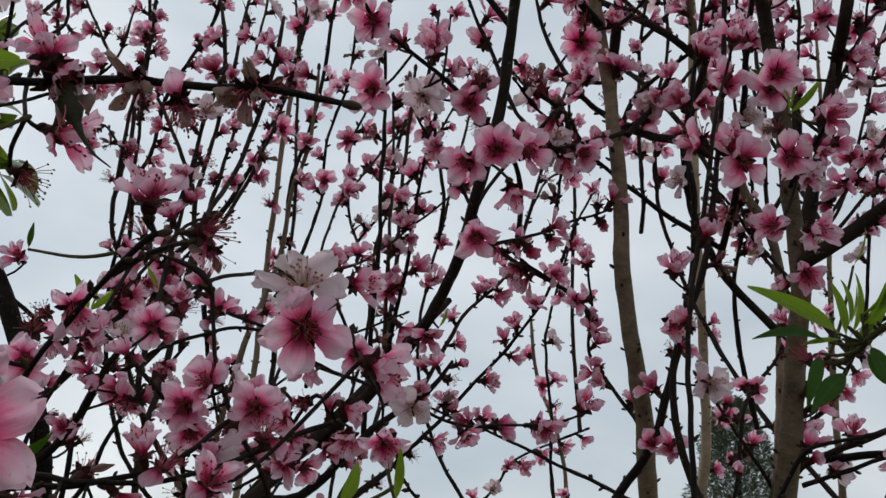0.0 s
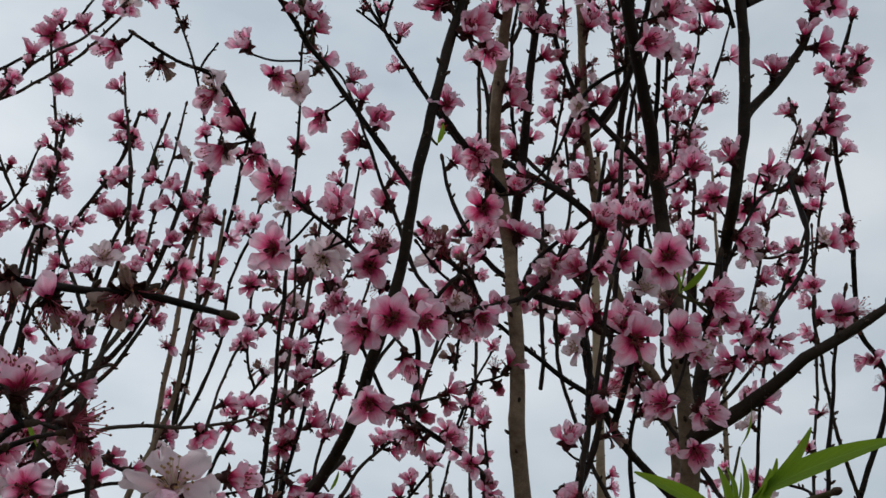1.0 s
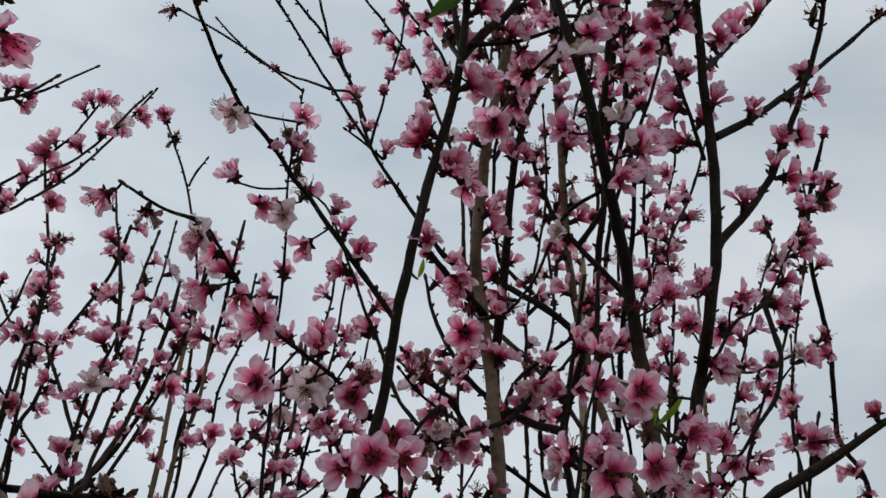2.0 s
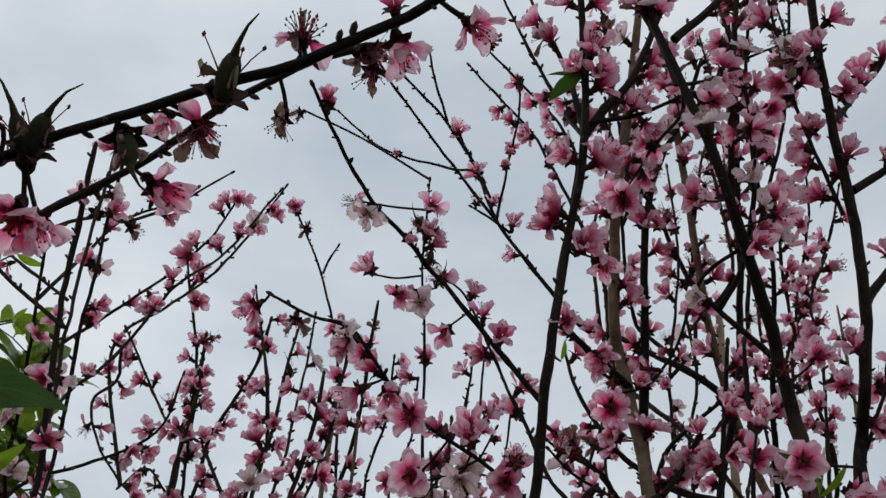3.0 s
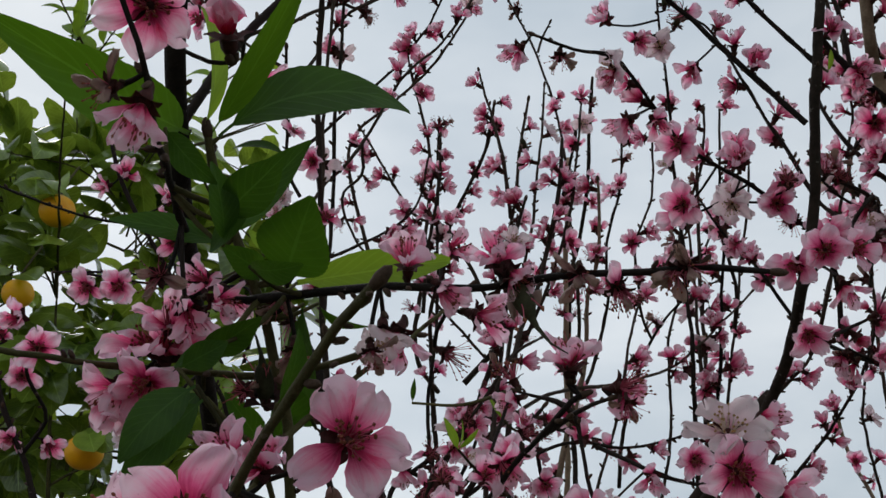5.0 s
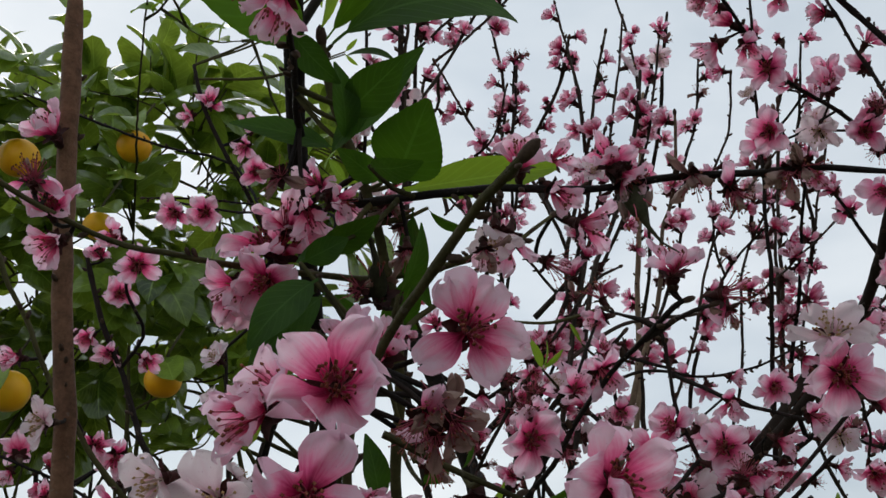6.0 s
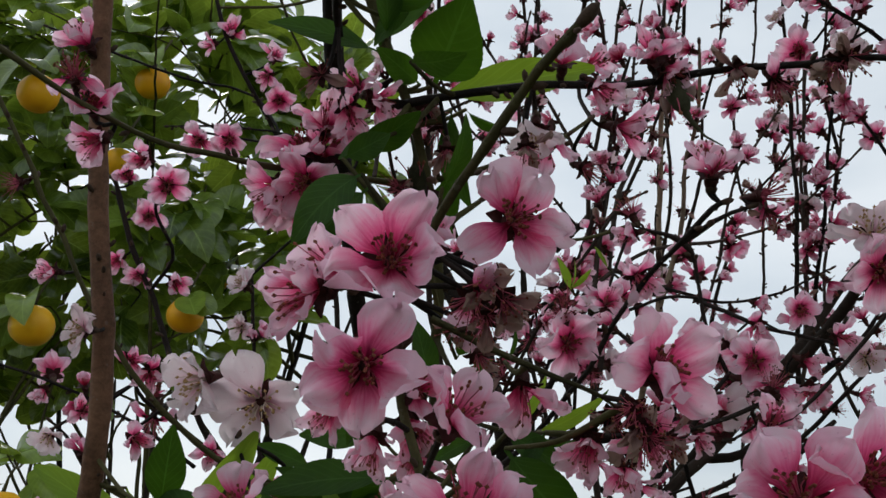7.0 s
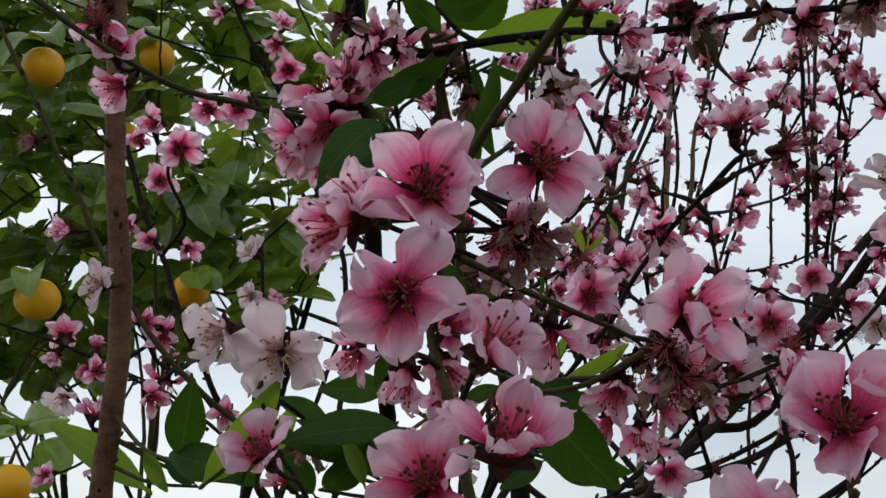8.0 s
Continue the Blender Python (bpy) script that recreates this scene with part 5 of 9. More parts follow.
stem(middle_tree, "twig", [(-0.134, 0.731, 1.442), (-0.091, 0.697, 1.503), (-0.094, 0.662, 1.562), (-0.111, 0.630, 1.598), (-0.126, 0.618, 1.635), (-0.131, 0.604, 1.679), (-0.165, 0.579, 1.691)], 2.7, 1.0, BARK_TWIG, ((0.614, 165, "w", 0.69), (0.676, 15, "p", 0.71), (0.688, 165, "o", 0.84), (0.798, 305, "c", 0.66), (0.838, 255, "c", 0.67), (0.974, 210, "c", 0.66), (0.986, 15, "w", 0.81)))
stem(middle_tree, "twig", [(-0.086, 0.911, 1.639), (-0.101, 0.902, 1.665), (-0.135, 0.896, 1.616), (-0.168, 0.880, 1.599)], 2.4, 1.1, BARK_TWIG, ((0.338, 85, "w", 0.87), (0.35, 340, "b", 0.69), (0.543, 152, "c", 0.87), (0.671, 60, "c", 0.67), (0.683, 160, "c", 0.82), (0.807, 345, "b", 0.87), (0.819, 40, "b", 0.8), (0.938, 285, "c", 0.77)))
stem(middle_tree, "twig", [(-0.165, 0.980, 1.584), (-0.131, 0.974, 1.582), (-0.105, 0.976, 1.596), (-0.058, 0.981, 1.649), (-0.008, 1.000, 1.690), (0.013, 1.012, 1.721)], 5.1, 2.2, BARK_TWIG, ((0.347, 215, "c", 0.85), (0.36, 30, "c", 0.7), (0.404, 190, "b", 0.68), (0.416, 15, "b", 0.67), (0.536, -4, "b", 0.87), (0.671, 25, "w", 0.67), (0.745, 260, "c", 0.64), (0.758, 230, "o", 0.62), (0.9, 325, "w", 0.73), (0.913, 180, "c", 0.76), (0.963, 25, "b", 0.86)))
stem(near_tree, "shoot", [(-0.230, 0.249, 1.794), (-0.207, 0.240, 1.794), (-0.162, 0.238, 1.811), (-0.130, 0.228, 1.815), (-0.096, 0.216, 1.817), (-0.071, 0.206, 1.818), (-0.047, 0.199, 1.820), (-0.014, 0.193, 1.832), (-0.004, 0.186, 1.832), (0.019, 0.177, 1.837)], 2.0, 1.9, BARK_TWIG, ())
stem(near_tree, "shoot", [(-0.249, 0.297, 1.740), (-0.235, 0.312, 1.785), (-0.209, 0.324, 1.824), (-0.209, 0.344, 1.846), (-0.177, 0.334, 1.860), (-0.140, 0.316, 1.867), (-0.098, 0.277, 1.862), (-0.071, 0.265, 1.868), (-0.052, 0.250, 1.865), (-0.034, 0.241, 1.862), (-0.024, 0.237, 1.859)], 2.2, 1.5, BARK_TWIG, ())
stem(near_tree, "stem", [(-0.229, 0.409, 0.550), (-0.285, 0.509, 1.034), (-0.328, 0.581, 1.468), (-0.307, 0.495, 1.589), (-0.286, 0.410, 1.659), (-0.270, 0.356, 1.700), (-0.258, 0.320, 1.723), (-0.246, 0.289, 1.746), (-0.236, 0.264, 1.770), (-0.228, 0.247, 1.799), (-0.226, 0.236, 1.820)], 7.5, 4.4, BARK_TWIG, ())
stem(near_tree, "shoot", [(-0.323, 0.576, 1.393), (-0.255, 0.449, 1.492), (-0.221, 0.359, 1.611), (-0.223, 0.349, 1.643), (-0.228, 0.338, 1.676), (-0.234, 0.324, 1.702), (-0.239, 0.313, 1.723), (-0.240, 0.304, 1.742)], 3.2, 2.1, BARK_GREEN, ())
stem(near_tree, "twig", [(-0.231, 0.332, 1.675), (-0.201, 0.319, 1.671), (-0.168, 0.316, 1.670), (-0.132, 0.316, 1.666), (-0.090, 0.315, 1.665), (-0.050, 0.313, 1.663), (-0.022, 0.313, 1.658)], 1.9, 1.2, BARK_TWIG, ())
stem(near_tree, "twig", [(-0.190, 0.258, 1.564), (-0.177, 0.264, 1.558), (-0.162, 0.271, 1.551), (-0.145, 0.279, 1.543), (-0.136, 0.294, 1.538)], 1.3, 0.7, BARK_GREEN, ())
stem(near_tree, "twig", [(-0.171, 0.366, 1.662), (-0.228, 0.366, 1.653), (-0.268, 0.339, 1.650), (-0.293, 0.309, 1.648), (-0.315, 0.280, 1.650), (-0.334, 0.249, 1.658), (-0.350, 0.230, 1.669), (-0.371, 0.209, 1.682)], 1.7, 1.0, BARK_GREEN, ())
stem(near_tree, "stem", [(-0.243, 0.405, 0.550), (-0.369, 0.445, 0.937), (-0.468, 0.475, 1.275), (-0.452, 0.454, 1.422), (-0.438, 0.436, 1.499), (-0.423, 0.416, 1.551), (-0.418, 0.406, 1.590), (-0.416, 0.393, 1.635), (-0.413, 0.378, 1.692), (-0.408, 0.363, 1.748), (-0.401, 0.345, 1.819)], 10.6, 5.0, BARK_RED, ((0.731, 150, "c", 0.76), (0.936, 105, "c", 0.88)))
stem(near_tree, "twig", [(-0.265, 0.341, 1.710), (-0.254, 0.321, 1.702), (-0.245, 0.300, 1.699), (-0.222, 0.241, 1.693), (-0.206, 0.200, 1.693), (-0.203, 0.184, 1.704), (-0.207, 0.173, 1.726), (-0.209, 0.164, 1.744), (-0.210, 0.158, 1.756)], 1.8, 0.8, BARK_TWIG, ())
stem(near_tree, "twig", [(-0.197, 0.247, 1.554), (-0.210, 0.290, 1.584), (-0.207, 0.325, 1.616), (-0.196, 0.335, 1.630), (-0.182, 0.346, 1.646), (-0.171, 0.366, 1.662), (-0.157, 0.387, 1.683)], 1.3, 1.0, BARK_GREEN, ())
stem(back_tree, "twig", [(-0.243, 0.950, 1.461), (-0.350, 0.897, 1.562), (-0.378, 0.842, 1.680), (-0.368, 0.798, 1.778), (-0.361, 0.763, 1.858), (-0.353, 0.727, 1.939), (-0.344, 0.694, 2.015), (-0.334, 0.671, 2.068), (-0.323, 0.647, 2.126)], 3.4, 2.4, BARK_OLD, ((0.453, 190, "c", 0.77), (0.463, 75, "b", 0.85), (0.502, 345, "b", 0.77), (0.606, 125, "c", 0.77), (0.617, 120, "w", 0.68), (0.678, 74, "o", 0.78), (0.746, 107, "o", 0.78), (0.932, 102, "c", 0.74)))
stem(back_tree, "twig", [(-0.362, 0.770, 1.883), (-0.366, 0.769, 1.915), (-0.351, 0.730, 2.007), (-0.340, 0.711, 2.053), (-0.327, 0.691, 2.103), (-0.317, 0.674, 2.145)], 2.0, 1.5, BARK_GREY, ((0.257, 260, "p", 0.85), (0.423, 135, "o", 0.73), (0.775, 260, "w", 0.88), (0.822, 185, "w", 0.78), (0.834, 325, "p", 0.65)))
stem(back_tree, "twig", [(-0.364, 0.778, 1.825), (-0.368, 0.795, 1.875), (-0.363, 0.789, 1.922), (-0.347, 0.749, 2.016), (-0.334, 0.726, 2.073), (-0.323, 0.707, 2.120), (-0.315, 0.691, 2.157)], 2.1, 1.5, BARK_GREY, ((0.55, 300, "c", 0.82), (0.587, 24, "c", 0.74), (0.671, 265, "p", 0.69), (0.682, 235, "c", 0.83), (0.812, 63, "c", 0.74), (0.971, 175, "c", 0.9)))
stem(back_tree, "twig", [(-0.344, 0.708, 1.983), (-0.371, 0.693, 2.001), (-0.397, 0.678, 2.022), (-0.422, 0.660, 2.047), (-0.450, 0.639, 2.076)], 2.0, 1.2, BARK_GREY, ((0.801, 165, "o", 0.84),))
stem(back_tree, "twig", [(-0.429, 0.712, 2.074), (-0.386, 0.730, 2.097), (-0.339, 0.740, 2.113), (-0.329, 0.744, 2.108), (-0.291, 0.746, 2.125), (-0.263, 0.743, 2.146)], 2.1, 1.3, BARK_GREY, ((0.52, 70, "b", 0.67), (0.638, 260, "x", 0.88), (0.77, 300, "c", 0.66), (0.781, 165, "c", 0.77)))
stem(back_tree, "twig", [(-0.478, 0.932, 1.879), (-0.480, 0.966, 1.967), (-0.445, 0.974, 2.040), (-0.406, 0.976, 2.079), (-0.350, 0.964, 2.160), (-0.294, 0.957, 2.204), (-0.234, 0.947, 2.283)], 2.6, 1.3, BARK_GREY, ((0.391, 90, "c", 0.65), (0.403, 220, "x", 0.61), (0.583, 57, "c", 0.74), (0.642, 85, "b", 0.68), (0.654, 150, "c", 0.85), (0.792, 133, "c", 0.74), (0.844, 96, "c", 0.78), (0.884, 30, "c", 0.65)))
stem(back_tree, "twig", [(-0.237, 1.289, 1.510), (-0.341, 1.184, 1.635), (-0.360, 1.112, 1.787), (-0.340, 1.078, 1.896), (-0.326, 1.036, 2.017), (-0.311, 0.993, 2.118)], 3.2, 1.6, BARK_GREY, ((0.586, 180, "c", 0.63), (0.596, 325, "o", 0.67), (0.805, 275, "p", 0.81), (0.815, 315, "c", 0.65), (0.838, 105, "c", 0.78), (0.892, 40, "c", 0.78), (0.91, 78, "o", 0.74), (0.91, 143, "c", 0.78), (0.982, 110, "w", 0.75), (0.992, 30, "x", 0.69)))
stem(back_tree, "twig", [(-0.333, 1.158, 1.728), (-0.301, 1.133, 1.753), (-0.278, 1.112, 1.783), (-0.257, 1.080, 1.864), (-0.230, 1.039, 1.941), (-0.205, 1.006, 2.026), (-0.184, 0.963, 2.128)], 3.1, 1.2, BARK_GREY, ((0.266, 25, "b", 0.81), (0.483, 115, "w", 0.72), (0.495, 130, "b", 0.69), (0.564, 60, "b", 0.85), (0.609, 98, "c", 0.74), (0.745, 110, "b", 0.7), (0.817, 180, "c", 0.75), (0.879, 355, "p", 0.84)))
stem(back_tree, "twig", [(-0.260, 1.085, 1.852), (-0.243, 1.081, 1.869), (-0.230, 1.076, 1.887), (-0.187, 1.049, 1.967), (-0.163, 1.020, 2.041), (-0.148, 0.989, 2.115)], 2.5, 1.3, BARK_GREY, ((0.298, 37, "c", 0.87), (0.365, 55, "x", 0.86), (0.473, 36, "o", 0.83), (0.608, 195, "w", 0.71), (0.62, 210, "b", 0.74), (0.66, 140, "c", 0.68), (0.828, 260, "c", 0.82), (1, 104, "c", 0.74)))
stem(back_tree, "twig", [(-0.289, 1.236, 1.573), (-0.206, 1.130, 1.652), (-0.143, 1.063, 1.766), (-0.115, 1.025, 1.863), (-0.087, 1.012, 1.905), (-0.034, 0.995, 1.969)], 2.3, 1.2, BARK_GREY, ((0.566, 15, "c", 0.65), (0.671, 340, "c", 0.85), (0.799, 70, "c", 0.81), (0.859, 250, "c", 0.82), (0.868, 355, "b", 0.84), (0.959, 110, "b", 0.87)))
stem(back_tree, "twig", [(-0.052, 1.038, 1.707), (-0.052, 1.006, 1.724), (-0.052, 0.982, 1.746), (-0.049, 0.941, 1.834), (-0.048, 0.919, 1.882), (-0.049, 0.891, 1.941)], 2.7, 1.1, BARK_GREY, ((0.355, 92, "c", 0.87), (0.412, 65, "b", 0.62), (0.457, 305, "c", 0.79), (0.469, 345, "p", 0.87), (0.597, 245, "p", 0.67), (0.749, 150, "c", 0.66), (0.954, 25, "w", 0.8), (0.966, 70, "b", 0.78)))
stem(middle_tree, "twig", [(0.092, 0.883, 1.769), (0.062, 0.904, 1.792), (0.037, 0.913, 1.819), (0.009, 0.904, 1.872), (-0.017, 0.894, 1.904), (-0.034, 0.886, 1.937)], 2.5, 1.1, BARK_TWIG, ((0.547, 315, "o", 0.75), (0.637, 124, "c", 0.78), (0.697, 160, "c", 0.78), (0.757, 124, "c", 0.74), (0.813, 320, "b", 0.65), (0.825, 5, "w", 0.79), (0.889, 60, "w", 0.64)))
stem(back_tree, "twig", [(-0.137, 1.435, 1.472), (-0.131, 1.353, 1.640), (-0.094, 1.283, 1.805), (-0.081, 1.233, 1.920), (-0.030, 1.204, 2.007), (0.013, 1.180, 2.083)], 2.8, 1.4, BARK_GREY, ((0.775, 20, "w", 0.89), (0.784, 330, "w", 0.69), (0.838, 140, "c", 0.85), (0.847, 290, "o", 0.61), (0.87, 73, "c", 0.74), (0.901, 160, "o", 0.79), (0.934, 5, "b", 0.76), (0.974, 300, "b", 0.88)))
stem(side_tree, "twig", [(-0.611, 0.988, 0.550), (-0.556, 0.961, 1.145), (-0.514, 0.935, 1.689), (-0.531, 0.878, 1.827), (-0.545, 0.833, 1.894), (-0.554, 0.811, 1.919), (-0.568, 0.798, 1.948), (-0.582, 0.783, 1.986), (-0.589, 0.769, 2.026)], 5.7, 2.2, BARK_TWIG, ())
stem(side_tree, "twig", [(-0.532, 0.950, 1.426), (-0.510, 0.768, 1.505), (-0.514, 0.639, 1.617), (-0.521, 0.630, 1.641), (-0.530, 0.615, 1.682), (-0.540, 0.605, 1.706), (-0.547, 0.593, 1.739), (-0.551, 0.585, 1.763)], 3.4, 2.1, BARK_TWIG, ())
stem(side_tree, "twig", [(-0.397, 0.514, 1.538), (-0.423, 0.473, 1.569), (-0.445, 0.445, 1.612), (-0.457, 0.434, 1.637), (-0.464, 0.426, 1.657), (-0.475, 0.415, 1.683), (-0.485, 0.403, 1.713), (-0.494, 0.393, 1.738), (-0.500, 0.386, 1.753)], 1.9, 1.3, BARK_GREEN, ())
stem(side_tree, "twig", [(-0.524, 0.860, 1.854), (-0.626, 0.931, 1.988), (-0.703, 0.900, 2.010), (-0.778, 0.868, 2.038), (-0.846, 0.838, 2.064)], 1.9, 1.3, BARK_TWIG, ())
stem(side_tree, "twig", [(-0.435, 0.742, 1.841), (-0.541, 0.826, 1.884), (-0.583, 0.811, 1.889), (-0.628, 0.794, 1.897)], 1.7, 1.1, BARK_TWIG, ())
stem(side_tree, "twig", [(-0.514, 0.650, 1.608), (-0.480, 0.551, 1.585), (-0.481, 0.522, 1.606), (-0.477, 0.498, 1.619), (-0.484, 0.492, 1.632)], 2.2, 1.1, BARK_TWIG, ((0.515, 265, "w", 0.82), (0.54, 100, "w", 0.7), (0.82, 85, "c", 0.71)))
stem(side_tree, "twig", [(-0.465, 0.586, 1.547), (-0.508, 0.586, 1.574), (-0.550, 0.579, 1.595), (-0.568, 0.571, 1.603), (-0.590, 0.561, 1.612), (-0.616, 0.550, 1.621), (-0.646, 0.539, 1.628)], 1.6, 1.0, BARK_TWIG, ((0.486, 225, "b", 0.86), (0.498, 50, "b", 0.8), (0.627, 325, "c", 0.85), (0.892, 225, "c", 0.66), (0.904, 165, "o", 0.75)))
stem(side_tree, "twig", [(-0.390, 0.639, 1.081), (-0.477, 0.691, 1.315), (-0.573, 0.647, 1.525), (-0.588, 0.634, 1.554), (-0.598, 0.624, 1.574), (-0.610, 0.617, 1.586)], 2.1, 1.3, BARK_TWIG, ((0.875, 150, "c", 0.87), (0.884, 265, "c", 0.64), (0.942, 50, "c", 0.79)))
stem(side_tree, "twig", [(-0.513, 0.809, 1.483), (-0.525, 0.813, 1.530), (-0.531, 0.810, 1.575), (-0.530, 0.794, 1.629), (-0.529, 0.782, 1.672), (-0.527, 0.765, 1.731)], 2.5, 1.5, BARK_TWIG, ((0.526, 10, "p", 0.85), (0.779, 15, "c", 0.65), (0.791, 95, "b", 0.72), (0.947, 125, "p", 0.87)))
stem(side_tree, "twig", [(-0.594, 0.950, 0.550), (-0.423, 0.691, 0.985), (-0.291, 0.485, 1.370), (-0.360, 0.505, 1.503), (-0.382, 0.511, 1.529), (-0.413, 0.518, 1.547), (-0.442, 0.525, 1.566)], 2.4, 1.1, BARK_TWIG, ((0.846, 50, "b", 0.79), (0.858, 25, "w", 0.84), (0.918, 120, "c", 0.73), (0.931, 320, "b", 0.84), (0.943, 310, "c", 0.72)))
stem(middle_tree, "twig", [(0.086, 0.854, 0.550), (-0.155, 0.859, 1.017), (-0.338, 0.866, 1.434), (-0.218, 0.895, 1.520), (-0.180, 0.904, 1.531), (-0.137, 0.914, 1.543), (-0.094, 0.922, 1.565), (-0.038, 0.959, 1.612)], 8.6, 3.0, BARK_OLD, ((0.833, 0, "p", 0.81), (0.896, 75, "w", 0.74), (0.942, 105, "c", 0.79), (0.954, 25, "c", 0.65)))
stem(middle_tree, "twig", [(-0.298, 0.876, 1.463), (-0.241, 0.832, 1.504), (-0.184, 0.819, 1.553), (-0.147, 0.818, 1.601), (-0.115, 0.823, 1.617), (-0.076, 0.831, 1.633)], 3.2, 1.8, BARK_TWIG, ((0.577, 100, "b", 0.63), (0.692, 270, "c", 0.76), (0.701, 175, "c", 0.71), (0.743, 250, "c", 0.86)))
stem(back_tree, "twig", [(-0.204, 1.398, 0.550), (-0.227, 1.128, 1.069), (-0.246, 0.914, 1.539), (-0.238, 0.926, 1.688), (-0.226, 0.946, 1.822), (-0.206, 0.984, 1.901), (-0.177, 0.967, 1.992), (-0.167, 0.952, 2.054)], 5.3, 2.3, BARK_GREY, ((0.749, 335, "p", 0.86), (0.813, 175, "c", 0.85), (0.863, 285, "w", 0.89), (0.931, 168, "c", 0.78), (0.939, 153, "c", 0.74), (0.946, 63, "c", 0.78), (0.969, 59, "c", 0.78), (0.969, 179, "c", 0.78), (0.977, 149, "c", 0.78)))
stem(back_tree, "twig", [(-0.203, 1.432, 0.550), (-0.222, 1.353, 1.055), (-0.237, 1.289, 1.510), (-0.229, 1.265, 1.658), (-0.214, 1.222, 1.825), (-0.199, 1.178, 1.991), (-0.183, 1.144, 2.125)], 6.9, 2.8, BARK_PALE, ((0.692, 20, "o", 0.74), (0.704, 130, "c", 0.69), (0.744, 179, "c", 0.87), (0.794, 225, "w", 0.72), (0.806, 335, "p", 0.77), (0.878, 140, "w", 0.76), (0.938, 135, "c", 0.83)))
stem(back_tree, "twig", [(-0.244, 0.905, 1.634), (-0.246, 0.885, 1.655), (-0.245, 0.873, 1.677), (-0.231, 0.864, 1.758), (-0.215, 0.861, 1.865)], 3.0, 1.6, BARK_GREY, ((0.396, 225, "w", 0.83), (0.542, 310, "c", 0.75), (0.554, 250, "w", 0.8), (0.634, 105, "x", 0.74), (0.715, 145, "c", 0.9), (0.802, 75, "c", 0.79)))
stem(back_tree, "twig", [(-0.242, 0.969, 1.401), (-0.131, 1.029, 1.525), (-0.062, 1.047, 1.658), (-0.048, 1.017, 1.777), (-0.041, 0.984, 1.895), (-0.033, 0.956, 2.003)], 3.4, 1.7, BARK_GREY, ((0.521, 10, "w", 0.88), (0.576, 330, "c", 0.81), (0.742, 200, "b", 0.84), (0.79, 40, "c", 0.77), (0.802, 100, "c", 0.86), (0.972, 125, "x", 0.62)))
stem(back_tree, "twig", [(0.041, 1.348, 1.601), (-0.008, 1.253, 1.679), (-0.027, 1.189, 1.770), (-0.007, 1.160, 1.894), (0.020, 1.132, 2.017), (0.030, 1.118, 2.079)], 2.6, 1.3, BARK_GREY, ((0.462, 240, "o", 0.63), (0.548, 83, "c", 0.83), (0.57, 19, "o", 0.87), (0.593, 173, "c", 0.87), (0.637, 70, "c", 0.67), (0.649, 265, "b", 0.71), (0.788, 15, "c", 0.88), (1, 166, "c", 0.96)))
stem(back_tree, "twig", [(-0.237, 0.867, 1.727), (-0.207, 0.886, 1.753), (-0.174, 0.901, 1.770), (-0.124, 0.916, 1.776), (-0.074, 0.928, 1.792), (-0.032, 0.932, 1.823), (0.015, 0.934, 1.869)], 2.1, 1.0, BARK_GREY, ((0.44, 50, "b", 0.65), (0.452, 0, "o", 0.81), (0.59, 10, "c", 0.62), (0.602, 160, "o", 0.7), (0.753, 15, "c", 0.66), (0.765, 115, "c", 0.67), (0.975, 120, "b", 0.87)))
stem(middle_tree, "twig", [(-0.284, 0.894, 1.665), (-0.226, 0.883, 1.700), (-0.170, 0.885, 1.717), (-0.127, 0.900, 1.713), (-0.078, 0.914, 1.721), (-0.029, 0.923, 1.744)], 2.0, 1.0, BARK_TWIG, ((0.532, 235, "b", 0.7), (0.652, 315, "c", 0.77), (0.709, 25, "c", 0.69), (0.955, 340, "c", 0.89)))
stem(middle_tree, "twig", [(0.328, 1.028, 1.658), (0.356, 1.014, 1.676), (0.375, 1.002, 1.699), (0.400, 0.980, 1.770), (0.402, 0.954, 1.852), (0.414, 0.930, 1.928)], 2.7, 1.3, BARK_TWIG, ((0.349, 340, "p", 0.76), (0.443, 340, "b", 0.69), (0.633, 210, "p", 0.78), (0.708, 160, "o", 0.76), (0.72, 180, "c", 0.77), (0.828, 150, "b", 0.84), (0.84, 5, "o", 0.72), (0.912, 72, "c", 0.87)))
stem(middle_tree, "twig", [(0.331, 1.112, 1.681), (0.311, 1.088, 1.758), (0.302, 1.063, 1.836), (0.317, 1.036, 1.920), (0.297, 1.013, 1.992), (0.288, 0.988, 2.070)], 2.9, 1.5, BARK_TWIG, ((0.433, 345, "b", 0.67), (0.442, 75, "c", 0.81), (0.464, 10, "c", 0.66), (0.473, 280, "w", 0.71), (0.69, 75, "c", 0.67), (0.736, 205, "w", 0.67), (0.745, 150, "w", 0.84), (0.901, -169, "o", 1.13), (1, 98, "c", 0.96)))
stem(middle_tree, "twig", [(0.388, 0.991, 1.735), (0.378, 1.014, 1.763), (0.363, 1.025, 1.792), (0.319, 1.035, 1.858), (0.294, 1.042, 1.903), (0.276, 1.036, 1.919)], 2.8, 1.5, BARK_TWIG, ((0.418, 180, "c", 0.74), (0.583, 215, "p", 0.77), (0.698, 5, "o", 0.86), (0.708, 80, "c", 0.63), (0.77, 15, "b", 0.65), (0.78, 270, "p", 0.64), (0.831, 50, "c", 0.9), (0.842, 270, "c", 0.7)))
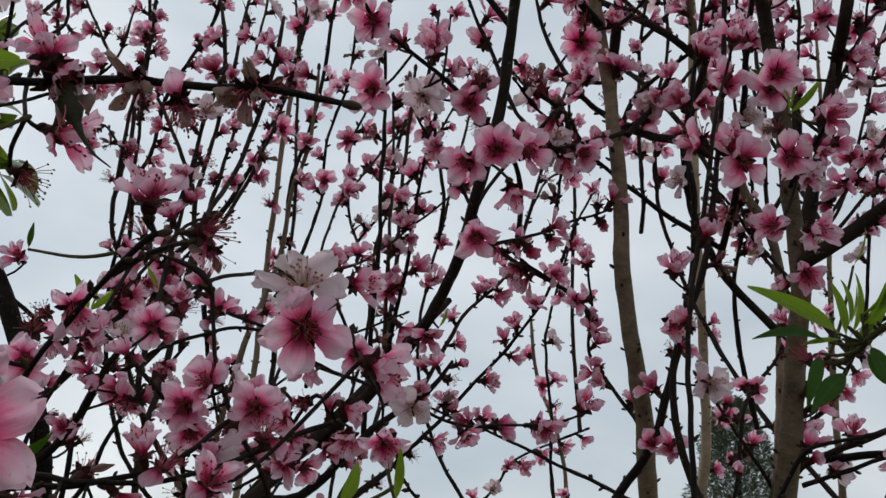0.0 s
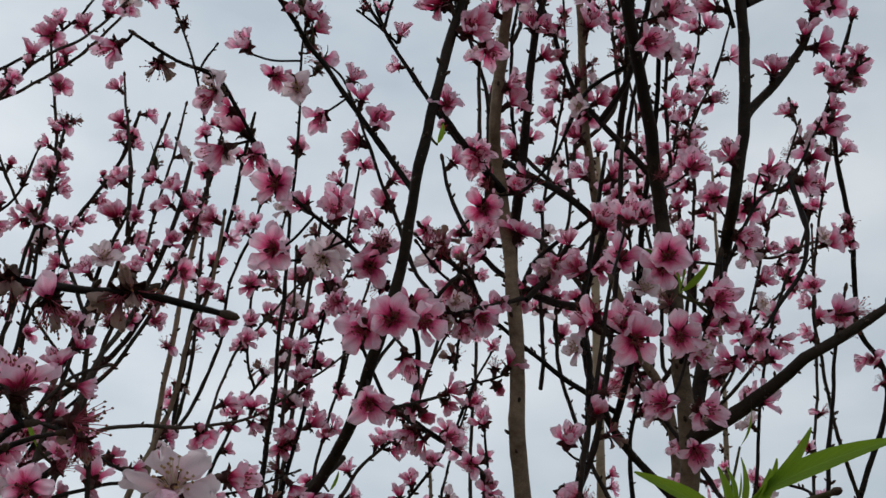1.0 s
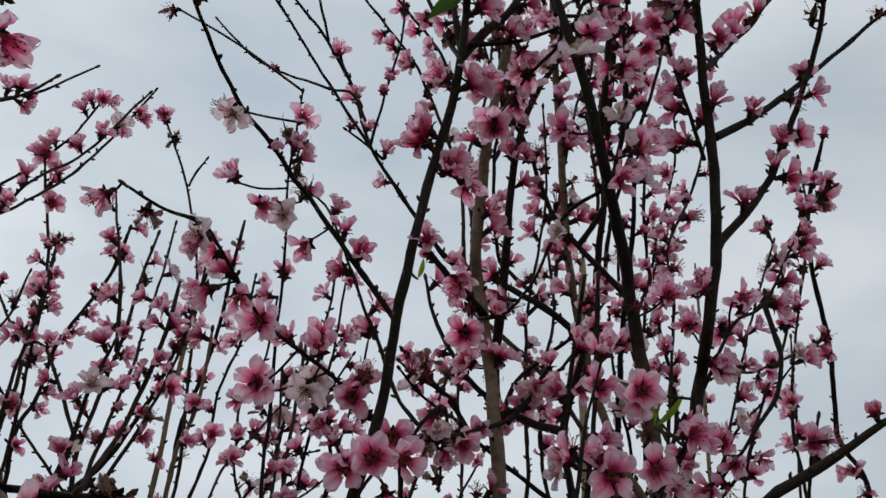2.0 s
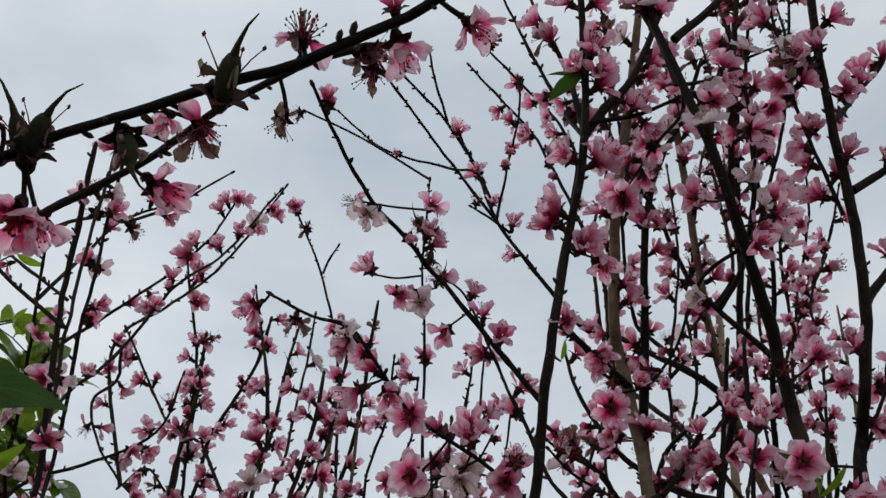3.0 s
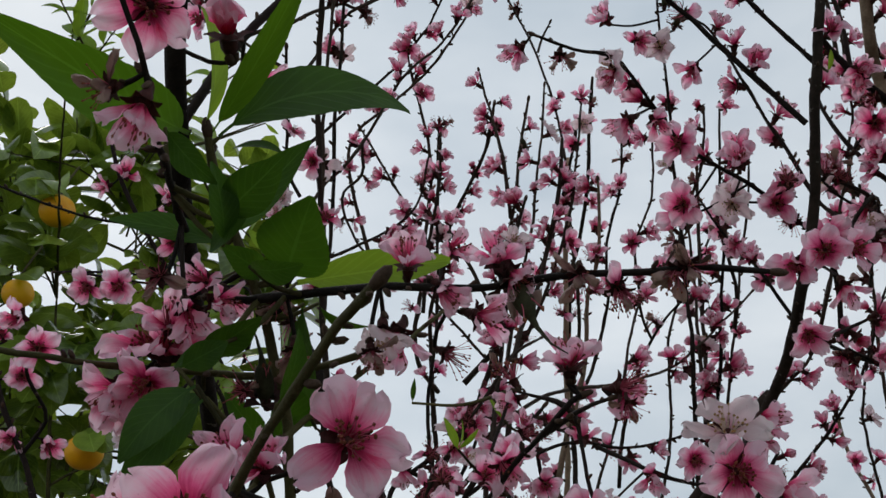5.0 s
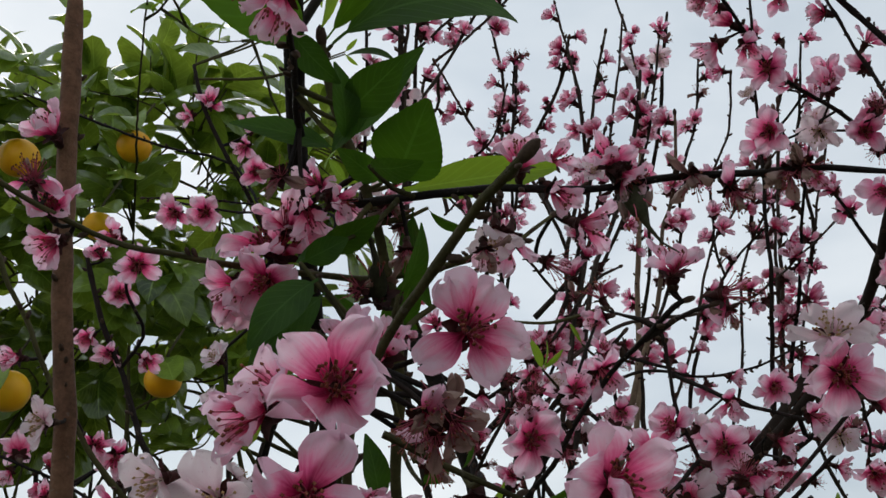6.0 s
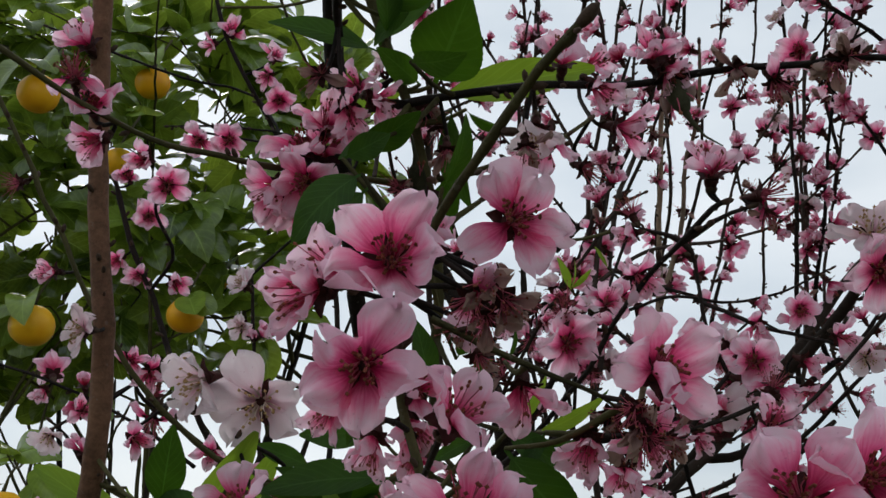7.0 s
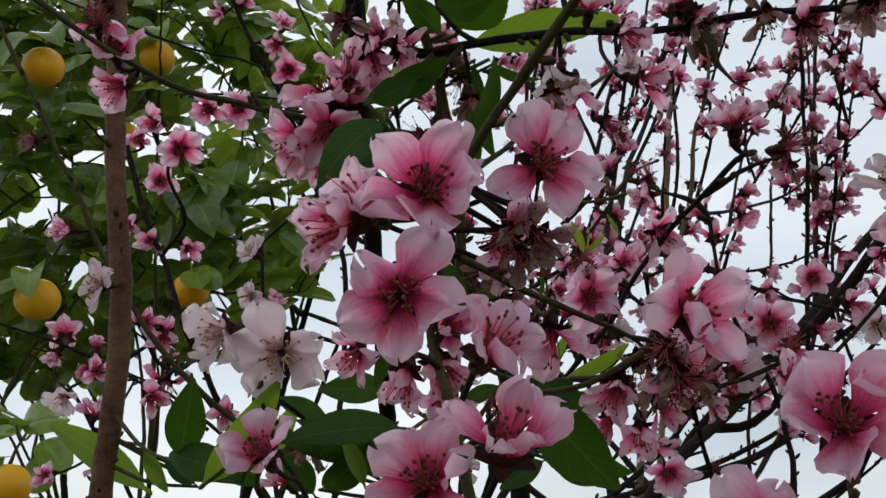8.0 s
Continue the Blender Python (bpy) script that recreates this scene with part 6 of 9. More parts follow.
stem(middle_tree, "twig", [(0.371, 0.770, 1.988), (0.368, 0.743, 1.910), (0.334, 0.744, 1.850), (0.306, 0.756, 1.812), (0.285, 0.759, 1.799)], 2.6, 1.3, BARK_TWIG, ((0.756, 110, "x", 0.65), (0.763, 105, "c", 0.75), (0.839, 140, "w", 0.69), (0.89, 60, "c", 0.86), (0.942, 275, "b", 0.79)))
stem(middle_tree, "twig", [(0.158, 0.882, 0.550), (0.408, 1.065, 1.157), (0.600, 1.208, 1.714), (0.501, 1.174, 1.822), (0.430, 1.150, 1.732), (0.377, 1.109, 1.693), (0.331, 1.112, 1.681)], 4.0, 1.5, BARK_TWIG, ((0.811, 340, "c", 0.73), (0.857, 300, "c", 0.82), (0.865, 265, "p", 0.79), (0.877, 30, "c", 0.86), (0.908, 173, "c", 0.87), (0.924, 109, "c", 0.87), (0.977, 270, "x", 0.76)))
stem(middle_tree, "twig", [(0.190, 0.943, 1.536), (0.230, 0.935, 1.562), (0.256, 0.929, 1.594), (0.268, 0.926, 1.672), (0.301, 0.943, 1.716), (0.318, 0.941, 1.758)], 2.4, 1.3, BARK_TWIG, ((0.384, 125, "b", 0.72), (0.426, 270, "b", 0.85), (0.561, 260, "w", 0.63), (0.66, 210, "o", 0.75), (0.672, 280, "o", 0.65), (0.862, 70, "c", 0.7), (0.949, 165, "c", 0.78)))
stem(middle_tree, "twig", [(0.320, 1.030, 1.610), (0.281, 1.012, 1.665), (0.242, 0.996, 1.714)], 2.1, 1.3, BARK_TWIG, ((0.289, 300, "x", 0.86), (0.301, 10, "c", 0.77), (0.58, 280, "x", 0.74), (0.592, 310, "o", 0.64), (0.649, 20, "b", 0.85), (0.856, 100, "c", 0.63), (0.913, 140, "b", 0.77)))
stem(back_tree, "twig", [(-0.230, 1.481, 1.422), (-0.070, 1.402, 1.508), (0.060, 1.339, 1.619), (0.086, 1.326, 1.661), (0.127, 1.319, 1.682), (0.181, 1.313, 1.704)], 2.8, 1.4, BARK_GREY, ((0.677, 200, "c", 0.71), (0.73, 85, "p", 0.65), (0.797, 84, "c", 0.74), (0.823, -5, "c", 0.74), (0.829, 5, "c", 0.83), (0.873, -13, "o", 0.74), (0.93, 325, "c", 0.74), (0.975, -13, "c", 0.74)))
stem(back_tree, "twig", [(-0.024, 1.201, 1.719), (0.024, 1.174, 1.806), (0.073, 1.158, 1.856), (0.108, 1.129, 1.949), (0.140, 1.124, 1.968)], 2.6, 1.3, BARK_GREY, ((0.08, 160, "c", 0.87), (0.2, 18, "c", 0.78), (0.28, 153, "c", 0.78), (0.4, 139, "c", 0.74), (0.44, -14, "c", 0.74), (0.44, 139, "o", 0.78), (0.48, 5, "c", 0.78), (0.545, 160, "c", 0.77), (0.68, 225, "c", 0.66), (0.962, 0, "c", 0.81)))
stem(back_tree, "twig", [(-0.162, 1.276, 1.737), (-0.156, 1.249, 1.761), (-0.148, 1.230, 1.787), (-0.111, 1.200, 1.883), (-0.060, 1.182, 1.942), (-0.020, 1.178, 1.956)], 2.7, 1.3, BARK_GREY, ((0.371, 305, "c", 0.64), (0.45, 125, "w", 0.72), (0.494, 119, "c", 0.87), (0.565, 105, "c", 0.72), (0.674, 240, "w", 0.7), (0.686, 170, "x", 0.81), (0.813, 140, "x", 0.89), (0.825, 0, "w", 0.69)))
stem(back_tree, "twig", [(0.453, 1.145, 1.577), (0.330, 1.161, 1.736), (0.251, 1.147, 1.899), (0.234, 1.108, 2.020), (0.244, 1.081, 2.106), (0.235, 1.058, 2.179)], 3.2, 1.9, BARK_GREY, ((0.634, 295, "c", 0.64), (0.646, 330, "c", 0.86), (0.696, 86, "o", 0.87), (0.715, 126, "c", 0.87), (0.734, 162, "c", 0.87), (0.791, 173, "c", 0.87), (0.897, 310, "b", 0.75), (0.953, 255, "p", 0.76), (0.965, 350, "c", 0.69)))
stem(back_tree, "twig", [(0.556, 1.094, 1.792), (0.505, 1.022, 1.843), (0.470, 0.962, 1.904), (0.454, 0.923, 1.973), (0.456, 0.884, 2.041), (0.457, 0.842, 2.114), (0.442, 0.810, 2.171)], 2.2, 1.1, BARK_GREY, ((0.431, 0, "c", 0.73), (0.505, 137, "c", 0.87), (0.589, 45, "c", 0.88), (0.601, 90, "p", 0.61), (0.688, 160, "c", 0.78), (0.765, 305, "x", 0.74), (0.808, 210, "c", 0.78), (0.889, 90, "c", 0.71), (0.932, 270, "c", 0.64)))
stem(back_tree, "twig", [(-0.125, 1.409, 0.550), (0.262, 1.231, 1.214), (0.571, 1.085, 1.828), (0.551, 1.037, 1.969), (0.532, 0.990, 2.054), (0.506, 0.948, 2.127), (0.497, 0.918, 2.180), (0.506, 0.881, 2.244)], 6.1, 2.4, BARK_OLD, ((0.786, 185, "w", 0.65), (0.798, 195, "c", 0.75), (0.806, 230, "c", 0.82), (0.881, 170, "c", 0.86), (0.929, 89, "c", 0.78), (0.941, 345, "c", 0.64), (0.942, -160, "c", 0.78), (0.974, 128, "c", 0.87), (1, 139, "b", 0.87)))
stem(back_tree, "twig", [(0.388, 1.115, 1.864), (0.413, 1.058, 1.885), (0.432, 1.013, 1.918), (0.446, 0.977, 1.980), (0.466, 0.941, 2.042), (0.450, 0.907, 2.102), (0.431, 0.884, 2.143)], 2.3, 1.2, BARK_GREY, ((0.29, 139, "c", 0.87), (0.403, 160, "c", 0.9), (0.415, 265, "w", 0.82), (0.503, 320, "o", 0.74), (0.575, 270, "c", 0.83), (0.682, 270, "b", 0.83), (0.694, 120, "c", 0.75), (0.845, 235, "w", 0.87), (0.952, 210, "c", 0.71), (0.964, 345, "b", 0.85)))
stem(back_tree, "twig", [(0.530, 0.986, 2.060), (0.467, 0.955, 2.017), (0.420, 0.948, 1.993), (0.384, 0.927, 1.991)], 2.4, 1.1, BARK_GREY, ((0.052, 105, "w", 0.84), (0.069, 270, "w", 0.68), (0.295, 310, "w", 0.65), (0.61, 150, "c", 0.66), (0.689, 210, "w", 0.8), (0.965, 155, "p", 0.76)))
stem(back_tree, "twig", [(0.372, 1.122, 1.840), (0.382, 1.033, 1.861), (0.391, 0.966, 1.902), (0.403, 0.915, 1.991), (0.411, 0.887, 2.039), (0.424, 0.852, 2.098)], 2.2, 1.1, BARK_GREY, ((0.488, 171, "o", 0.87), (0.537, 65, "p", 0.74), (0.59, 104, "c", 0.87), (0.659, 285, "x", 0.74), (0.671, 65, "c", 0.68), (0.727, 178, "c", 0.87), (0.761, 40, "c", 0.78), (0.831, 55, "c", 0.87), (0.949, 15, "p", 0.81)))
stem(back_tree, "twig", [(0.360, 1.045, 1.934), (0.352, 1.010, 1.953), (0.347, 0.982, 1.977), (0.343, 0.936, 2.059), (0.333, 0.907, 2.109), (0.348, 0.883, 2.150)], 2.3, 1.2, BARK_GREY, ((0.321, 325, "c", 0.87), (0.392, 5, "c", 0.65), (0.434, 180, "c", 0.8), (0.515, 54, "c", 0.96), (0.612, -165, "c", 1.04), (0.667, 170, "c", 0.79), (0.719, 105, "w", 0.81), (0.798, 185, "w", 0.77), (0.839, 180, "c", 0.79), (0.889, 160, "c", 0.75), (0.942, 45, "b", 0.88), (0.954, 45, "w", 0.88)))
stem(back_tree, "twig", [(0.224, 1.159, 1.907), (0.223, 1.139, 1.923), (0.221, 1.123, 1.941), (0.208, 1.066, 2.041), (0.210, 1.021, 2.119), (0.218, 0.976, 2.197), (0.206, 0.922, 2.291)], 2.6, 1.3, BARK_GREY, ((0.196, 335, "p", 0.85), (0.208, 215, "o", 0.66), (0.275, 10, "c", 0.75), (0.318, 105, "x", 0.78), (0.385, 345, "p", 0.63), (0.444, 145, "c", 0.7), (0.508, 10, "c", 0.82), (0.556, 280, "w", 0.8), (0.666, 178, "c", 0.96), (0.722, -170, "c", 0.87), (0.763, 255, "c", 0.77), (0.775, 195, "c", 0.62), (0.83, 305, "w", 0.9), (0.875, 195, "x", 0.9), (0.926, 320, "c", 0.67)))
stem(back_tree, "twig", [(0.172, 1.314, 1.700), (0.156, 1.247, 1.827), (0.149, 1.176, 1.953), (0.136, 1.116, 2.058), (0.146, 1.082, 2.116), (0.141, 1.033, 2.203), (0.157, 0.992, 2.272)], 2.7, 1.3, BARK_GREY, ((0.482, 10, "b", 0.7), (0.531, 240, "o", 0.63), (0.54, 165, "c", 0.61), (0.566, 80, "c", 0.7), (0.575, 270, "w", 0.8), (0.641, 220, "c", 0.87), (0.674, 335, "c", 0.77), (0.712, 210, "c", 0.7), (0.721, 10, "c", 0.62), (0.735, 35, "c", 0.83), (0.742, 128, "o", 0.87), (0.782, 105, "c", 0.86), (0.826, 70, "c", 0.88), (0.89, 320, "c", 0.68), (0.899, 25, "c", 0.85), (0.933, 195, "c", 0.8), (0.942, 155, "c", 0.76), (0.966, 260, "c", 0.77)))
stem(back_tree, "twig", [(0.346, 1.068, 1.905), (0.341, 1.067, 1.930), (0.327, 0.994, 2.058), (0.334, 0.945, 2.143), (0.348, 0.898, 2.223), (0.331, 0.860, 2.292)], 2.4, 1.2, BARK_GREY, ((0.198, 150, "p", 0.68), (0.285, 280, "b", 0.74), (0.363, 55, "x", 0.81), (0.375, 355, "w", 0.66), (0.421, 125, "w", 0.67), (0.462, 260, "c", 0.73), (0.515, 110, "c", 0.68), (0.558, 310, "c", 0.77), (0.607, 235, "b", 0.88), (0.619, 245, "w", 0.77), (0.685, 98, "c", 0.78), (0.761, 180, "o", 0.75), (0.828, 56, "c", 0.87), (0.828, 169, "c", 0.87), (0.918, 100, "b", 0.9), (0.93, 295, "b", 0.62), (0.975, 110, "c", 0.68)))
stem(back_tree, "twig", [(-0.007, 1.160, 1.894), (-0.003, 1.135, 1.909), (-0.002, 1.115, 1.928), (-0.012, 1.077, 1.995), (-0.004, 1.039, 2.060), (-0.000, 1.014, 2.104)], 2.5, 1.3, BARK_GREY, ((0.342, 15, "c", 0.9), (0.354, 330, "c", 0.73), (0.426, 115, "x", 0.85), (0.438, 250, "o", 0.61), (0.509, 205, "b", 0.78), (0.645, 340, "c", 0.69), (0.696, 37, "c", 0.96), (0.744, 0, "w", 0.77), (0.975, 80, "c", 0.74)))
stem(back_tree, "twig", [(-0.070, 1.187, 1.947), (-0.054, 1.146, 2.018), (-0.025, 1.111, 2.076), (-0.015, 1.078, 2.134)], 2.7, 1.3, BARK_GREY, ((0.138, 10, "o", 0.85), (0.195, 205, "o", 0.78), (0.207, 125, "p", 0.81), (0.32, 200, "c", 0.79), (0.332, 290, "c", 0.82), (0.444, 70, "c", 0.65), (0.533, 105, "w", 0.64), (0.882, -175, "c", 0.83), (0.978, 255, "b", 0.89)))
stem(back_tree, "twig", [(-0.215, 1.226, 1.811), (-0.180, 1.257, 1.888), (-0.157, 1.241, 1.959), (-0.147, 1.198, 2.032), (-0.123, 1.163, 2.093), (-0.113, 1.128, 2.154)], 2.8, 1.4, BARK_GREY, ((0.441, -180, "c", 0.87), (0.473, 109, "o", 0.87), (0.553, 165, "c", 0.72), (0.77, 155, "o", 0.78), (0.803, 115, "c", 0.78), (0.87, 305, "x", 0.84), (0.929, 345, "c", 0.83), (0.975, 35, "o", 0.72)))
stem(back_tree, "twig", [(0.083, 1.152, 1.878), (0.089, 1.111, 1.897), (0.096, 1.080, 1.922), (0.116, 1.036, 1.999), (0.138, 1.004, 2.052), (0.138, 0.980, 2.095)], 2.4, 1.2, BARK_GREY, ((0.329, 345, "w", 0.7), (0.457, 265, "c", 0.68), (0.469, 265, "c", 0.76), (0.596, 100, "x", 0.86), (0.608, 230, "c", 0.7), (0.723, 21, "c", 0.96), (0.769, 98, "c", 0.96), (0.883, 100, "c", 0.67), (0.895, 0, "c", 0.8)))
stem(back_tree, "twig", [(0.234, 1.003, 2.137), (0.263, 0.977, 2.158), (0.271, 0.956, 2.188), (0.253, 0.904, 2.281), (0.255, 0.863, 2.352), (0.239, 0.832, 2.406)], 2.5, 1.3, BARK_GREY, ((0.296, 25, "c", 0.69), (0.378, 75, "c", 0.78), (0.441, 335, "c", 0.76), (0.527, 230, "w", 0.78), (0.54, 305, "w", 0.64), (0.577, 270, "x", 0.71), (0.65, 30, "p", 0.64), (0.662, 290, "p", 0.63), (0.719, 275, "w", 0.71), (0.731, 315, "w", 0.85), (0.805, 185, "p", 0.65), (0.865, 310, "w", 0.8), (0.959, 195, "o", 0.84)))
stem(back_tree, "twig", [(0.156, 0.961, 2.238), (0.162, 0.950, 2.249), (0.163, 0.941, 2.262), (0.152, 0.893, 2.345), (0.141, 0.856, 2.411), (0.132, 0.828, 2.461)], 2.6, 1.3, BARK_GREY, ((0.192, 210, "c", 0.82), (0.206, 5, "c", 0.88), (0.28, 130, "x", 0.87), (0.329, 20, "x", 0.88), (0.421, 5, "x", 0.78), (0.488, 290, "x", 0.87), (0.501, 120, "x", 0.87), (0.56, 180, "x", 0.77), (0.643, 130, "c", 0.75), (0.776, 280, "w", 0.88), (0.83, 85, "x", 0.73), (0.844, 245, "c", 0.62), (0.943, 190, "w", 0.75)))
stem(back_tree, "twig", [(0.261, 0.932, 2.233), (0.286, 0.919, 2.253), (0.304, 0.904, 2.277), (0.319, 0.869, 2.337), (0.335, 0.840, 2.387), (0.319, 0.809, 2.441)], 2.5, 1.3, BARK_GREY, ((0.285, 235, "c", 0.68), (0.364, 325, "o", 0.79), (0.376, 225, "x", 0.64), (0.433, 135, "p", 0.68), (0.445, 265, "c", 0.77), (0.515, 15, "c", 0.77), (0.527, 20, "c", 0.84), (0.611, 0, "c", 0.69), (0.666, 190, "c", 0.75), (0.678, 250, "p", 0.66), (0.74, 185, "w", 0.87), (0.782, 255, "x", 0.9), (0.794, 355, "w", 0.64), (0.828, 260, "b", 0.68), (0.95, 320, "w", 0.7)))
stem(back_tree, "twig", [(-0.352, 1.142, 1.724), (-0.438, 0.997, 1.788), (-0.449, 0.896, 1.899), (-0.433, 0.847, 1.982), (-0.421, 0.809, 2.046), (-0.410, 0.776, 2.101)], 2.7, 1.6, BARK_OLD, ((0.581, 265, "x", 0.72), (0.621, 65, "p", 0.86), (0.697, 160, "c", 0.63), (0.707, 140, "p", 0.67), (0.732, 100, "p", 0.73), (0.742, 235, "b", 0.81), (0.842, 35, "o", 0.72)))
stem(back_tree, "twig", [(-0.354, 1.074, 1.916), (-0.338, 1.038, 1.982), (-0.315, 1.006, 2.043), (-0.306, 0.979, 2.092)], 2.5, 1.3, BARK_GREY, ((0.151, 345, "c", 0.73), (0.163, 30, "w", 0.71), (0.529, 220, "c", 0.88), (0.592, 230, "b", 0.79), (0.767, 225, "x", 0.62), (0.845, 40, "c", 0.63)))
stem(back_tree, "twig", [(-0.449, 0.896, 1.899), (-0.442, 0.913, 1.919), (-0.383, 0.918, 1.942), (-0.322, 0.917, 1.975), (-0.299, 0.900, 2.028)], 2.2, 1.1, BARK_GREY, ((0.127, 45, "o", 0.74), (0.209, 125, "b", 0.63), (0.499, -18, "c", 0.74), (0.562, 34, "c", 0.74), (0.624, -10, "c", 0.78), (0.687, 90, "c", 0.78), (0.834, 110, "w", 0.72)))
stem(back_tree, "twig", [(-0.362, 0.745, 2.028), (-0.410, 0.722, 2.059), (-0.439, 0.707, 2.081), (-0.467, 0.684, 2.116)], 1.5, 1.0, BARK_GREY, ((0.373, 215, "c", 0.66), (0.673, 30, "b", 0.71), (0.847, 140, "b", 0.79), (0.859, 40, "o", 0.7)))
stem(back_tree, "twig", [(-0.397, 0.974, 2.093), (-0.403, 0.993, 2.083), (-0.408, 1.006, 2.068), (-0.435, 1.015, 2.046), (-0.425, 1.042, 2.001), (-0.384, 1.074, 1.951)], 1.9, 1.3, BARK_GREY, ((0.184, -164, "c", 0.74), (0.492, 295, "w", 0.74), (0.508, 135, "c", 0.73), (0.868, 195, "c", 0.64), (0.935, 65, "c", 0.62), (0.95, 270, "b", 0.65)))
stem(middle_tree, "twig", [(0.204, 0.984, 1.431), (0.073, 0.783, 1.492), (-0.013, 0.585, 1.569), (-0.021, 0.527, 1.598), (-0.030, 0.453, 1.612), (-0.036, 0.430, 1.623)], 1.5, 0.7, BARK_TWIG, ((0.797, 144, "c", 0.87), (0.939, 150, "c", 0.87)))
stem(near_tree, "shoot", [(-0.296, 0.530, 1.140), (-0.224, 0.375, 1.274), (-0.183, 0.265, 1.430), (-0.183, 0.254, 1.470), (-0.186, 0.252, 1.494), (-0.190, 0.250, 1.512), (-0.198, 0.253, 1.534), (-0.197, 0.247, 1.554), (-0.190, 0.238, 1.573), (-0.172, 0.218, 1.588), (-0.155, 0.201, 1.599), (-0.142, 0.190, 1.608), (-0.137, 0.184, 1.611), (-0.129, 0.175, 1.613), (-0.123, 0.172, 1.617)], 3.0, 1.3, BARK_GREEN, ())
stem(middle_tree, "twig", [(-0.308, 0.862, 1.336), (-0.298, 0.622, 1.404), (-0.236, 0.467, 1.507), (-0.205, 0.455, 1.545), (-0.177, 0.445, 1.573), (-0.159, 0.434, 1.594), (-0.138, 0.423, 1.616), (-0.121, 0.404, 1.626), (-0.106, 0.395, 1.638), (-0.100, 0.396, 1.641)], 2.5, 1.2, BARK_TWIG, ())
stem(near_tree, "shoot", [(-0.033, 0.569, 0.864), (-0.047, 0.377, 1.148), (-0.077, 0.218, 1.448), (-0.079, 0.210, 1.472), (-0.082, 0.199, 1.489), (-0.079, 0.226, 1.492)], 1.3, 0.7, BARK_GREEN, ())
stem(middle_tree, "twig", [(-0.121, 0.404, 1.626), (-0.104, 0.397, 1.632), (-0.089, 0.400, 1.639)], 1.5, 1.0, BARK_TWIG, ())
stem(near_tree, "twig", [(-0.208, 0.334, 1.325), (-0.246, 0.350, 1.393), (-0.273, 0.349, 1.460), (-0.279, 0.337, 1.492), (-0.294, 0.342, 1.514), (-0.308, 0.352, 1.539), (-0.315, 0.356, 1.555), (-0.319, 0.358, 1.565)], 1.3, 0.8, BARK_TWIG, ())
stem(near_tree, "twig", [(-0.186, 0.274, 1.416), (-0.199, 0.300, 1.444), (-0.213, 0.321, 1.472), (-0.224, 0.333, 1.494), (-0.225, 0.330, 1.501)], 1.0, 0.6, BARK_TWIG, ())
stem(side_tree, "twig", [(-0.527, 0.765, 1.731), (-0.436, 0.744, 1.792), (-0.415, 0.738, 1.835), (-0.474, 0.749, 1.852), (-0.531, 0.750, 1.868), (-0.570, 0.739, 1.870), (-0.611, 0.739, 1.874)], 1.4, 1.0, BARK_TWIG, ())
stem(side_tree, "twig", [(-0.530, 0.615, 1.682), (-0.514, 0.608, 1.696), (-0.503, 0.595, 1.706), (-0.499, 0.564, 1.727), (-0.479, 0.544, 1.733)], 1.6, 1.1, BARK_TWIG, ())
stem(middle_tree, "twig", [(0.254, 0.728, 1.800), (0.252, 0.695, 1.804), (0.257, 0.670, 1.815), (0.257, 0.646, 1.824), (0.258, 0.638, 1.849)], 2.0, 1.1, BARK_TWIG, ((0.169, 135, "p", 0.75), (0.181, 195, "c", 0.74), (0.418, 25, "w", 0.68), (0.43, 140, "c", 0.64)))
stem(middle_tree, "twig", [(0.371, 0.797, 1.650), (0.375, 0.773, 1.720), (0.375, 0.746, 1.785), (0.371, 0.725, 1.822), (0.373, 0.714, 1.840), (0.375, 0.703, 1.859)], 2.1, 1.3, BARK_TWIG, ((0.824, 340, "w", 0.84), (0.914, 20, "w", 0.84)))
stem(middle_tree, "twig", [(0.085, 0.640, 2.123), (0.074, 0.662, 2.163), (0.049, 0.667, 2.229), (0.024, 0.653, 2.288), (0.017, 0.644, 2.322)], 2.3, 1.0, BARK_TWIG, ((0.114, 50, "c", 0.75), (0.126, 30, "c", 0.84), (0.184, 335, "x", 0.82), (0.326, 270, "c", 0.83)))
stem(middle_tree, "twig", [(0.086, 0.637, 2.129), (0.078, 0.642, 2.178), (0.067, 0.640, 2.218), (0.056, 0.643, 2.250), (0.042, 0.639, 2.295)], 2.8, 1.3, BARK_TWIG, ((0.186, 220, "c", 0.66), (0.308, 300, "c", 0.68), (0.5, 146, "c", 0.96), (0.563, 155, "x", 0.82), (0.667, 170, "c", 0.87)))
stem(middle_tree, "limb", [(0.087, 0.632, 2.117), (0.104, 0.638, 2.148), (0.128, 0.643, 2.181), (0.143, 0.645, 2.217), (0.157, 0.638, 2.250), (0.173, 0.630, 2.303)], 4.1, 2.5, BARK_OLD, ((0.242, 10, "c", 0.72), (0.376, 35, "b", 0.9), (0.388, 305, "b", 0.68), (0.438, 20, "c", 0.96), (0.5, 23, "c", 1.04), (0.563, 325, "w", 0.72), (0.837, 295, "c", 0.8), (0.849, 280, "c", 0.67), (0.929, 130, "o", 0.78)))
stem(middle_tree, "twig", [(0.091, 0.627, 2.125), (0.130, 0.626, 2.131), (0.160, 0.613, 2.137), (0.170, 0.603, 2.135)], 2.3, 1.3, BARK_TWIG, ((0.338, 80, "c", 0.75), (0.35, 140, "c", 0.74), (0.429, -42, "c", 0.87), (0.736, 215, "p", 0.66), (1, -136, "p", 0.96)))
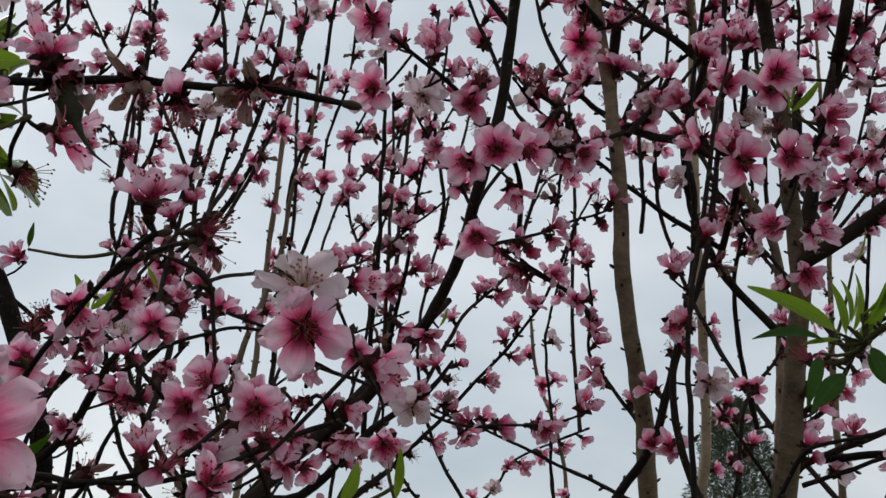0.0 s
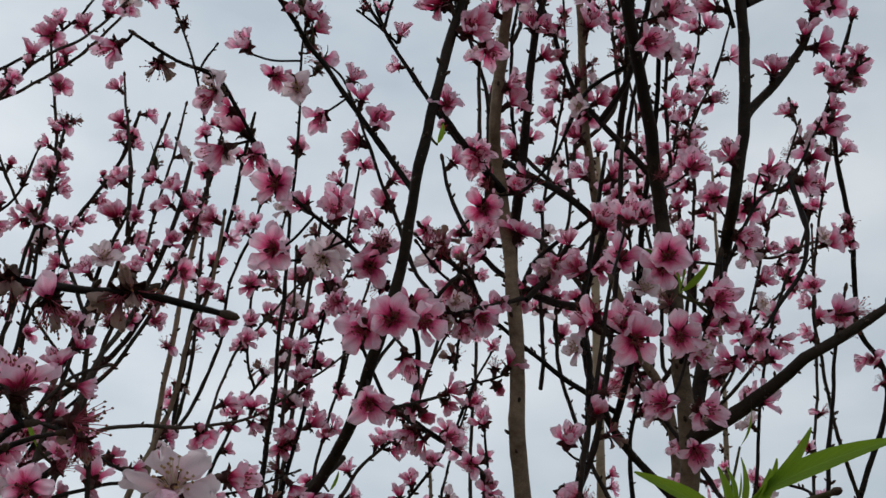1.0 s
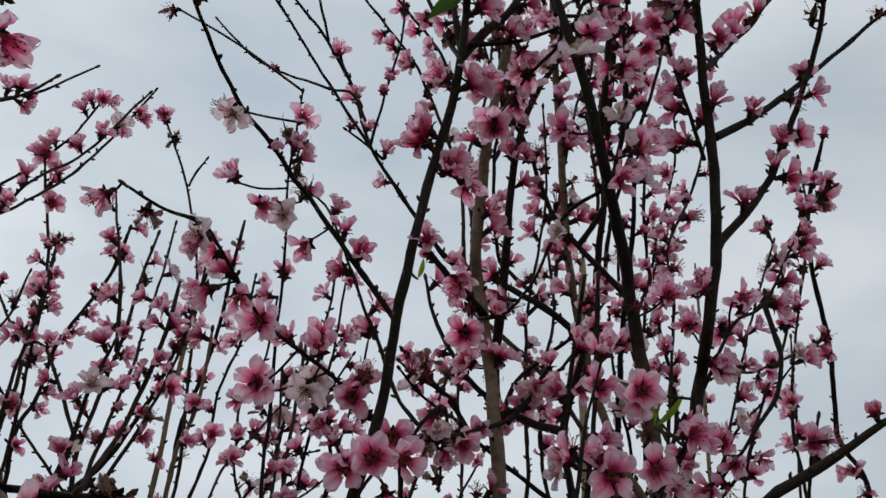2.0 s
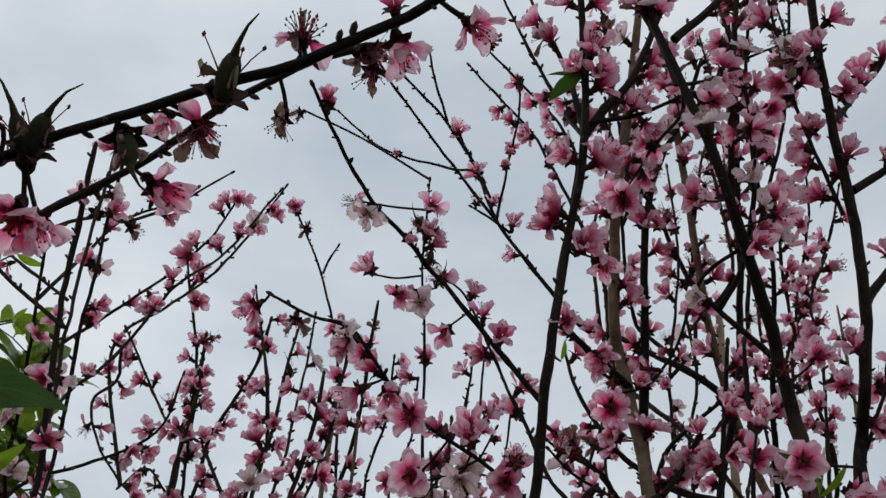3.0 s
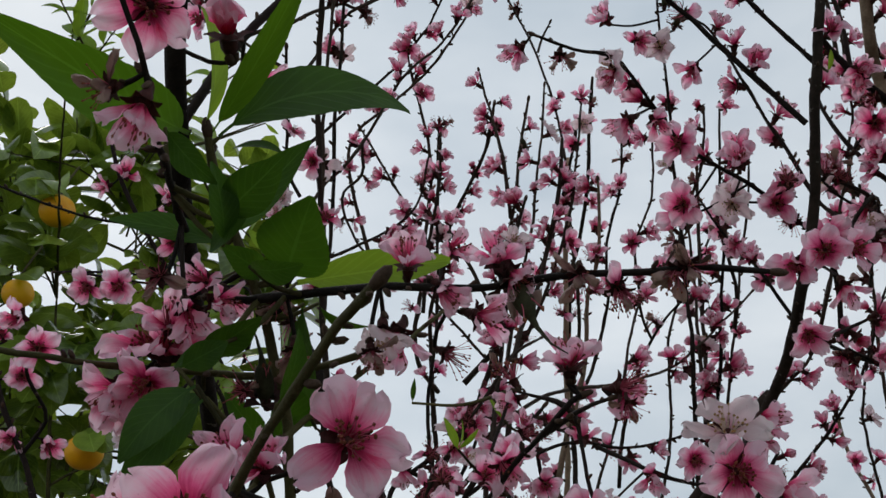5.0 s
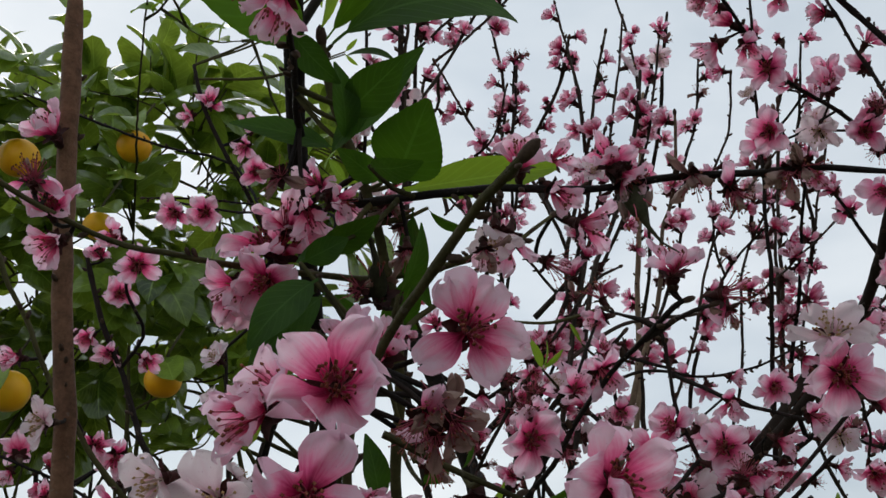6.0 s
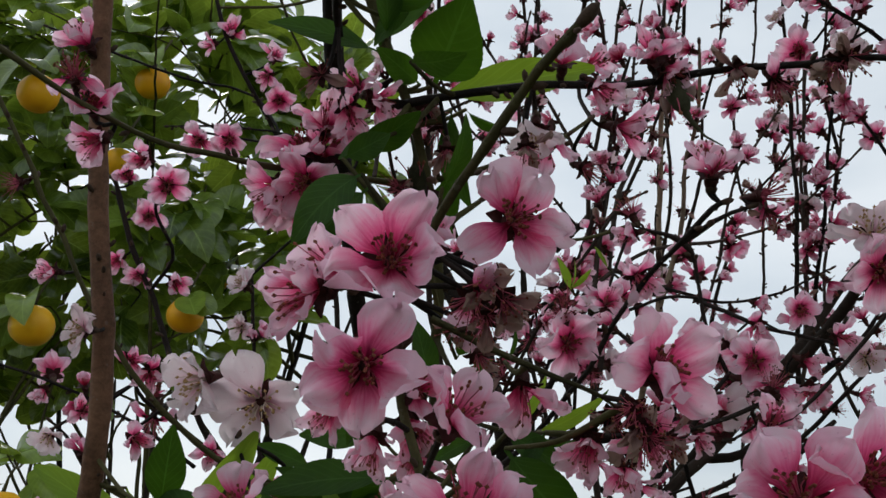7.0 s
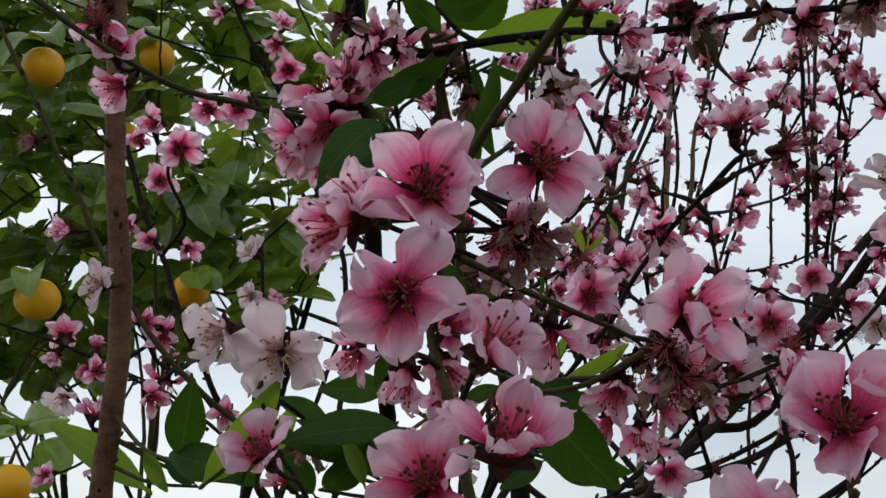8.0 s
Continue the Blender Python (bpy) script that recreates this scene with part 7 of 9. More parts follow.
stem(middle_tree, "limb", [(0.157, 0.591, 2.134), (0.145, 0.586, 2.179), (0.132, 0.585, 2.219), (0.122, 0.575, 2.254)], 3.5, 2.3, BARK_OLD, ((0.507, 25, "c", 0.81), (0.519, 150, "x", 0.86), (0.556, 146, "c", 0.87), (0.631, 130, "c", 0.79), (0.678, 100, "x", 0.79), (0.763, 15, "x", 0.77)))
stem(middle_tree, "limb", [(0.154, 0.573, 2.164), (0.175, 0.572, 2.187), (0.195, 0.572, 2.208), (0.218, 0.567, 2.237)], 3.5, 2.7, BARK_OLD, ((0.365, 0, "w", 0.68), (0.71, 5, "b", 0.78), (0.795, 325, "b", 0.87), (0.839, 10, "b", 0.81)))
stem(middle_tree, "twig", [(0.210, 0.781, 2.035), (0.222, 0.759, 2.050), (0.230, 0.740, 2.068), (0.238, 0.710, 2.119), (0.233, 0.680, 2.169), (0.224, 0.661, 2.217), (0.211, 0.640, 2.271), (0.206, 0.631, 2.304)], 2.9, 1.5, BARK_TWIG, ((0.22, 76, "c", 0.96), (0.275, 215, "c", 0.71), (0.287, 25, "p", 0.88), (0.357, 156, "p", 0.87), (0.441, 75, "b", 0.84), (0.495, 51, "c", 0.96), (0.495, 116, "c", 1.04), (0.604, 25, "c", 0.85), (0.616, 305, "w", 0.75), (0.766, 255, "c", 0.77)))
stem(middle_tree, "twig", [(0.239, 0.784, 2.129), (0.230, 0.751, 2.148), (0.225, 0.724, 2.172), (0.227, 0.698, 2.215), (0.233, 0.679, 2.266), (0.239, 0.660, 2.318)], 3.6, 2.6, BARK_OLD, ((0.336, 30, "w", 0.74), (0.518, 119, "c", 0.96), (0.632, 225, "c", 0.64), (0.788, 85, "w", 0.85), (0.8, 80, "x", 0.65), (0.879, 5, "c", 0.87), (0.891, 235, "o", 0.69)))
stem(middle_tree, "twig", [(0.169, 0.615, 2.154), (0.198, 0.629, 2.171), (0.226, 0.637, 2.199), (0.258, 0.648, 2.223)], 1.8, 1.0, BARK_TWIG, ((0.222, 24, "c", 0.87), (0.308, 75, "c", 0.84), (0.528, 345, "b", 0.76), (0.632, 115, "p", 0.7)))
stem(middle_tree, "twig", [(0.256, 0.872, 2.027), (0.253, 0.853, 2.070), (0.259, 0.833, 2.111), (0.278, 0.792, 2.181), (0.292, 0.772, 2.234), (0.299, 0.746, 2.297), (0.305, 0.714, 2.371)], 2.2, 1.4, BARK_TWIG, ((0.324, 36, "c", 0.96), (0.395, 29, "c", 1.13), (0.488, 250, "c", 0.76), (0.654, 90, "x", 0.64), (0.791, 80, "c", 0.62), (0.801, 95, "b", 0.73), (0.93, 70, "c", 0.68), (0.941, 270, "x", 0.68)))
stem(middle_tree, "twig", [(0.159, 0.587, 2.131), (0.162, 0.601, 2.121), (0.158, 0.614, 2.115), (0.139, 0.642, 2.106), (0.123, 0.672, 2.093)], 1.8, 0.9, BARK_TWIG, ((0.544, 355, "o", 0.86), (0.558, 100, "c", 0.62), (0.748, 70, "c", 0.89), (0.761, 285, "w", 0.77), (0.819, 290, "c", 0.72), (1, 151, "c", 0.96)))
stem(middle_tree, "twig", [(0.158, 0.876, 1.913), (0.170, 0.884, 1.942), (0.195, 0.882, 1.966), (0.232, 0.878, 1.995), (0.256, 0.872, 2.027)], 2.6, 1.6, BARK_TWIG, ((0.638, 75, "c", 0.86), (0.686, 50, "p", 0.87), (0.847, 195, "c", 0.8),))
stem(back_tree, "twig", [(0.329, 1.091, 1.878), (0.356, 1.053, 1.923), (0.364, 1.019, 1.968), (0.341, 0.976, 2.038), (0.324, 0.945, 2.087), (0.310, 0.902, 2.157), (0.302, 0.862, 2.222)], 2.9, 1.5, BARK_GREY, ((0.315, 305, "p", 0.79), (0.418, -162, "c", 0.87), (0.418, -159, "c", 0.87), (0.53, 155, "c", 0.74), (0.681, 145, "c", 0.66), (0.785, 77, "c", 0.87), (0.847, 57, "c", 0.78), (0.889, 350, "c", 0.73)))
stem(middle_tree, "twig", [(0.133, 0.824, 1.978), (0.102, 0.781, 1.988), (0.069, 0.712, 1.983), (0.061, 0.689, 1.982)], 4.0, 2.2, BARK_TWIG, ((0.135, 200, "w", 0.84), (0.333, -173, "c", 0.96), (0.417, 139, "c", 0.87), (0.618, 350, "b", 0.76)))
stem(back_tree, "twig", [(0.208, 1.039, 2.087), (0.225, 1.026, 2.103), (0.234, 1.013, 2.121), (0.232, 0.954, 2.218), (0.241, 0.916, 2.283), (0.258, 0.884, 2.337)], 2.5, 1.3, BARK_GREY, ((0.291, 325, "c", 0.86), (0.374, 10, "c", 0.83), (0.386, 135, "c", 0.73), (0.475, 165, "b", 0.72), (0.689, 280, "w", 0.68), (0.701, 20, "w", 0.77), (0.879, 355, "c", 0.79)))
stem(back_tree, "twig", [(0.209, 1.027, 2.108), (0.184, 1.023, 2.129), (0.168, 1.014, 2.151), (0.156, 0.961, 2.238), (0.169, 0.912, 2.320), (0.201, 0.870, 2.392)], 2.6, 1.3, BARK_GREY, ((0.329, 101, "c", 0.87), (0.481, 215, "p", 0.78), (0.666, 355, "c", 0.84), (0.726, 295, "c", 0.83), (0.738, 120, "p", 0.78), (0.776, 141, "c", 0.87), (0.925, 127, "c", 0.87), (1, 162, "c", 0.87)))
stem(back_tree, "twig", [(0.332, 1.018, 2.015), (0.330, 1.034, 2.069), (0.340, 1.024, 2.113), (0.366, 0.986, 2.178), (0.385, 0.961, 2.221), (0.395, 0.932, 2.270)], 2.5, 1.3, BARK_GREY, ((0.367, 185, "o", 0.81), (0.379, 300, "x", 0.72), (0.473, 91, "c", 0.96), (0.521, 73, "c", 0.87), (0.573, 330, "x", 0.79), (0.585, 235, "c", 0.73), (0.727, 205, "c", 0.63), (0.738, 120, "b", 0.71), (0.772, 215, "c", 0.71), (0.856, 39, "c", 0.87)))
stem(back_tree, "twig", [(0.146, 1.077, 2.126), (0.137, 1.051, 2.141), (0.131, 1.030, 2.159), (0.125, 0.983, 2.237), (0.142, 0.944, 2.304), (0.146, 0.893, 2.387), (0.140, 0.853, 2.454)], 2.6, 1.3, BARK_GREY, ((0.341, 205, "c", 0.68), (0.353, 140, "p", 0.71), (0.621, 335, "b", 0.88), (0.715, 45, "c", 0.9), (0.806, 130, "c", 0.89), (0.977, 315, "w", 0.83)))
stem(back_tree, "twig", [(0.412, 1.102, 1.902), (0.363, 1.124, 2.030), (0.327, 1.087, 2.143), (0.314, 1.038, 2.222), (0.288, 1.002, 2.279), (0.282, 0.961, 2.347)], 2.7, 1.3, BARK_GREY, ((0.531, 93, "c", 0.87), (0.583, 15, "o", 0.76), (0.591, 30, "w", 0.73), (0.661, 0, "c", 0.79), (0.827, 320, "b", 0.65), (0.836, 85, "p", 0.76), (0.874, 345, "w", 0.79), (0.882, 60, "c", 0.63), (0.922, 230, "c", 0.64), (0.93, 110, "w", 0.82)))
stem(back_tree, "twig", [(0.453, 1.145, 1.577), (0.520, 1.182, 1.698), (0.536, 1.159, 1.815), (0.530, 1.100, 1.943), (0.519, 1.064, 2.024), (0.512, 1.038, 2.082)], 2.6, 1.3, BARK_GREY, ((0.541, 205, "c", 0.71), (0.549, 210, "b", 0.73), (0.614, 45, "w", 0.72), (0.76, 180, "c", 0.63), (0.768, 240, "c", 0.77), (0.829, 185, "c", 0.8), (0.865, 200, "o", 0.81)))
stem(back_tree, "twig", [(0.372, 1.122, 1.840), (0.403, 1.108, 1.887), (0.430, 1.090, 1.932), (0.451, 1.067, 1.979), (0.486, 1.049, 2.015), (0.509, 1.033, 2.045)], 2.5, 1.3, BARK_GREY, ((0.494, 120, "w", 0.79), (0.581, 210, "w", 0.85), (0.593, 175, "c", 0.71), (0.685, 340, "c", 0.66), (0.835, 45, "w", 0.81)))
stem(back_tree, "twig", [(0.138, 0.996, 2.066), (0.206, 0.997, 2.006), (0.263, 1.028, 1.950), (0.296, 1.067, 1.909), (0.355, 1.109, 1.855), (0.402, 1.148, 1.811)], 3.0, 1.9, BARK_GREY, ((0.574, 240, "x", 0.75), (0.615, 330, "c", 0.73), (0.625, 275, "c", 0.86), (0.699, 290, "c", 0.62), (0.905, -32, "c", 0.78), (1, 62, "c", 0.78)))
stem(middle_tree, "twig", [(-0.252, 0.506, 1.481), (-0.214, 0.558, 1.554), (-0.173, 0.570, 1.560), (-0.132, 0.582, 1.565), (-0.087, 0.591, 1.583)], 2.3, 1.3, BARK_TWIG, ((0.395, 325, "c", 0.76), (0.555, 205, "x", 0.79), (0.73, 130, "w", 0.85), (0.829, 205, "b", 0.85), (0.977, 225, "x", 0.69), (0.989, 115, "w", 0.75)))
stem(middle_tree, "limb", [(0.074, 0.862, 0.550), (-0.155, 0.937, 0.986), (-0.338, 0.994, 1.373), (-0.339, 0.966, 1.520), (-0.340, 0.937, 1.613), (-0.355, 0.930, 1.666), (-0.373, 0.927, 1.710), (-0.390, 0.924, 1.750), (-0.414, 0.921, 1.791), (-0.441, 0.914, 1.847)], 14.7, 8.3, BARK_OLD, ((0.713, 50, "w", 0.89), (0.725, 60, "w", 0.75), (0.891, 80, "w", 0.83)))
stem(middle_tree, "twig", [(-0.339, 0.963, 1.535), (-0.320, 0.930, 1.550), (-0.307, 0.908, 1.573), (-0.297, 0.891, 1.628), (-0.279, 0.896, 1.677), (-0.258, 0.901, 1.728), (-0.240, 0.907, 1.777)], 2.8, 1.5, BARK_TWIG, ((0.399, 335, "w", 0.62), (0.552, 165, "c", 0.63), (0.635, 35, "x", 0.73), (0.734, 100, "c", 0.65), (0.746, 345, "x", 0.74), (0.883, 285, "o", 0.69), (0.895, 335, "c", 0.83)))
stem(middle_tree, "twig", [(-0.322, 0.859, 1.618), (-0.337, 0.893, 1.684), (-0.306, 0.906, 1.713), (-0.272, 0.927, 1.745), (-0.230, 0.941, 1.804)], 2.9, 1.6, BARK_TWIG, ((0.197, 345, "c", 0.7), (0.247, 155, "b", 0.88), (0.462, 10, "c", 0.81), (0.476, 80, "w", 0.7), (0.612, 280, "o", 0.63), (0.782, 355, "x", 0.77), (0.796, 345, "p", 0.83), (0.834, 34, "o", 0.87)))
stem(middle_tree, "twig", [(-0.313, 0.918, 1.559), (-0.295, 0.925, 1.585), (-0.279, 0.931, 1.634), (-0.259, 0.950, 1.673), (-0.230, 0.958, 1.717)], 2.4, 1.5, BARK_TWIG, ((0.533, 157, "c", 0.87), (0.61, 55, "c", 0.87), (0.707, 325, "b", 0.87), (0.719, 25, "c", 0.73), (0.807, 265, "c", 0.74), (0.819, 275, "b", 0.8), (0.951, 115, "b", 0.86)))
stem(middle_tree, "twig", [(-0.211, 0.927, 1.747), (-0.204, 0.944, 1.694), (-0.195, 0.958, 1.651)], 2.5, 1.5, BARK_TWIG, ((0.116, 225, "b", 0.62), (0.128, 130, "w", 0.64), (0.223, 95, "b", 0.89), (0.509, 230, "w", 0.84), (0.521, 5, "c", 0.67), (0.549, 70, "o", 0.82)))
stem(middle_tree, "twig", [(-0.255, 0.933, 1.770), (-0.234, 0.933, 1.761), (-0.214, 0.936, 1.754), (-0.172, 0.942, 1.736), (-0.143, 0.955, 1.730)], 2.6, 1.5, BARK_TWIG, ((0.401, 65, "c", 0.63), (0.502, 210, "c", 0.86), (0.655, 220, "c", 0.78), (0.966, 15, "w", 0.75)))
stem(middle_tree, "twig", [(0.234, 0.934, 1.567), (0.260, 0.905, 1.572), (0.281, 0.879, 1.588), (0.292, 0.861, 1.613), (0.312, 0.836, 1.624), (0.341, 0.812, 1.637), (0.371, 0.797, 1.650)], 3.6, 2.5, BARK_OLD, ((0.697, 110, "c", 0.82), (0.956, 290, "w", 0.77)))
stem(middle_tree, "twig", [(0.293, 0.865, 1.600), (0.324, 0.851, 1.611), (0.364, 0.836, 1.626)], 2.2, 1.7, BARK_TWIG, ((0.291, 110, "b", 0.68), (0.303, 245, "p", 0.68), (0.871, 355, "p", 0.71), (0.883, 290, "b", 0.62)))
stem(middle_tree, "twig", [(0.306, 0.859, 1.620), (0.329, 0.837, 1.621), (0.372, 0.818, 1.619)], 3.6, 2.6, BARK_TWIG, ((0.668, 30, "o", 0.74), (0.921, 75, "c", 0.77)))
stem(middle_tree, "limb", [(0.087, 0.853, 0.550), (-0.116, 0.869, 0.988), (-0.273, 0.881, 1.376), (-0.207, 0.879, 1.511), (-0.172, 0.878, 1.553), (-0.138, 0.890, 1.587), (-0.103, 0.901, 1.626), (-0.063, 0.922, 1.673), (-0.030, 0.940, 1.722), (0.008, 0.961, 1.768)], 10.2, 4.2, BARK_OLD, ((0.771, 30, "p", 0.78), (0.783, 150, "c", 0.68), (0.835, 215, "b", 0.82), (0.847, 90, "w", 0.6), (0.882, 136, "c", 0.87), (0.937, 305, "b", 0.78)))

# ---- single blossoms and leaves ----
bloom(near_tree, "o", (-0.187, 0.211, 1.566), (0.35, -0.93, 0.14), 1.08)
bloom(near_tree, "o", (-0.189, 0.203, 1.542), (0.18, -0.87, -0.45), 1.03)
bloom(near_tree, "o", (-0.177, 0.294, 1.603), (0.66, -0.75, 0.06), 1.17)
bloom(near_tree, "c", (-0.206, 0.221, 1.567), (-0.46, -0.84, -0.30), 1.00)
bloom(near_tree, "c", (-0.204, 0.227, 1.567), (-0.23, -0.93, 0.29), 0.96)
bloom(near_tree, "c", (-0.175, 0.222, 1.522), (0.59, -0.71, 0.39), 0.93)
bloom(near_tree, "c", (-0.165, 0.207, 1.492), (0.38, -0.74, 0.55), 1.03)
bloom(near_tree, "o", (-0.133, 0.308, 1.551), (0.78, -0.63, 0.04), 1.22)
bloom(near_tree, "o", (-0.0808, 0.2129, 1.4989), (-0.12, -0.90, 0.42), 1.0)
bloom(near_tree, "o", (-0.0949, 0.2202, 1.4831), (-0.35, -0.85, -0.25), 0.9)
bloom(near_tree, "o", (-0.0715, 0.2236, 1.5068), (0.45, -0.80, 0.25), 1.0)
bloom(near_tree, "p", (-0.304, 0.367, 1.558), (0.34, -0.89, -0.31), 1.25)
bloom(near_tree, "p", (-0.317, 0.354, 1.566), (-0.53, -0.80, -0.28), 1.07)
bloom(near_tree, "p", (-0.410, 0.389, 1.598), (-0.52, -0.83, -0.19), 0.75)
bloom(near_tree, "c", (-0.328, 0.271, 1.649), (-0.27, -0.75, -0.60), 0.71)
bloom(near_tree, "o", (-0.336, 0.272, 1.655), (0.26, -0.84, 0.48), 0.76)
bloom(near_tree, "w", (-0.339, 0.261, 1.664), (0.32, -0.72, 0.61), 0.66)
bloom(near_tree, "x", (-0.338, 0.266, 1.668), (-0.23, -0.93, 0.29), 0.63)
bloom(near_tree, "o", (-0.270, 0.333, 1.652), (0.05, -0.83, 0.55), 1.05)
bloom(near_tree, "c", (-0.267, 0.330, 1.649), (0.63, -0.67, 0.40), 1.00)
bloom(near_tree, "c", (-0.275, 0.334, 1.647), (-0.21, -0.60, -0.77), 1.01)
bloom(near_tree, "c", (-0.278, 0.343, 1.641), (-0.03, -0.51, -0.86), 0.75)
bloom(near_tree, "x", (-0.250, 0.299, 1.677), (-0.02, -0.89, -0.45), 0.64)
bloom(near_tree, "c", (-0.243, 0.302, 1.668), (0.41, -0.26, -0.88), 0.72)
bloom(near_tree, "c", (-0.236, 0.304, 1.668), (0.90, -0.16, -0.42), 0.65)
bloom(middle_tree, "c", (-0.106, 0.396, 1.646), (0.09, -0.65, 0.75), 0.91)
bloom(middle_tree, "w", (-0.108, 0.395, 1.646), (0.19, -0.63, 0.75), 0.74)
bloom(middle_tree, "w", (-0.093, 0.403, 1.644), (0.92, -0.40, -0.07), 0.89)
bloom(middle_tree, "x", (-0.086, 0.409, 1.643), (0.39, -0.18, -0.90), 0.64)
bloom(near_tree, "w", (-0.171, 0.411, 1.672), (0.84, -0.15, -0.51), 0.77)
bloom(near_tree, "c", (-0.154, 0.393, 1.682), (0.94, -0.14, -0.31), 0.91)
bloom(near_tree, "c", (-0.165, 0.403, 1.713), (0.80, -0.56, 0.21), 0.74)
bloom(near_tree, "c", (-0.168, 0.349, 1.667), (-0.18, -0.36, -0.91), 0.91)
bloom(near_tree, "c", (-0.224, 0.337, 1.501), (-0.13, -0.91, 0.39), 0.83)
bloom(near_tree, "o", (-0.281, 0.318, 1.502), (-0.12, -0.82, 0.57), 1.00)
bloom(near_tree, "c", (-0.203, 0.268, 1.538), (0.47, -0.43, -0.77), 0.82)
bloom(near_tree, "x", (-0.128, 0.283, 1.535), (0.28, -0.85, -0.45), 0.75)
bloom(near_tree, "w", (-0.127, 0.283, 1.531), (0.32, -0.63, -0.71), 0.69)
bloom(near_tree, "w", (-0.128, 0.281, 1.538), (-0.13, -0.89, -0.44), 0.64)
bloom(middle_tree, "c", (-0.071, 0.784, 1.641), (0.77, -0.42, -0.48), 1.00)
bloom(middle_tree, "c", (-0.175, 0.786, 1.524), (0.30, -0.95, 0.03), 1.00)
bloom(middle_tree, "o", (-0.170, 0.582, 1.541), (0.13, -0.34, -0.93), 0.88)
bloom(near_tree, "c", (-0.157, 0.317, 1.670), (0.17, -0.65, 0.74), 0.73)
bloom(near_tree, "c", (-0.149, 0.317, 1.671), (0.74, -0.08, -0.67), 0.69)
bloom(near_tree, "c", (-0.122, 0.319, 1.671), (0.13, -0.93, 0.35), 0.68)
bloom(near_tree, "c", (-0.120, 0.315, 1.673), (0.66, -0.21, -0.72), 0.61)
bloom(near_tree, "x", (-0.091, 0.317, 1.671), (0.08, -0.35, -0.93), 0.70)
bloom(near_tree, "x", (-0.054, 0.315, 1.670), (0.27, -0.28, -0.92), 0.74)
bloom(near_tree, "x", (-0.077, 0.318, 1.665), (-0.00, -0.03, -1.00), 0.70)
bloom(near_tree, "w", (-0.081, 0.317, 1.665), (0.52, -0.05, -0.85), 0.62)
bloom(near_tree, "x", (-0.055, 0.316, 1.668), (-0.33, -0.34, -0.88), 0.63)
bloom(near_tree, "g", (-0.118, 0.316, 1.671), (0.37, 0.13, -0.92), 1.25)
bloom(near_tree, "p", (-0.169, 0.323, 1.661), (-0.00, -0.03, -1.00), 0.74)
bloom(near_tree, "x", (-0.216, 0.344, 1.675), (-0.03, 0.10, -0.99), 0.80)
bloom(near_tree, "x", (-0.223, 0.342, 1.681), (0.39, -0.34, -0.85), 0.67)
bloom(near_tree, "c", (-0.246, 0.336, 1.685), (-0.28, -0.95, -0.16), 0.76)
bloom(near_tree, "c", (-0.244, 0.335, 1.684), (0.56, -0.19, -0.81), 0.72)
bloom(near_tree, "c", (-0.252, 0.338, 1.676), (-0.09, -0.50, -0.86), 0.68)
bloom(near_tree, "o", (-0.203, 0.192, 1.721), (0.45, -0.72, -0.52), 0.86)
bloom(near_tree, "c", (-0.199, 0.181, 1.724), (0.02, -0.87, 0.50), 0.85)
bloom(near_tree, "c", (-0.201, 0.193, 1.694), (-0.18, -0.14, -0.97), 0.80)
bloom(near_tree, "x", (-0.209, 0.192, 1.695), (-0.45, -0.68, -0.57), 0.60)
bloom(near_tree, "x", (-0.210, 0.175, 1.728), (-0.51, -0.86, -0.09), 0.60)
bloom(near_tree, "c", (-0.226, 0.268, 1.813), (0.02, -0.13, -0.99), 0.81)
bloom(near_tree, "c", (-0.226, 0.267, 1.820), (-0.19, -0.91, -0.37), 0.74)
bloom(near_tree, "c", (-0.250, 0.363, 1.797), (0.73, -0.46, -0.51), 0.92)
bloom(near_tree, "b", (-0.221, 0.284, 1.759), (0.19, -0.74, 0.64), 1.22)
bloom(near_tree, "g", (-0.224, 0.342, 1.632), (0.19, -0.74, 0.64), 1.25)
bloom(side_tree, "o", (-0.577, 0.751, 1.864), (-0.01, -0.82, -0.58), 1.00)
bloom(side_tree, "o", (-0.552, 0.758, 1.863), (0.21, -0.84, -0.50), 1.00)
bloom(side_tree, "o", (-0.482, 0.549, 1.739), (0.50, -0.77, -0.40), 0.89)
bloom(side_tree, "c", (-0.520, 0.581, 1.774), (0.22, -0.88, -0.41), 0.98)
bloom(near_tree, "o", (-0.152, 0.243, 1.797), (-0.03, -0.21, -0.98), 0.88)
bloom(near_tree, "c", (-0.148, 0.245, 1.794), (0.41, -0.13, -0.90), 0.72)
bloom(near_tree, "c", (-0.145, 0.327, 1.865), (0.76, -0.13, -0.63), 1.00)
bloom(near_tree, "g", (-0.153, 0.243, 1.809), (-0.06, -0.81, 0.59), 1.21)
bloom(near_tree, "g", (-0.154, 0.239, 1.810), (0.57, -0.63, 0.53), 1.20)
bloom(near_tree, "x", (-0.162, 0.234, 1.822), (-0.79, -0.61, -0.06), 0.60)
bloom(near_tree, "w", (-0.089, 0.226, 1.818), (0.52, -0.20, -0.83), 0.60)
bloom(near_tree, "c", (-0.121, 0.279, 1.864), (0.04, -0.40, -0.91), 0.60)
bloom(near_tree, "g", (-0.078, 0.214, 1.812), (0.39, -0.81, 0.44), 1.24)
bloom(near_tree, "x", (-0.032, 0.242, 1.856), (0.11, -0.11, -0.99), 0.60)
bloom(near_tree, "x", (-0.070, 0.273, 1.859), (-0.19, -0.12, -0.97), 0.60)
bloom(middle_tree, "p", (-0.044, 0.396, 1.615), (0.05, -0.88, 0.46), 0.95)
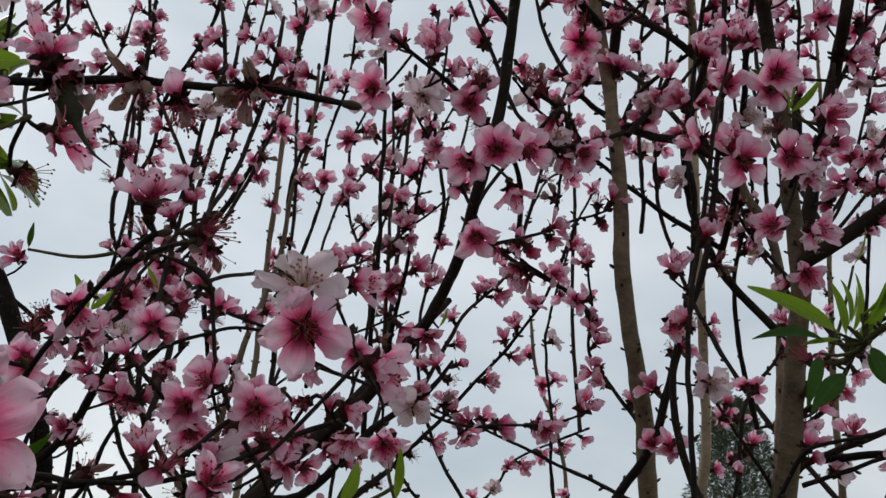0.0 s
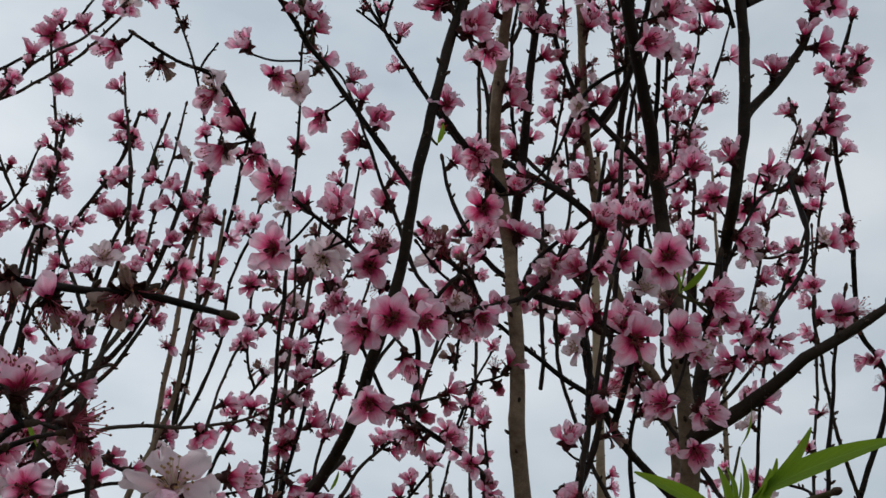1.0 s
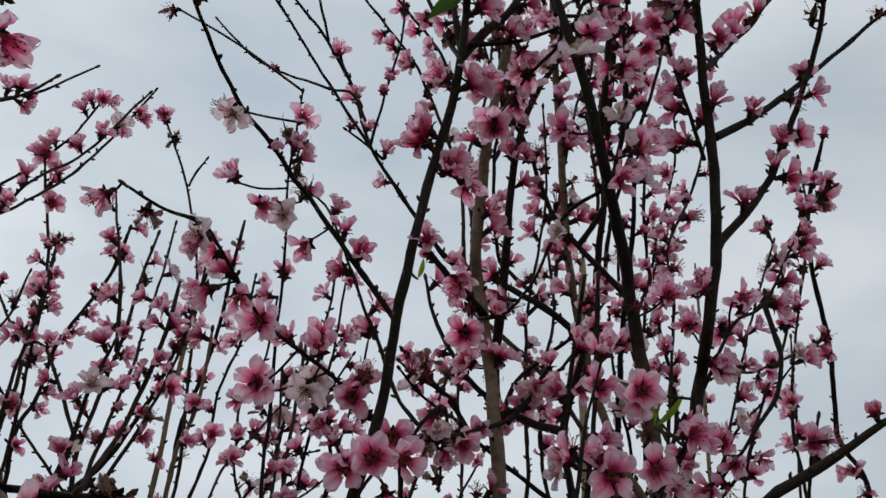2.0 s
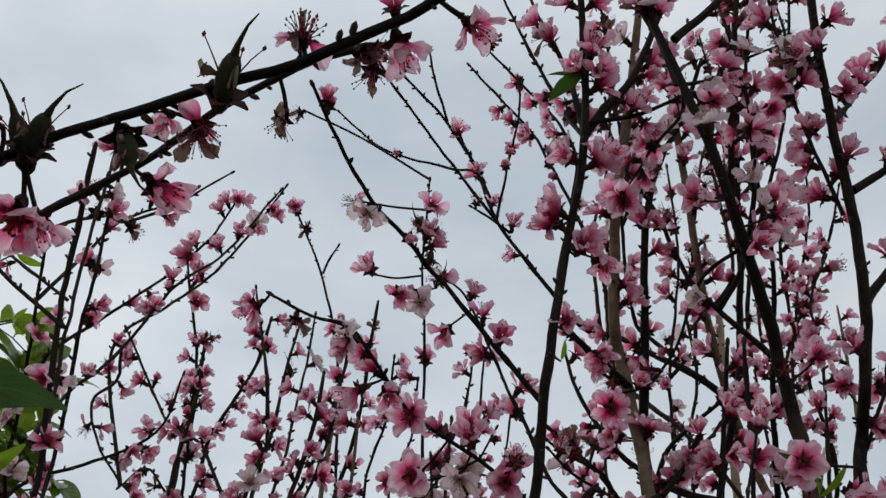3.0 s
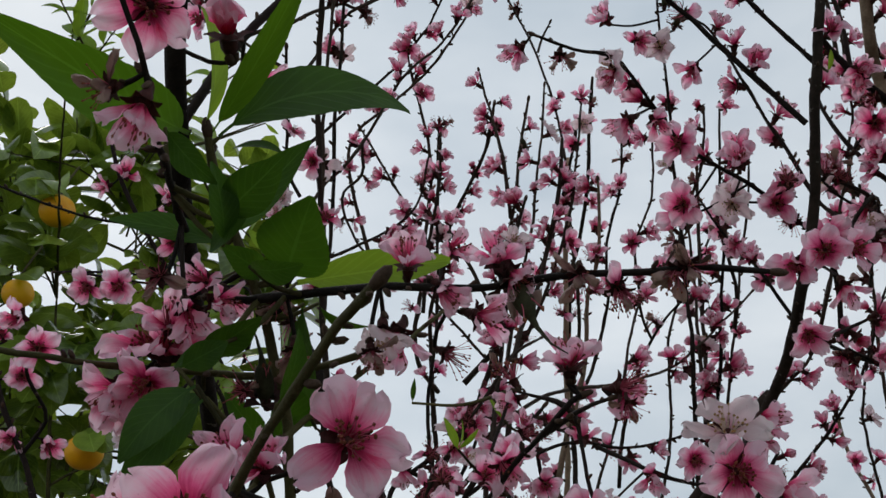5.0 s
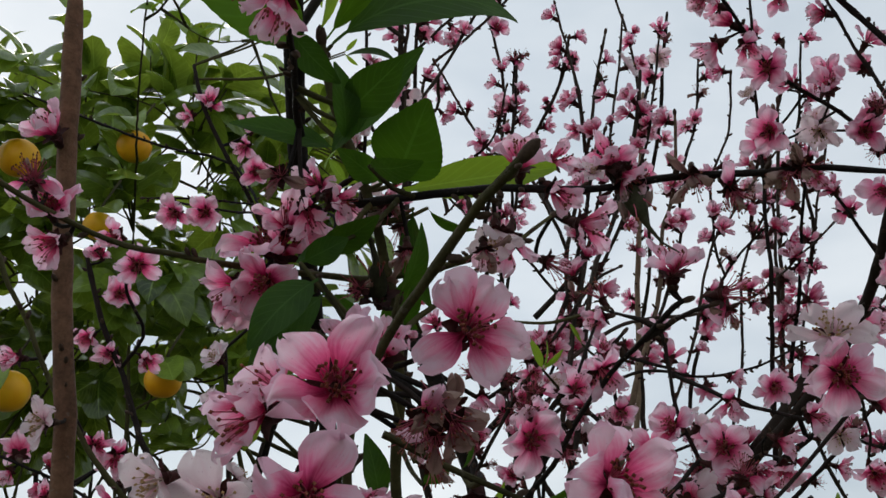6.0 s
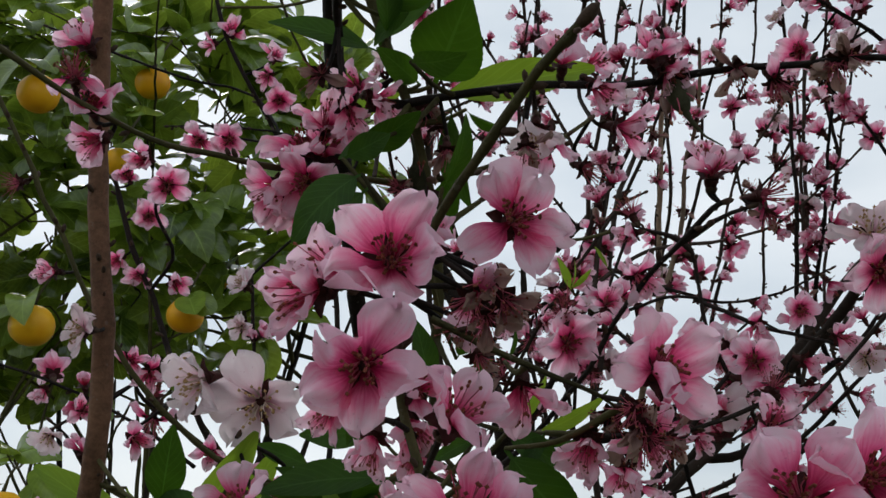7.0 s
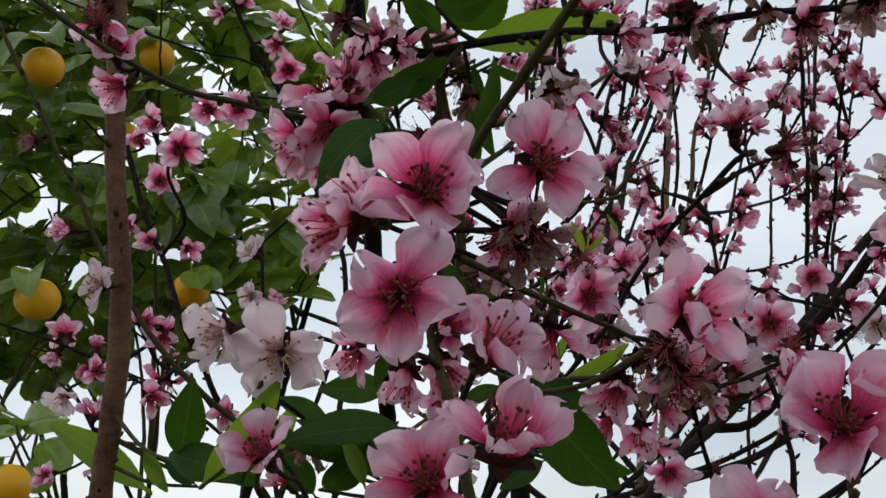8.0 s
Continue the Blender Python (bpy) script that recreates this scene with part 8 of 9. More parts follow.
bloom(middle_tree, "o", (-0.043, 0.394, 1.606), (0.10, -0.92, -0.35), 1.0)
bloom(middle_tree, "c", (-0.035, 0.426, 1.631), (0.93, -0.37, -0.02), 0.71)
bloom(middle_tree, "o", (-0.098, 0.615, 1.609), (0.11, -0.97, -0.20), 1.00)
bloom(middle_tree, "o", (-0.142, 0.635, 1.613), (0.01, -0.95, -0.30), 1.00)
bloom(middle_tree, "o", (-0.142, 0.634, 1.603), (0.33, -0.52, -0.79), 0.88)
bloom(middle_tree, "o", (-0.191, 0.717, 1.679), (0.01, -0.95, -0.30), 0.91)
bloom(middle_tree, "c", (0.245, 0.679, 1.751), (0.31, -0.87, -0.37), 1.00)
bloom(middle_tree, "c", (0.234, 0.696, 1.758), (-0.59, -0.76, -0.26), 1.00)
bloom(middle_tree, "o", (0.200, 0.665, 1.793), (0.02, -0.87, -0.49), 1.00)
bloom(middle_tree, "c", (0.196, 0.673, 1.798), (-0.30, -0.95, 0.11), 1.00)
bloom(middle_tree, "o", (0.235, 0.682, 1.806), (0.12, -0.81, -0.57), 1.00)
bloom(middle_tree, "o", (0.220, 0.648, 1.848), (0.01, -0.92, -0.40), 0.94)
bloom(middle_tree, "c", (0.252, 0.657, 1.819), (0.31, -0.93, -0.18), 1.00)
bloom(middle_tree, "c", (0.174, 0.765, 1.738), (-0.01, -0.94, 0.33), 1.00)
bloom(middle_tree, "c", (0.173, 0.774, 1.712), (0.02, -0.75, -0.66), 1.00)
bloom(middle_tree, "c", (0.185, 0.845, 1.621), (-0.00, -0.99, 0.10), 1.00)
bloom(middle_tree, "c", (0.197, 0.659, 1.872), (-0.01, -0.94, 0.33), 1.00)
bloom(middle_tree, "p", (0.209, 0.829, 1.671), (0.30, -0.95, -0.08), 1.00)
bloom(middle_tree, "o", (0.037, 0.654, 1.790), (0.01, -0.94, -0.35), 1.00)
bloom(middle_tree, "o", (0.051, 0.662, 1.791), (0.61, -0.76, -0.22), 1.00)
bloom(middle_tree, "o", (0.024, 0.663, 1.788), (-0.48, -0.68, -0.55), 1.00)
bloom(middle_tree, "c", (0.046, 0.665, 1.774), (0.23, -0.30, -0.93), 0.92)
bloom(middle_tree, "o", (0.026, 0.726, 1.758), (0.02, -0.75, -0.66), 1.00)
bloom(middle_tree, "c", (-0.007, 0.698, 1.874), (-0.01, -0.94, 0.33), 1.00)
bloom(middle_tree, "o", (-0.054, 0.763, 1.871), (-0.10, -0.99, -0.11), 1.00)
bloom(middle_tree, "c", (-0.045, 0.727, 1.909), (-0.61, -0.75, 0.27), 1.00)
bloom(middle_tree, "p", (-0.012, 0.779, 1.889), (0.01, -0.95, -0.30), 1.00)
bloom(middle_tree, "w", (0.030, 0.722, 1.869), (-0.30, -0.95, 0.11), 1.00)
bloom(middle_tree, "c", (0.146, 0.847, 1.941), (0.09, -0.97, 0.22), 1.00)
bloom(middle_tree, "c", (0.127, 0.856, 1.942), (-0.60, -0.80, 0.04), 0.99)
bloom(middle_tree, "c", (0.098, 0.618, 2.162), (0.06, -0.98, -0.21), 1.00)
bloom(middle_tree, "c", (0.085, 0.616, 2.165), (-0.35, -0.93, -0.09), 1.00)
bloom(middle_tree, "c", (0.097, 0.634, 2.091), (0.57, -0.80, -0.19), 1.00)
bloom(middle_tree, "c", (0.079, 0.634, 2.091), (-0.64, -0.76, -0.13), 1.00)
bloom(middle_tree, "c", (0.062, 0.661, 2.046), (-0.64, -0.76, -0.13), 1.00)
bloom(middle_tree, "c", (0.076, 0.655, 2.017), (0.15, -0.99, 0.02), 1.00)
bloom(middle_tree, "c", (0.089, 0.655, 2.015), (0.50, -0.49, -0.71), 1.00)
bloom(middle_tree, "c", (0.066, 0.665, 1.958), (0.04, -0.99, 0.13), 0.92)
bloom(middle_tree, "o", (0.120, 0.686, 2.083), (-0.04, -0.98, -0.21), 1.00)
bloom(middle_tree, "c", (0.173, 0.640, 2.058), (-0.43, -0.82, -0.38), 1.00)
bloom(middle_tree, "c", (0.217, 0.620, 2.028), (0.57, -0.80, -0.19), 1.00)
bloom(middle_tree, "c", (0.183, 0.602, 2.126), (-0.02, -0.75, -0.66), 1.00)
bloom(middle_tree, "c", (0.208, 0.611, 2.105), (0.50, -0.49, -0.71), 1.00)
bloom(middle_tree, "c", (0.183, 0.607, 2.114), (-0.61, -0.54, -0.58), 1.00)
bloom(middle_tree, "c", (0.300, 0.637, 2.156), (-0.05, -0.99, -0.11), 1.00)
bloom(middle_tree, "c", (-0.006, 0.707, 1.892), (-0.05, -1.00, 0.00), 1.00)
bloom(middle_tree, "o", (-0.048, 0.716, 1.860), (-0.24, -0.92, -0.31), 1.00)
bloom(middle_tree, "p", (-0.013, 0.722, 1.865), (-0.21, -0.57, -0.80), 0.95)
bloom(middle_tree, "o", (-0.046, 0.666, 1.886), (-0.34, -0.92, -0.20), 1.00)
bloom(middle_tree, "o", (0.020, 0.746, 1.865), (-0.04, -0.95, -0.31), 1.00)
bloom(middle_tree, "o", (0.053, 0.739, 1.835), (-0.03, -0.87, -0.50), 1.00)
bloom(middle_tree, "c", (-0.075, 0.623, 1.894), (-0.80, -0.26, -0.54), 1.00)
bloom(middle_tree, "c", (-0.067, 0.634, 1.897), (0.40, -0.44, -0.80), 0.85)
bloom(middle_tree, "x", (-0.121, 0.572, 1.925), (-0.08, -0.11, -0.99), 0.81)
bloom(middle_tree, "c", (-0.144, 0.570, 1.932), (-0.60, -0.37, -0.71), 0.86)
bloom(middle_tree, "c", (-0.097, 0.779, 2.072), (-0.35, -0.94, 0.02), 1.00)
bloom(middle_tree, "c", (-0.077, 0.787, 2.059), (0.28, -0.73, -0.63), 1.00)
bloom(middle_tree, "c", (-0.027, 0.774, 2.017), (-0.30, -0.54, -0.79), 0.98)
bloom(middle_tree, "c", (0.326, 0.724, 1.963), (0.36, -0.90, -0.26), 1.00)
bloom(middle_tree, "c", (0.291, 0.737, 1.943), (-0.33, -0.86, -0.39), 1.00)
bloom(middle_tree, "c", (0.267, 0.728, 1.959), (0.15, -0.99, 0.02), 1.00)
bloom(middle_tree, "c", (0.238, 0.749, 1.924), (-0.44, -0.88, -0.18), 1.00)
bloom(middle_tree, "o", (0.231, 0.694, 1.862), (-0.02, -0.81, -0.58), 1.00)
bloom(middle_tree, "c", (0.259, 0.682, 1.840), (0.18, -0.81, -0.57), 1.00)
bloom(middle_tree, "c", (0.147, 0.856, 1.946), (-0.05, -0.99, -0.11), 1.00)
bloom(middle_tree, "c", (0.127, 0.865, 1.949), (-0.54, -0.83, -0.16), 0.95)
bloom(middle_tree, "c", (0.374, 0.723, 1.843), (-0.24, -0.92, -0.31), 1.00)
bloom(middle_tree, "x", (-0.173, 0.759, 2.247), (-0.61, -0.46, -0.65), 0.81)
bloom(middle_tree, "w", (-0.112, 0.776, 2.150), (-0.91, -0.33, -0.24), 0.83)
bloom(middle_tree, "x", (-0.052, 0.773, 2.115), (-0.54, -0.84, -0.05), 0.70)
bloom(middle_tree, "x", (-0.044, 0.773, 2.114), (0.58, -0.67, -0.46), 0.70)
bloom(middle_tree, "c", (-0.032, 0.997, 2.393), (-0.05, -1.00, 0.00), 1.00)
bloom(back_tree, "c", (-0.243, 1.091, 2.339), (-0.06, -0.99, 0.12), 0.88)
bloom(side_tree, "c", (-0.581, 0.792, 1.988), (0.49, -0.87, 0.04), 1.00)
bloom(side_tree, "c", (-0.592, 0.787, 1.981), (-0.25, -0.82, -0.51), 0.77)
bloom(side_tree, "c", (-0.543, 0.811, 1.966), (0.58, -0.82, -0.05), 1.00)
bloom(side_tree, "c", (-0.544, 0.812, 1.955), (-0.08, -0.71, -0.70), 0.94)
bloom(side_tree, "o", (-0.538, 0.824, 1.928), (0.29, -0.89, -0.36), 1.00)
bloom(side_tree, "c", (-0.617, 0.805, 1.891), (-0.08, -0.71, -0.70), 0.77)
bloom(side_tree, "o", (-0.592, 0.818, 1.886), (0.36, -0.76, -0.54), 0.91)
bloom(side_tree, "c", (-0.543, 0.595, 1.761), (0.29, -0.92, 0.25), 0.72)
bloom(side_tree, "o", (-0.533, 0.606, 1.737), (0.57, -0.78, -0.25), 0.82)
bloom(side_tree, "w", (-0.485, 0.414, 1.694), (-0.35, -0.84, -0.41), 0.69)
bloom(side_tree, "c", (-0.469, 0.434, 1.644), (-0.33, -0.94, -0.12), 0.69)
bloom(side_tree, "c", (-0.551, 0.608, 1.708), (-0.04, -0.84, -0.54), 0.72)
bloom(side_tree, "c", (-0.540, 0.616, 1.696), (0.26, -0.80, -0.54), 0.78)
bloom(side_tree, "c", (-0.519, 0.623, 1.692), (0.70, -0.52, -0.50), 0.78)
bloom(side_tree, "p", (-0.539, 0.782, 1.690), (0.09, -0.93, -0.36), 0.83)
bloom(side_tree, "c", (-0.502, 0.509, 1.574), (0.57, -0.81, 0.16), 0.70)
bloom(side_tree, "p", (-0.520, 0.506, 1.565), (0.22, -0.66, -0.71), 0.68)
bloom(side_tree, "c", (-0.579, 0.573, 1.604), (-0.05, -0.78, -0.62), 0.61)
bloom(side_tree, "c", (-0.472, 0.534, 1.607), (0.45, -0.72, -0.53), 0.89)
bloom(side_tree, "c", (-0.441, 0.469, 1.555), (0.87, -0.41, -0.27), 0.74)
bloom(side_tree, "c", (-0.625, 0.640, 1.521), (0.30, -0.95, -0.07), 0.85)
bloom(side_tree, "c", (-0.415, 0.523, 1.553), (0.28, -0.85, -0.45), 0.73)
leaf_to(near_tree, "f", (-0.238, 0.305, 1.741), (-0.172, 0.245, 1.772), (0.07, -0.39, -0.92), 0.42)
leaf_to(near_tree, "a", (-0.236, 0.307, 1.739), (-0.165, 0.338, 1.756), (0.33, -0.90, 0.30), 1.1)
leaf_to(near_tree, "f", (-0.243, 0.295, 1.736), (-0.252, 0.180, 1.720), (0.45, -0.70, -0.55), 0.72)
leaf_to(near_tree, "y", (-0.241, 0.303, 1.742), (-0.236, 0.284, 1.786), (0.99, -0.07, -0.15), 0.9)
leaf_to(near_tree, "p", (-0.229, 0.252, 1.714), (-0.211, 0.258, 1.693), (-0.20, -0.87, -0.45), 1.5)
leaf_to(near_tree, "p", (-0.237, 0.324, 1.700), (-0.197, 0.309, 1.731), (-0.15, -0.95, -0.29), 1.2)
leaf_to(near_tree, "p", (-0.216, 0.337, 1.685), (-0.188, 0.292, 1.698), (-0.23, -0.42, -0.88), 2.0)
leaf_to(near_tree, "y", (-0.222, 0.364, 1.693), (-0.153, 0.359, 1.694), (-0.07, -0.97, -0.24), 0.9)
leaf_to(near_tree, "p", (-0.222, 0.335, 1.685), (-0.231, 0.308, 1.690), (0.71, -0.35, -0.61), 1.4)
leaf_to(near_tree, "p", (-0.210, 0.343, 1.675), (-0.201, 0.342, 1.631), (-0.44, -0.90, -0.08), 1.2)
leaf_to(near_tree, "p", (-0.204, 0.344, 1.675), (-0.182, 0.343, 1.663), (-0.40, -0.55, -0.73), 0.8)
leaf_to(near_tree, "p", (-0.238, 0.325, 1.698), (-0.272, 0.293, 1.700), (0.67, -0.69, 0.28), 1.0)
leaf_to(near_tree, "p", (-0.209, 0.317, 1.731), (-0.230, 0.310, 1.734), (0.29, -0.76, 0.58), 1.0)
leaf_to(near_tree, "p", (-0.237, 0.305, 1.645), (-0.209, 0.296, 1.654), (0.12, -0.50, -0.86), 1.6)
leaf_to(near_tree, "p", (-0.227, 0.294, 1.625), (-0.252, 0.284, 1.594), (0.21, -0.97, 0.14), 1.3)
leaf_to(near_tree, "p", (-0.367, 0.391, 1.510), (-0.353, 0.374, 1.546), (0.38, -0.77, -0.51), 1.5)
leaf_to(near_tree, "y", (-0.338, 0.361, 1.497), (-0.299, 0.350, 1.539), (0.47, -0.65, -0.60), 1.0)
leaf_to(near_tree, "p", (-0.245, 0.372, 1.522), (-0.292, 0.348, 1.515), (0.36, -0.83, 0.43), 1.1)
leaf_to(near_tree, "y", (-0.437, 0.480, 1.500), (-0.480, 0.445, 1.535), (0.72, -0.66, 0.23), 1.0)
leaf_to(near_tree, "p", (-0.180, 0.315, 1.528), (-0.152, 0.323, 1.496), (-0.05, -0.96, -0.27), 1.8)
leaf_to(near_tree, "y", (-0.173, 0.337, 1.536), (-0.148, 0.331, 1.547), (0.06, -0.82, -0.57), 0.7)
leaf_to(near_tree, "y", (-0.184, 0.334, 1.536), (-0.169, 0.333, 1.556), (0.70, -0.45, -0.55), 0.8)
leaf_to(middle_tree, "y", (-0.220, 0.664, 1.674), (-0.225, 0.646, 1.692), (0.56, -0.67, -0.49), 0.8)
leaf_to(middle_tree, "y", (-0.220, 0.664, 1.674), (-0.204, 0.655, 1.685), (0.28, -0.50, -0.82), 0.8)
leaf_to(middle_tree, "y", (-0.220, 0.664, 1.674), (-0.216, 0.659, 1.693), (0.98, 0.00, -0.20), 0.8)
leaf_to(middle_tree, "y", (-0.046, 0.592, 1.553), (-0.037, 0.588, 1.576), (0.58, -0.73, -0.35), 1.2)
leaf_to(near_tree, "p", (-0.209, 0.286, 1.671), (-0.184, 0.274, 1.665), (-0.35, -0.37, -0.86), 1.6)
leaf_to(near_tree, "p", (-0.195, 0.284, 1.618), (-0.183, 0.271, 1.639), (0.69, -0.38, -0.62), 1.1)
leaf_to(near_tree, "p", (-0.236, 0.288, 1.635), (-0.219, 0.291, 1.644), (0.36, -0.84, -0.41), 1.9)
leaf_to(near_tree, "p", (-0.330, 0.384, 1.501), (-0.370, 0.389, 1.514), (-0.00, -0.93, 0.36), 1.6)
leaf_to(near_tree, "p", (-0.287, 0.392, 1.518), (-0.304, 0.384, 1.528), (0.52, -0.83, 0.19), 1.2)
leaf_to(near_tree, "p", (-0.294, 0.415, 1.507), (-0.268, 0.420, 1.521), (0.44, -0.61, -0.66), 1.2)
leaf_to(near_tree, "p", (-0.297, 0.408, 1.530), (-0.322, 0.397, 1.540), (0.47, -0.86, 0.22), 1.2)
leaf_to(near_tree, "p", (-0.168, 0.328, 1.535), (-0.175, 0.320, 1.519), (0.29, -0.88, 0.37), 1.2)
leaf_to(near_tree, "y", (0.238, 0.613, 1.663), (0.180, 0.586, 1.681), (0.38, -0.91, -0.16), 0.46)
leaf_to(near_tree, "y", (0.243, 0.612, 1.667), (0.238, 0.604, 1.692), (0.50, -0.85, -0.17), 0.6)
leaf_to(near_tree, "y", (0.244, 0.612, 1.667), (0.247, 0.605, 1.689), (0.87, -0.44, -0.24), 0.6)
leaf_to(near_tree, "y", (0.248, 0.613, 1.665), (0.260, 0.583, 1.693), (0.19, -0.63, -0.75), 0.6)
leaf_to(near_tree, "p", (0.233, 0.615, 1.658), (0.189, 0.614, 1.658), (-0.00, -0.74, 0.67), 0.8)
leaf_to(near_tree, "p", (0.234, 0.636, 1.656), (0.221, 0.626, 1.622), (-0.11, -0.94, 0.32), 0.8)
leaf_to(near_tree, "p", (0.248, 0.596, 1.653), (0.255, 0.584, 1.622), (-0.31, -0.91, 0.26), 0.8)
leaf_to(near_tree, "y", (0.240, 0.614, 1.660), (0.217, 0.615, 1.656), (-0.13, -0.84, 0.52), 0.6)
leaf_to(middle_tree, "y", (-0.013, 0.540, 1.553), (-0.011, 0.522, 1.576), (0.41, -0.71, -0.58), 0.6)
leaf_to(middle_tree, "y", (-0.210, 0.779, 1.719), (-0.219, 0.774, 1.736), (0.32, -0.94, -0.14), 0.6)
leaf_to(middle_tree, "y", (0.235, 0.666, 1.828), (0.252, 0.650, 1.846), (0.02, -0.74, -0.67), 0.6)
leaf_to(middle_tree, "y", (0.235, 0.666, 1.828), (0.238, 0.658, 1.854), (0.87, -0.44, -0.24), 0.6)
leaf_to(middle_tree, "p", (0.237, 0.680, 1.848), (0.212, 0.666, 1.860), (0.45, -0.88, -0.14), 0.8)
leaf_to(middle_tree, "y", (0.235, 0.666, 1.827), (0.229, 0.660, 1.846), (0.62, -0.78, -0.05), 0.6)
leaf_to(near_tree, "p", (-0.194, 0.512, 1.568), (-0.171, 0.499, 1.576), (0.06, -0.46, -0.88), 0.8)
leaf_to(middle_tree, "p", (-0.229, 0.579, 1.688), (-0.226, 0.574, 1.702), (0.18, -0.92, -0.33), 0.8)
leaf_to(middle_tree, "y", (0.001, 0.826, 1.709), (0.007, 0.822, 1.724), (0.48, -0.77, -0.43), 0.6)
leaf_to(near_tree, "y", (0.275, 0.678, 1.725), (0.282, 0.671, 1.749), (0.84, -0.40, -0.37), 0.6)
leaf_to(middle_tree, "p", (0.087, 0.608, 2.162), (0.058, 0.612, 2.137), (-0.06, -0.99, -0.09), 1.2)
leaf_to(middle_tree, "p", (0.087, 0.612, 2.156), (0.057, 0.610, 2.161), (0.11, -0.94, 0.33), 0.8)
leaf_to(middle_tree, "y", (0.062, 0.671, 1.934), (0.065, 0.663, 1.947), (0.30, -0.79, -0.54), 0.9)
bloom(near_tree, "x", (-0.165, 0.238, 1.572), (0.07, -0.84, -0.54), 0.71)
bloom(near_tree, "x", (-0.163, 0.239, 1.567), (0.49, -0.52, -0.69), 0.66)
bloom(near_tree, "w", (-0.169, 0.236, 1.568), (-0.00, -0.62, -0.79), 0.65)
bloom(near_tree, "x", (-0.168, 0.242, 1.564), (0.26, -0.44, -0.86), 0.60)
bloom(near_tree, "c", (-0.147, 0.309, 1.534), (-0.08, -0.71, -0.70), 0.74)
leaf_to(near_tree, "p", (-0.192, 0.264, 1.541), (-0.195, 0.256, 1.563), (0.73, -0.67, -0.11), 1.4)
leaf_to(near_tree, "p", (-0.195, 0.331, 1.534), (-0.211, 0.328, 1.525), (0.07, -0.98, 0.20), 1.3)
leaf_to(near_tree, "p", (-0.178, 0.307, 1.558), (-0.174, 0.305, 1.570), (0.93, -0.15, -0.32), 1.2)
leaf_to(near_tree, "p", (-0.216, 0.278, 1.542), (-0.226, 0.279, 1.527), (-0.13, -0.99, 0.02), 1.4)
leaf_to(near_tree, "p", (-0.228, 0.288, 1.628), (-0.250, 0.279, 1.601), (0.22, -0.97, 0.13), 1.5)
leaf_to(near_tree, "p", (-0.222, 0.295, 1.645), (-0.239, 0.292, 1.637), (0.06, -0.98, 0.16), 1.5)
leaf_to(near_tree, "p", (-0.204, 0.275, 1.689), (-0.219, 0.275, 1.674), (-0.09, -0.99, 0.06), 1.6)
leaf_to(near_tree, "p", (-0.215, 0.276, 1.676), (-0.213, 0.258, 1.700), (0.82, -0.41, -0.41), 1.5)
leaf_to(near_tree, "p", (-0.217, 0.273, 1.685), (-0.189, 0.264, 1.702), (0.22, -0.69, -0.69), 1.8)
bloom(middle_tree, "o", (-0.180, 0.428, 1.586), (0.40, -0.92, 0.04), 0.94)
bloom(middle_tree, "w", (-0.178, 0.422, 1.598), (0.10, -0.98, 0.14), 0.71)
bloom(middle_tree, "c", (-0.148, 0.436, 1.625), (0.41, -0.58, -0.70), 0.82)
bloom(middle_tree, "c", (-0.092, 0.476, 1.548), (0.26, -0.84, 0.48), 0.90)
bloom(middle_tree, "g", (-0.052, 0.773, 2.113), (-0.45, -0.76, 0.46), 1.00)
bloom(middle_tree, "g", (-0.048, 0.788, 2.085), (0.14, -0.79, 0.59), 1.00)
bloom(middle_tree, "g", (-0.042, 0.797, 2.068), (0.45, -0.71, 0.54), 1.00)
bloom(back_tree, "g", (-0.218, 1.027, 2.082), (-0.06, -0.82, 0.56), 1.00)
bloom(middle_tree, "g", (0.386, 0.635, 2.186), (-0.06, -0.82, 0.56), 1.00)
bloom(near_tree, "x", (-0.308, 0.411, 1.526), (-0.03, -0.51, -0.86), 0.79)
bloom(near_tree, "x", (-0.298, 0.413, 1.527), (0.31, -0.25, -0.92), 0.79)
leaf_to(near_tree, "p", (-0.305, 0.414, 1.499), (-0.277, 0.406, 1.520), (0.28, -0.70, -0.66), 1.6)
leaf_to(near_tree, "y", (-0.277, 0.402, 1.499), (-0.285, 0.393, 1.521), (0.71, -0.71, -0.03), 1.2)
leaf_to(near_tree, "p", (-0.333, 0.405, 1.499), (-0.349, 0.395, 1.514), (0.59, -0.79, 0.14), 1.8)
leaf_to(near_tree, "y", (-0.411, 0.428, 1.523), (-0.401, 0.437, 1.500), (-0.18, -0.87, -0.45), 1.6)
leaf_to(near_tree, "y", (0.252, 0.604, 1.674), (0.312, 0.545, 1.698), (-0.71, -0.71, 0.01), 0.45)
leaf_to(near_tree, "y", (0.249, 0.605, 1.673), (0.278, 0.575, 1.710), (-0.01, -0.78, -0.62), 0.48)
leaf_to(near_tree, "p", (-0.254, 0.423, 1.525), (-0.315, 0.393, 1.521), (0.28, -0.50, -0.82), 1.2)
leaf_to(near_tree, "p", (-0.274, 0.431, 1.548), (-0.309, 0.420, 1.547), (0.30, -0.95, 0.08), 1.5)
leaf_to(near_tree, "p", (-0.293, 0.436, 1.510), (-0.313, 0.425, 1.528), (0.51, -0.86, 0.00), 1.8)
leaf_to(near_tree, "p", (-0.315, 0.433, 1.496), (-0.329, 0.422, 1.518), (0.55, -0.84, -0.05), 1.8)
leaf_to(near_tree, "p", (-0.254, 0.426, 1.512), (-0.285, 0.415, 1.516), (0.36, -0.90, 0.25), 1.4)
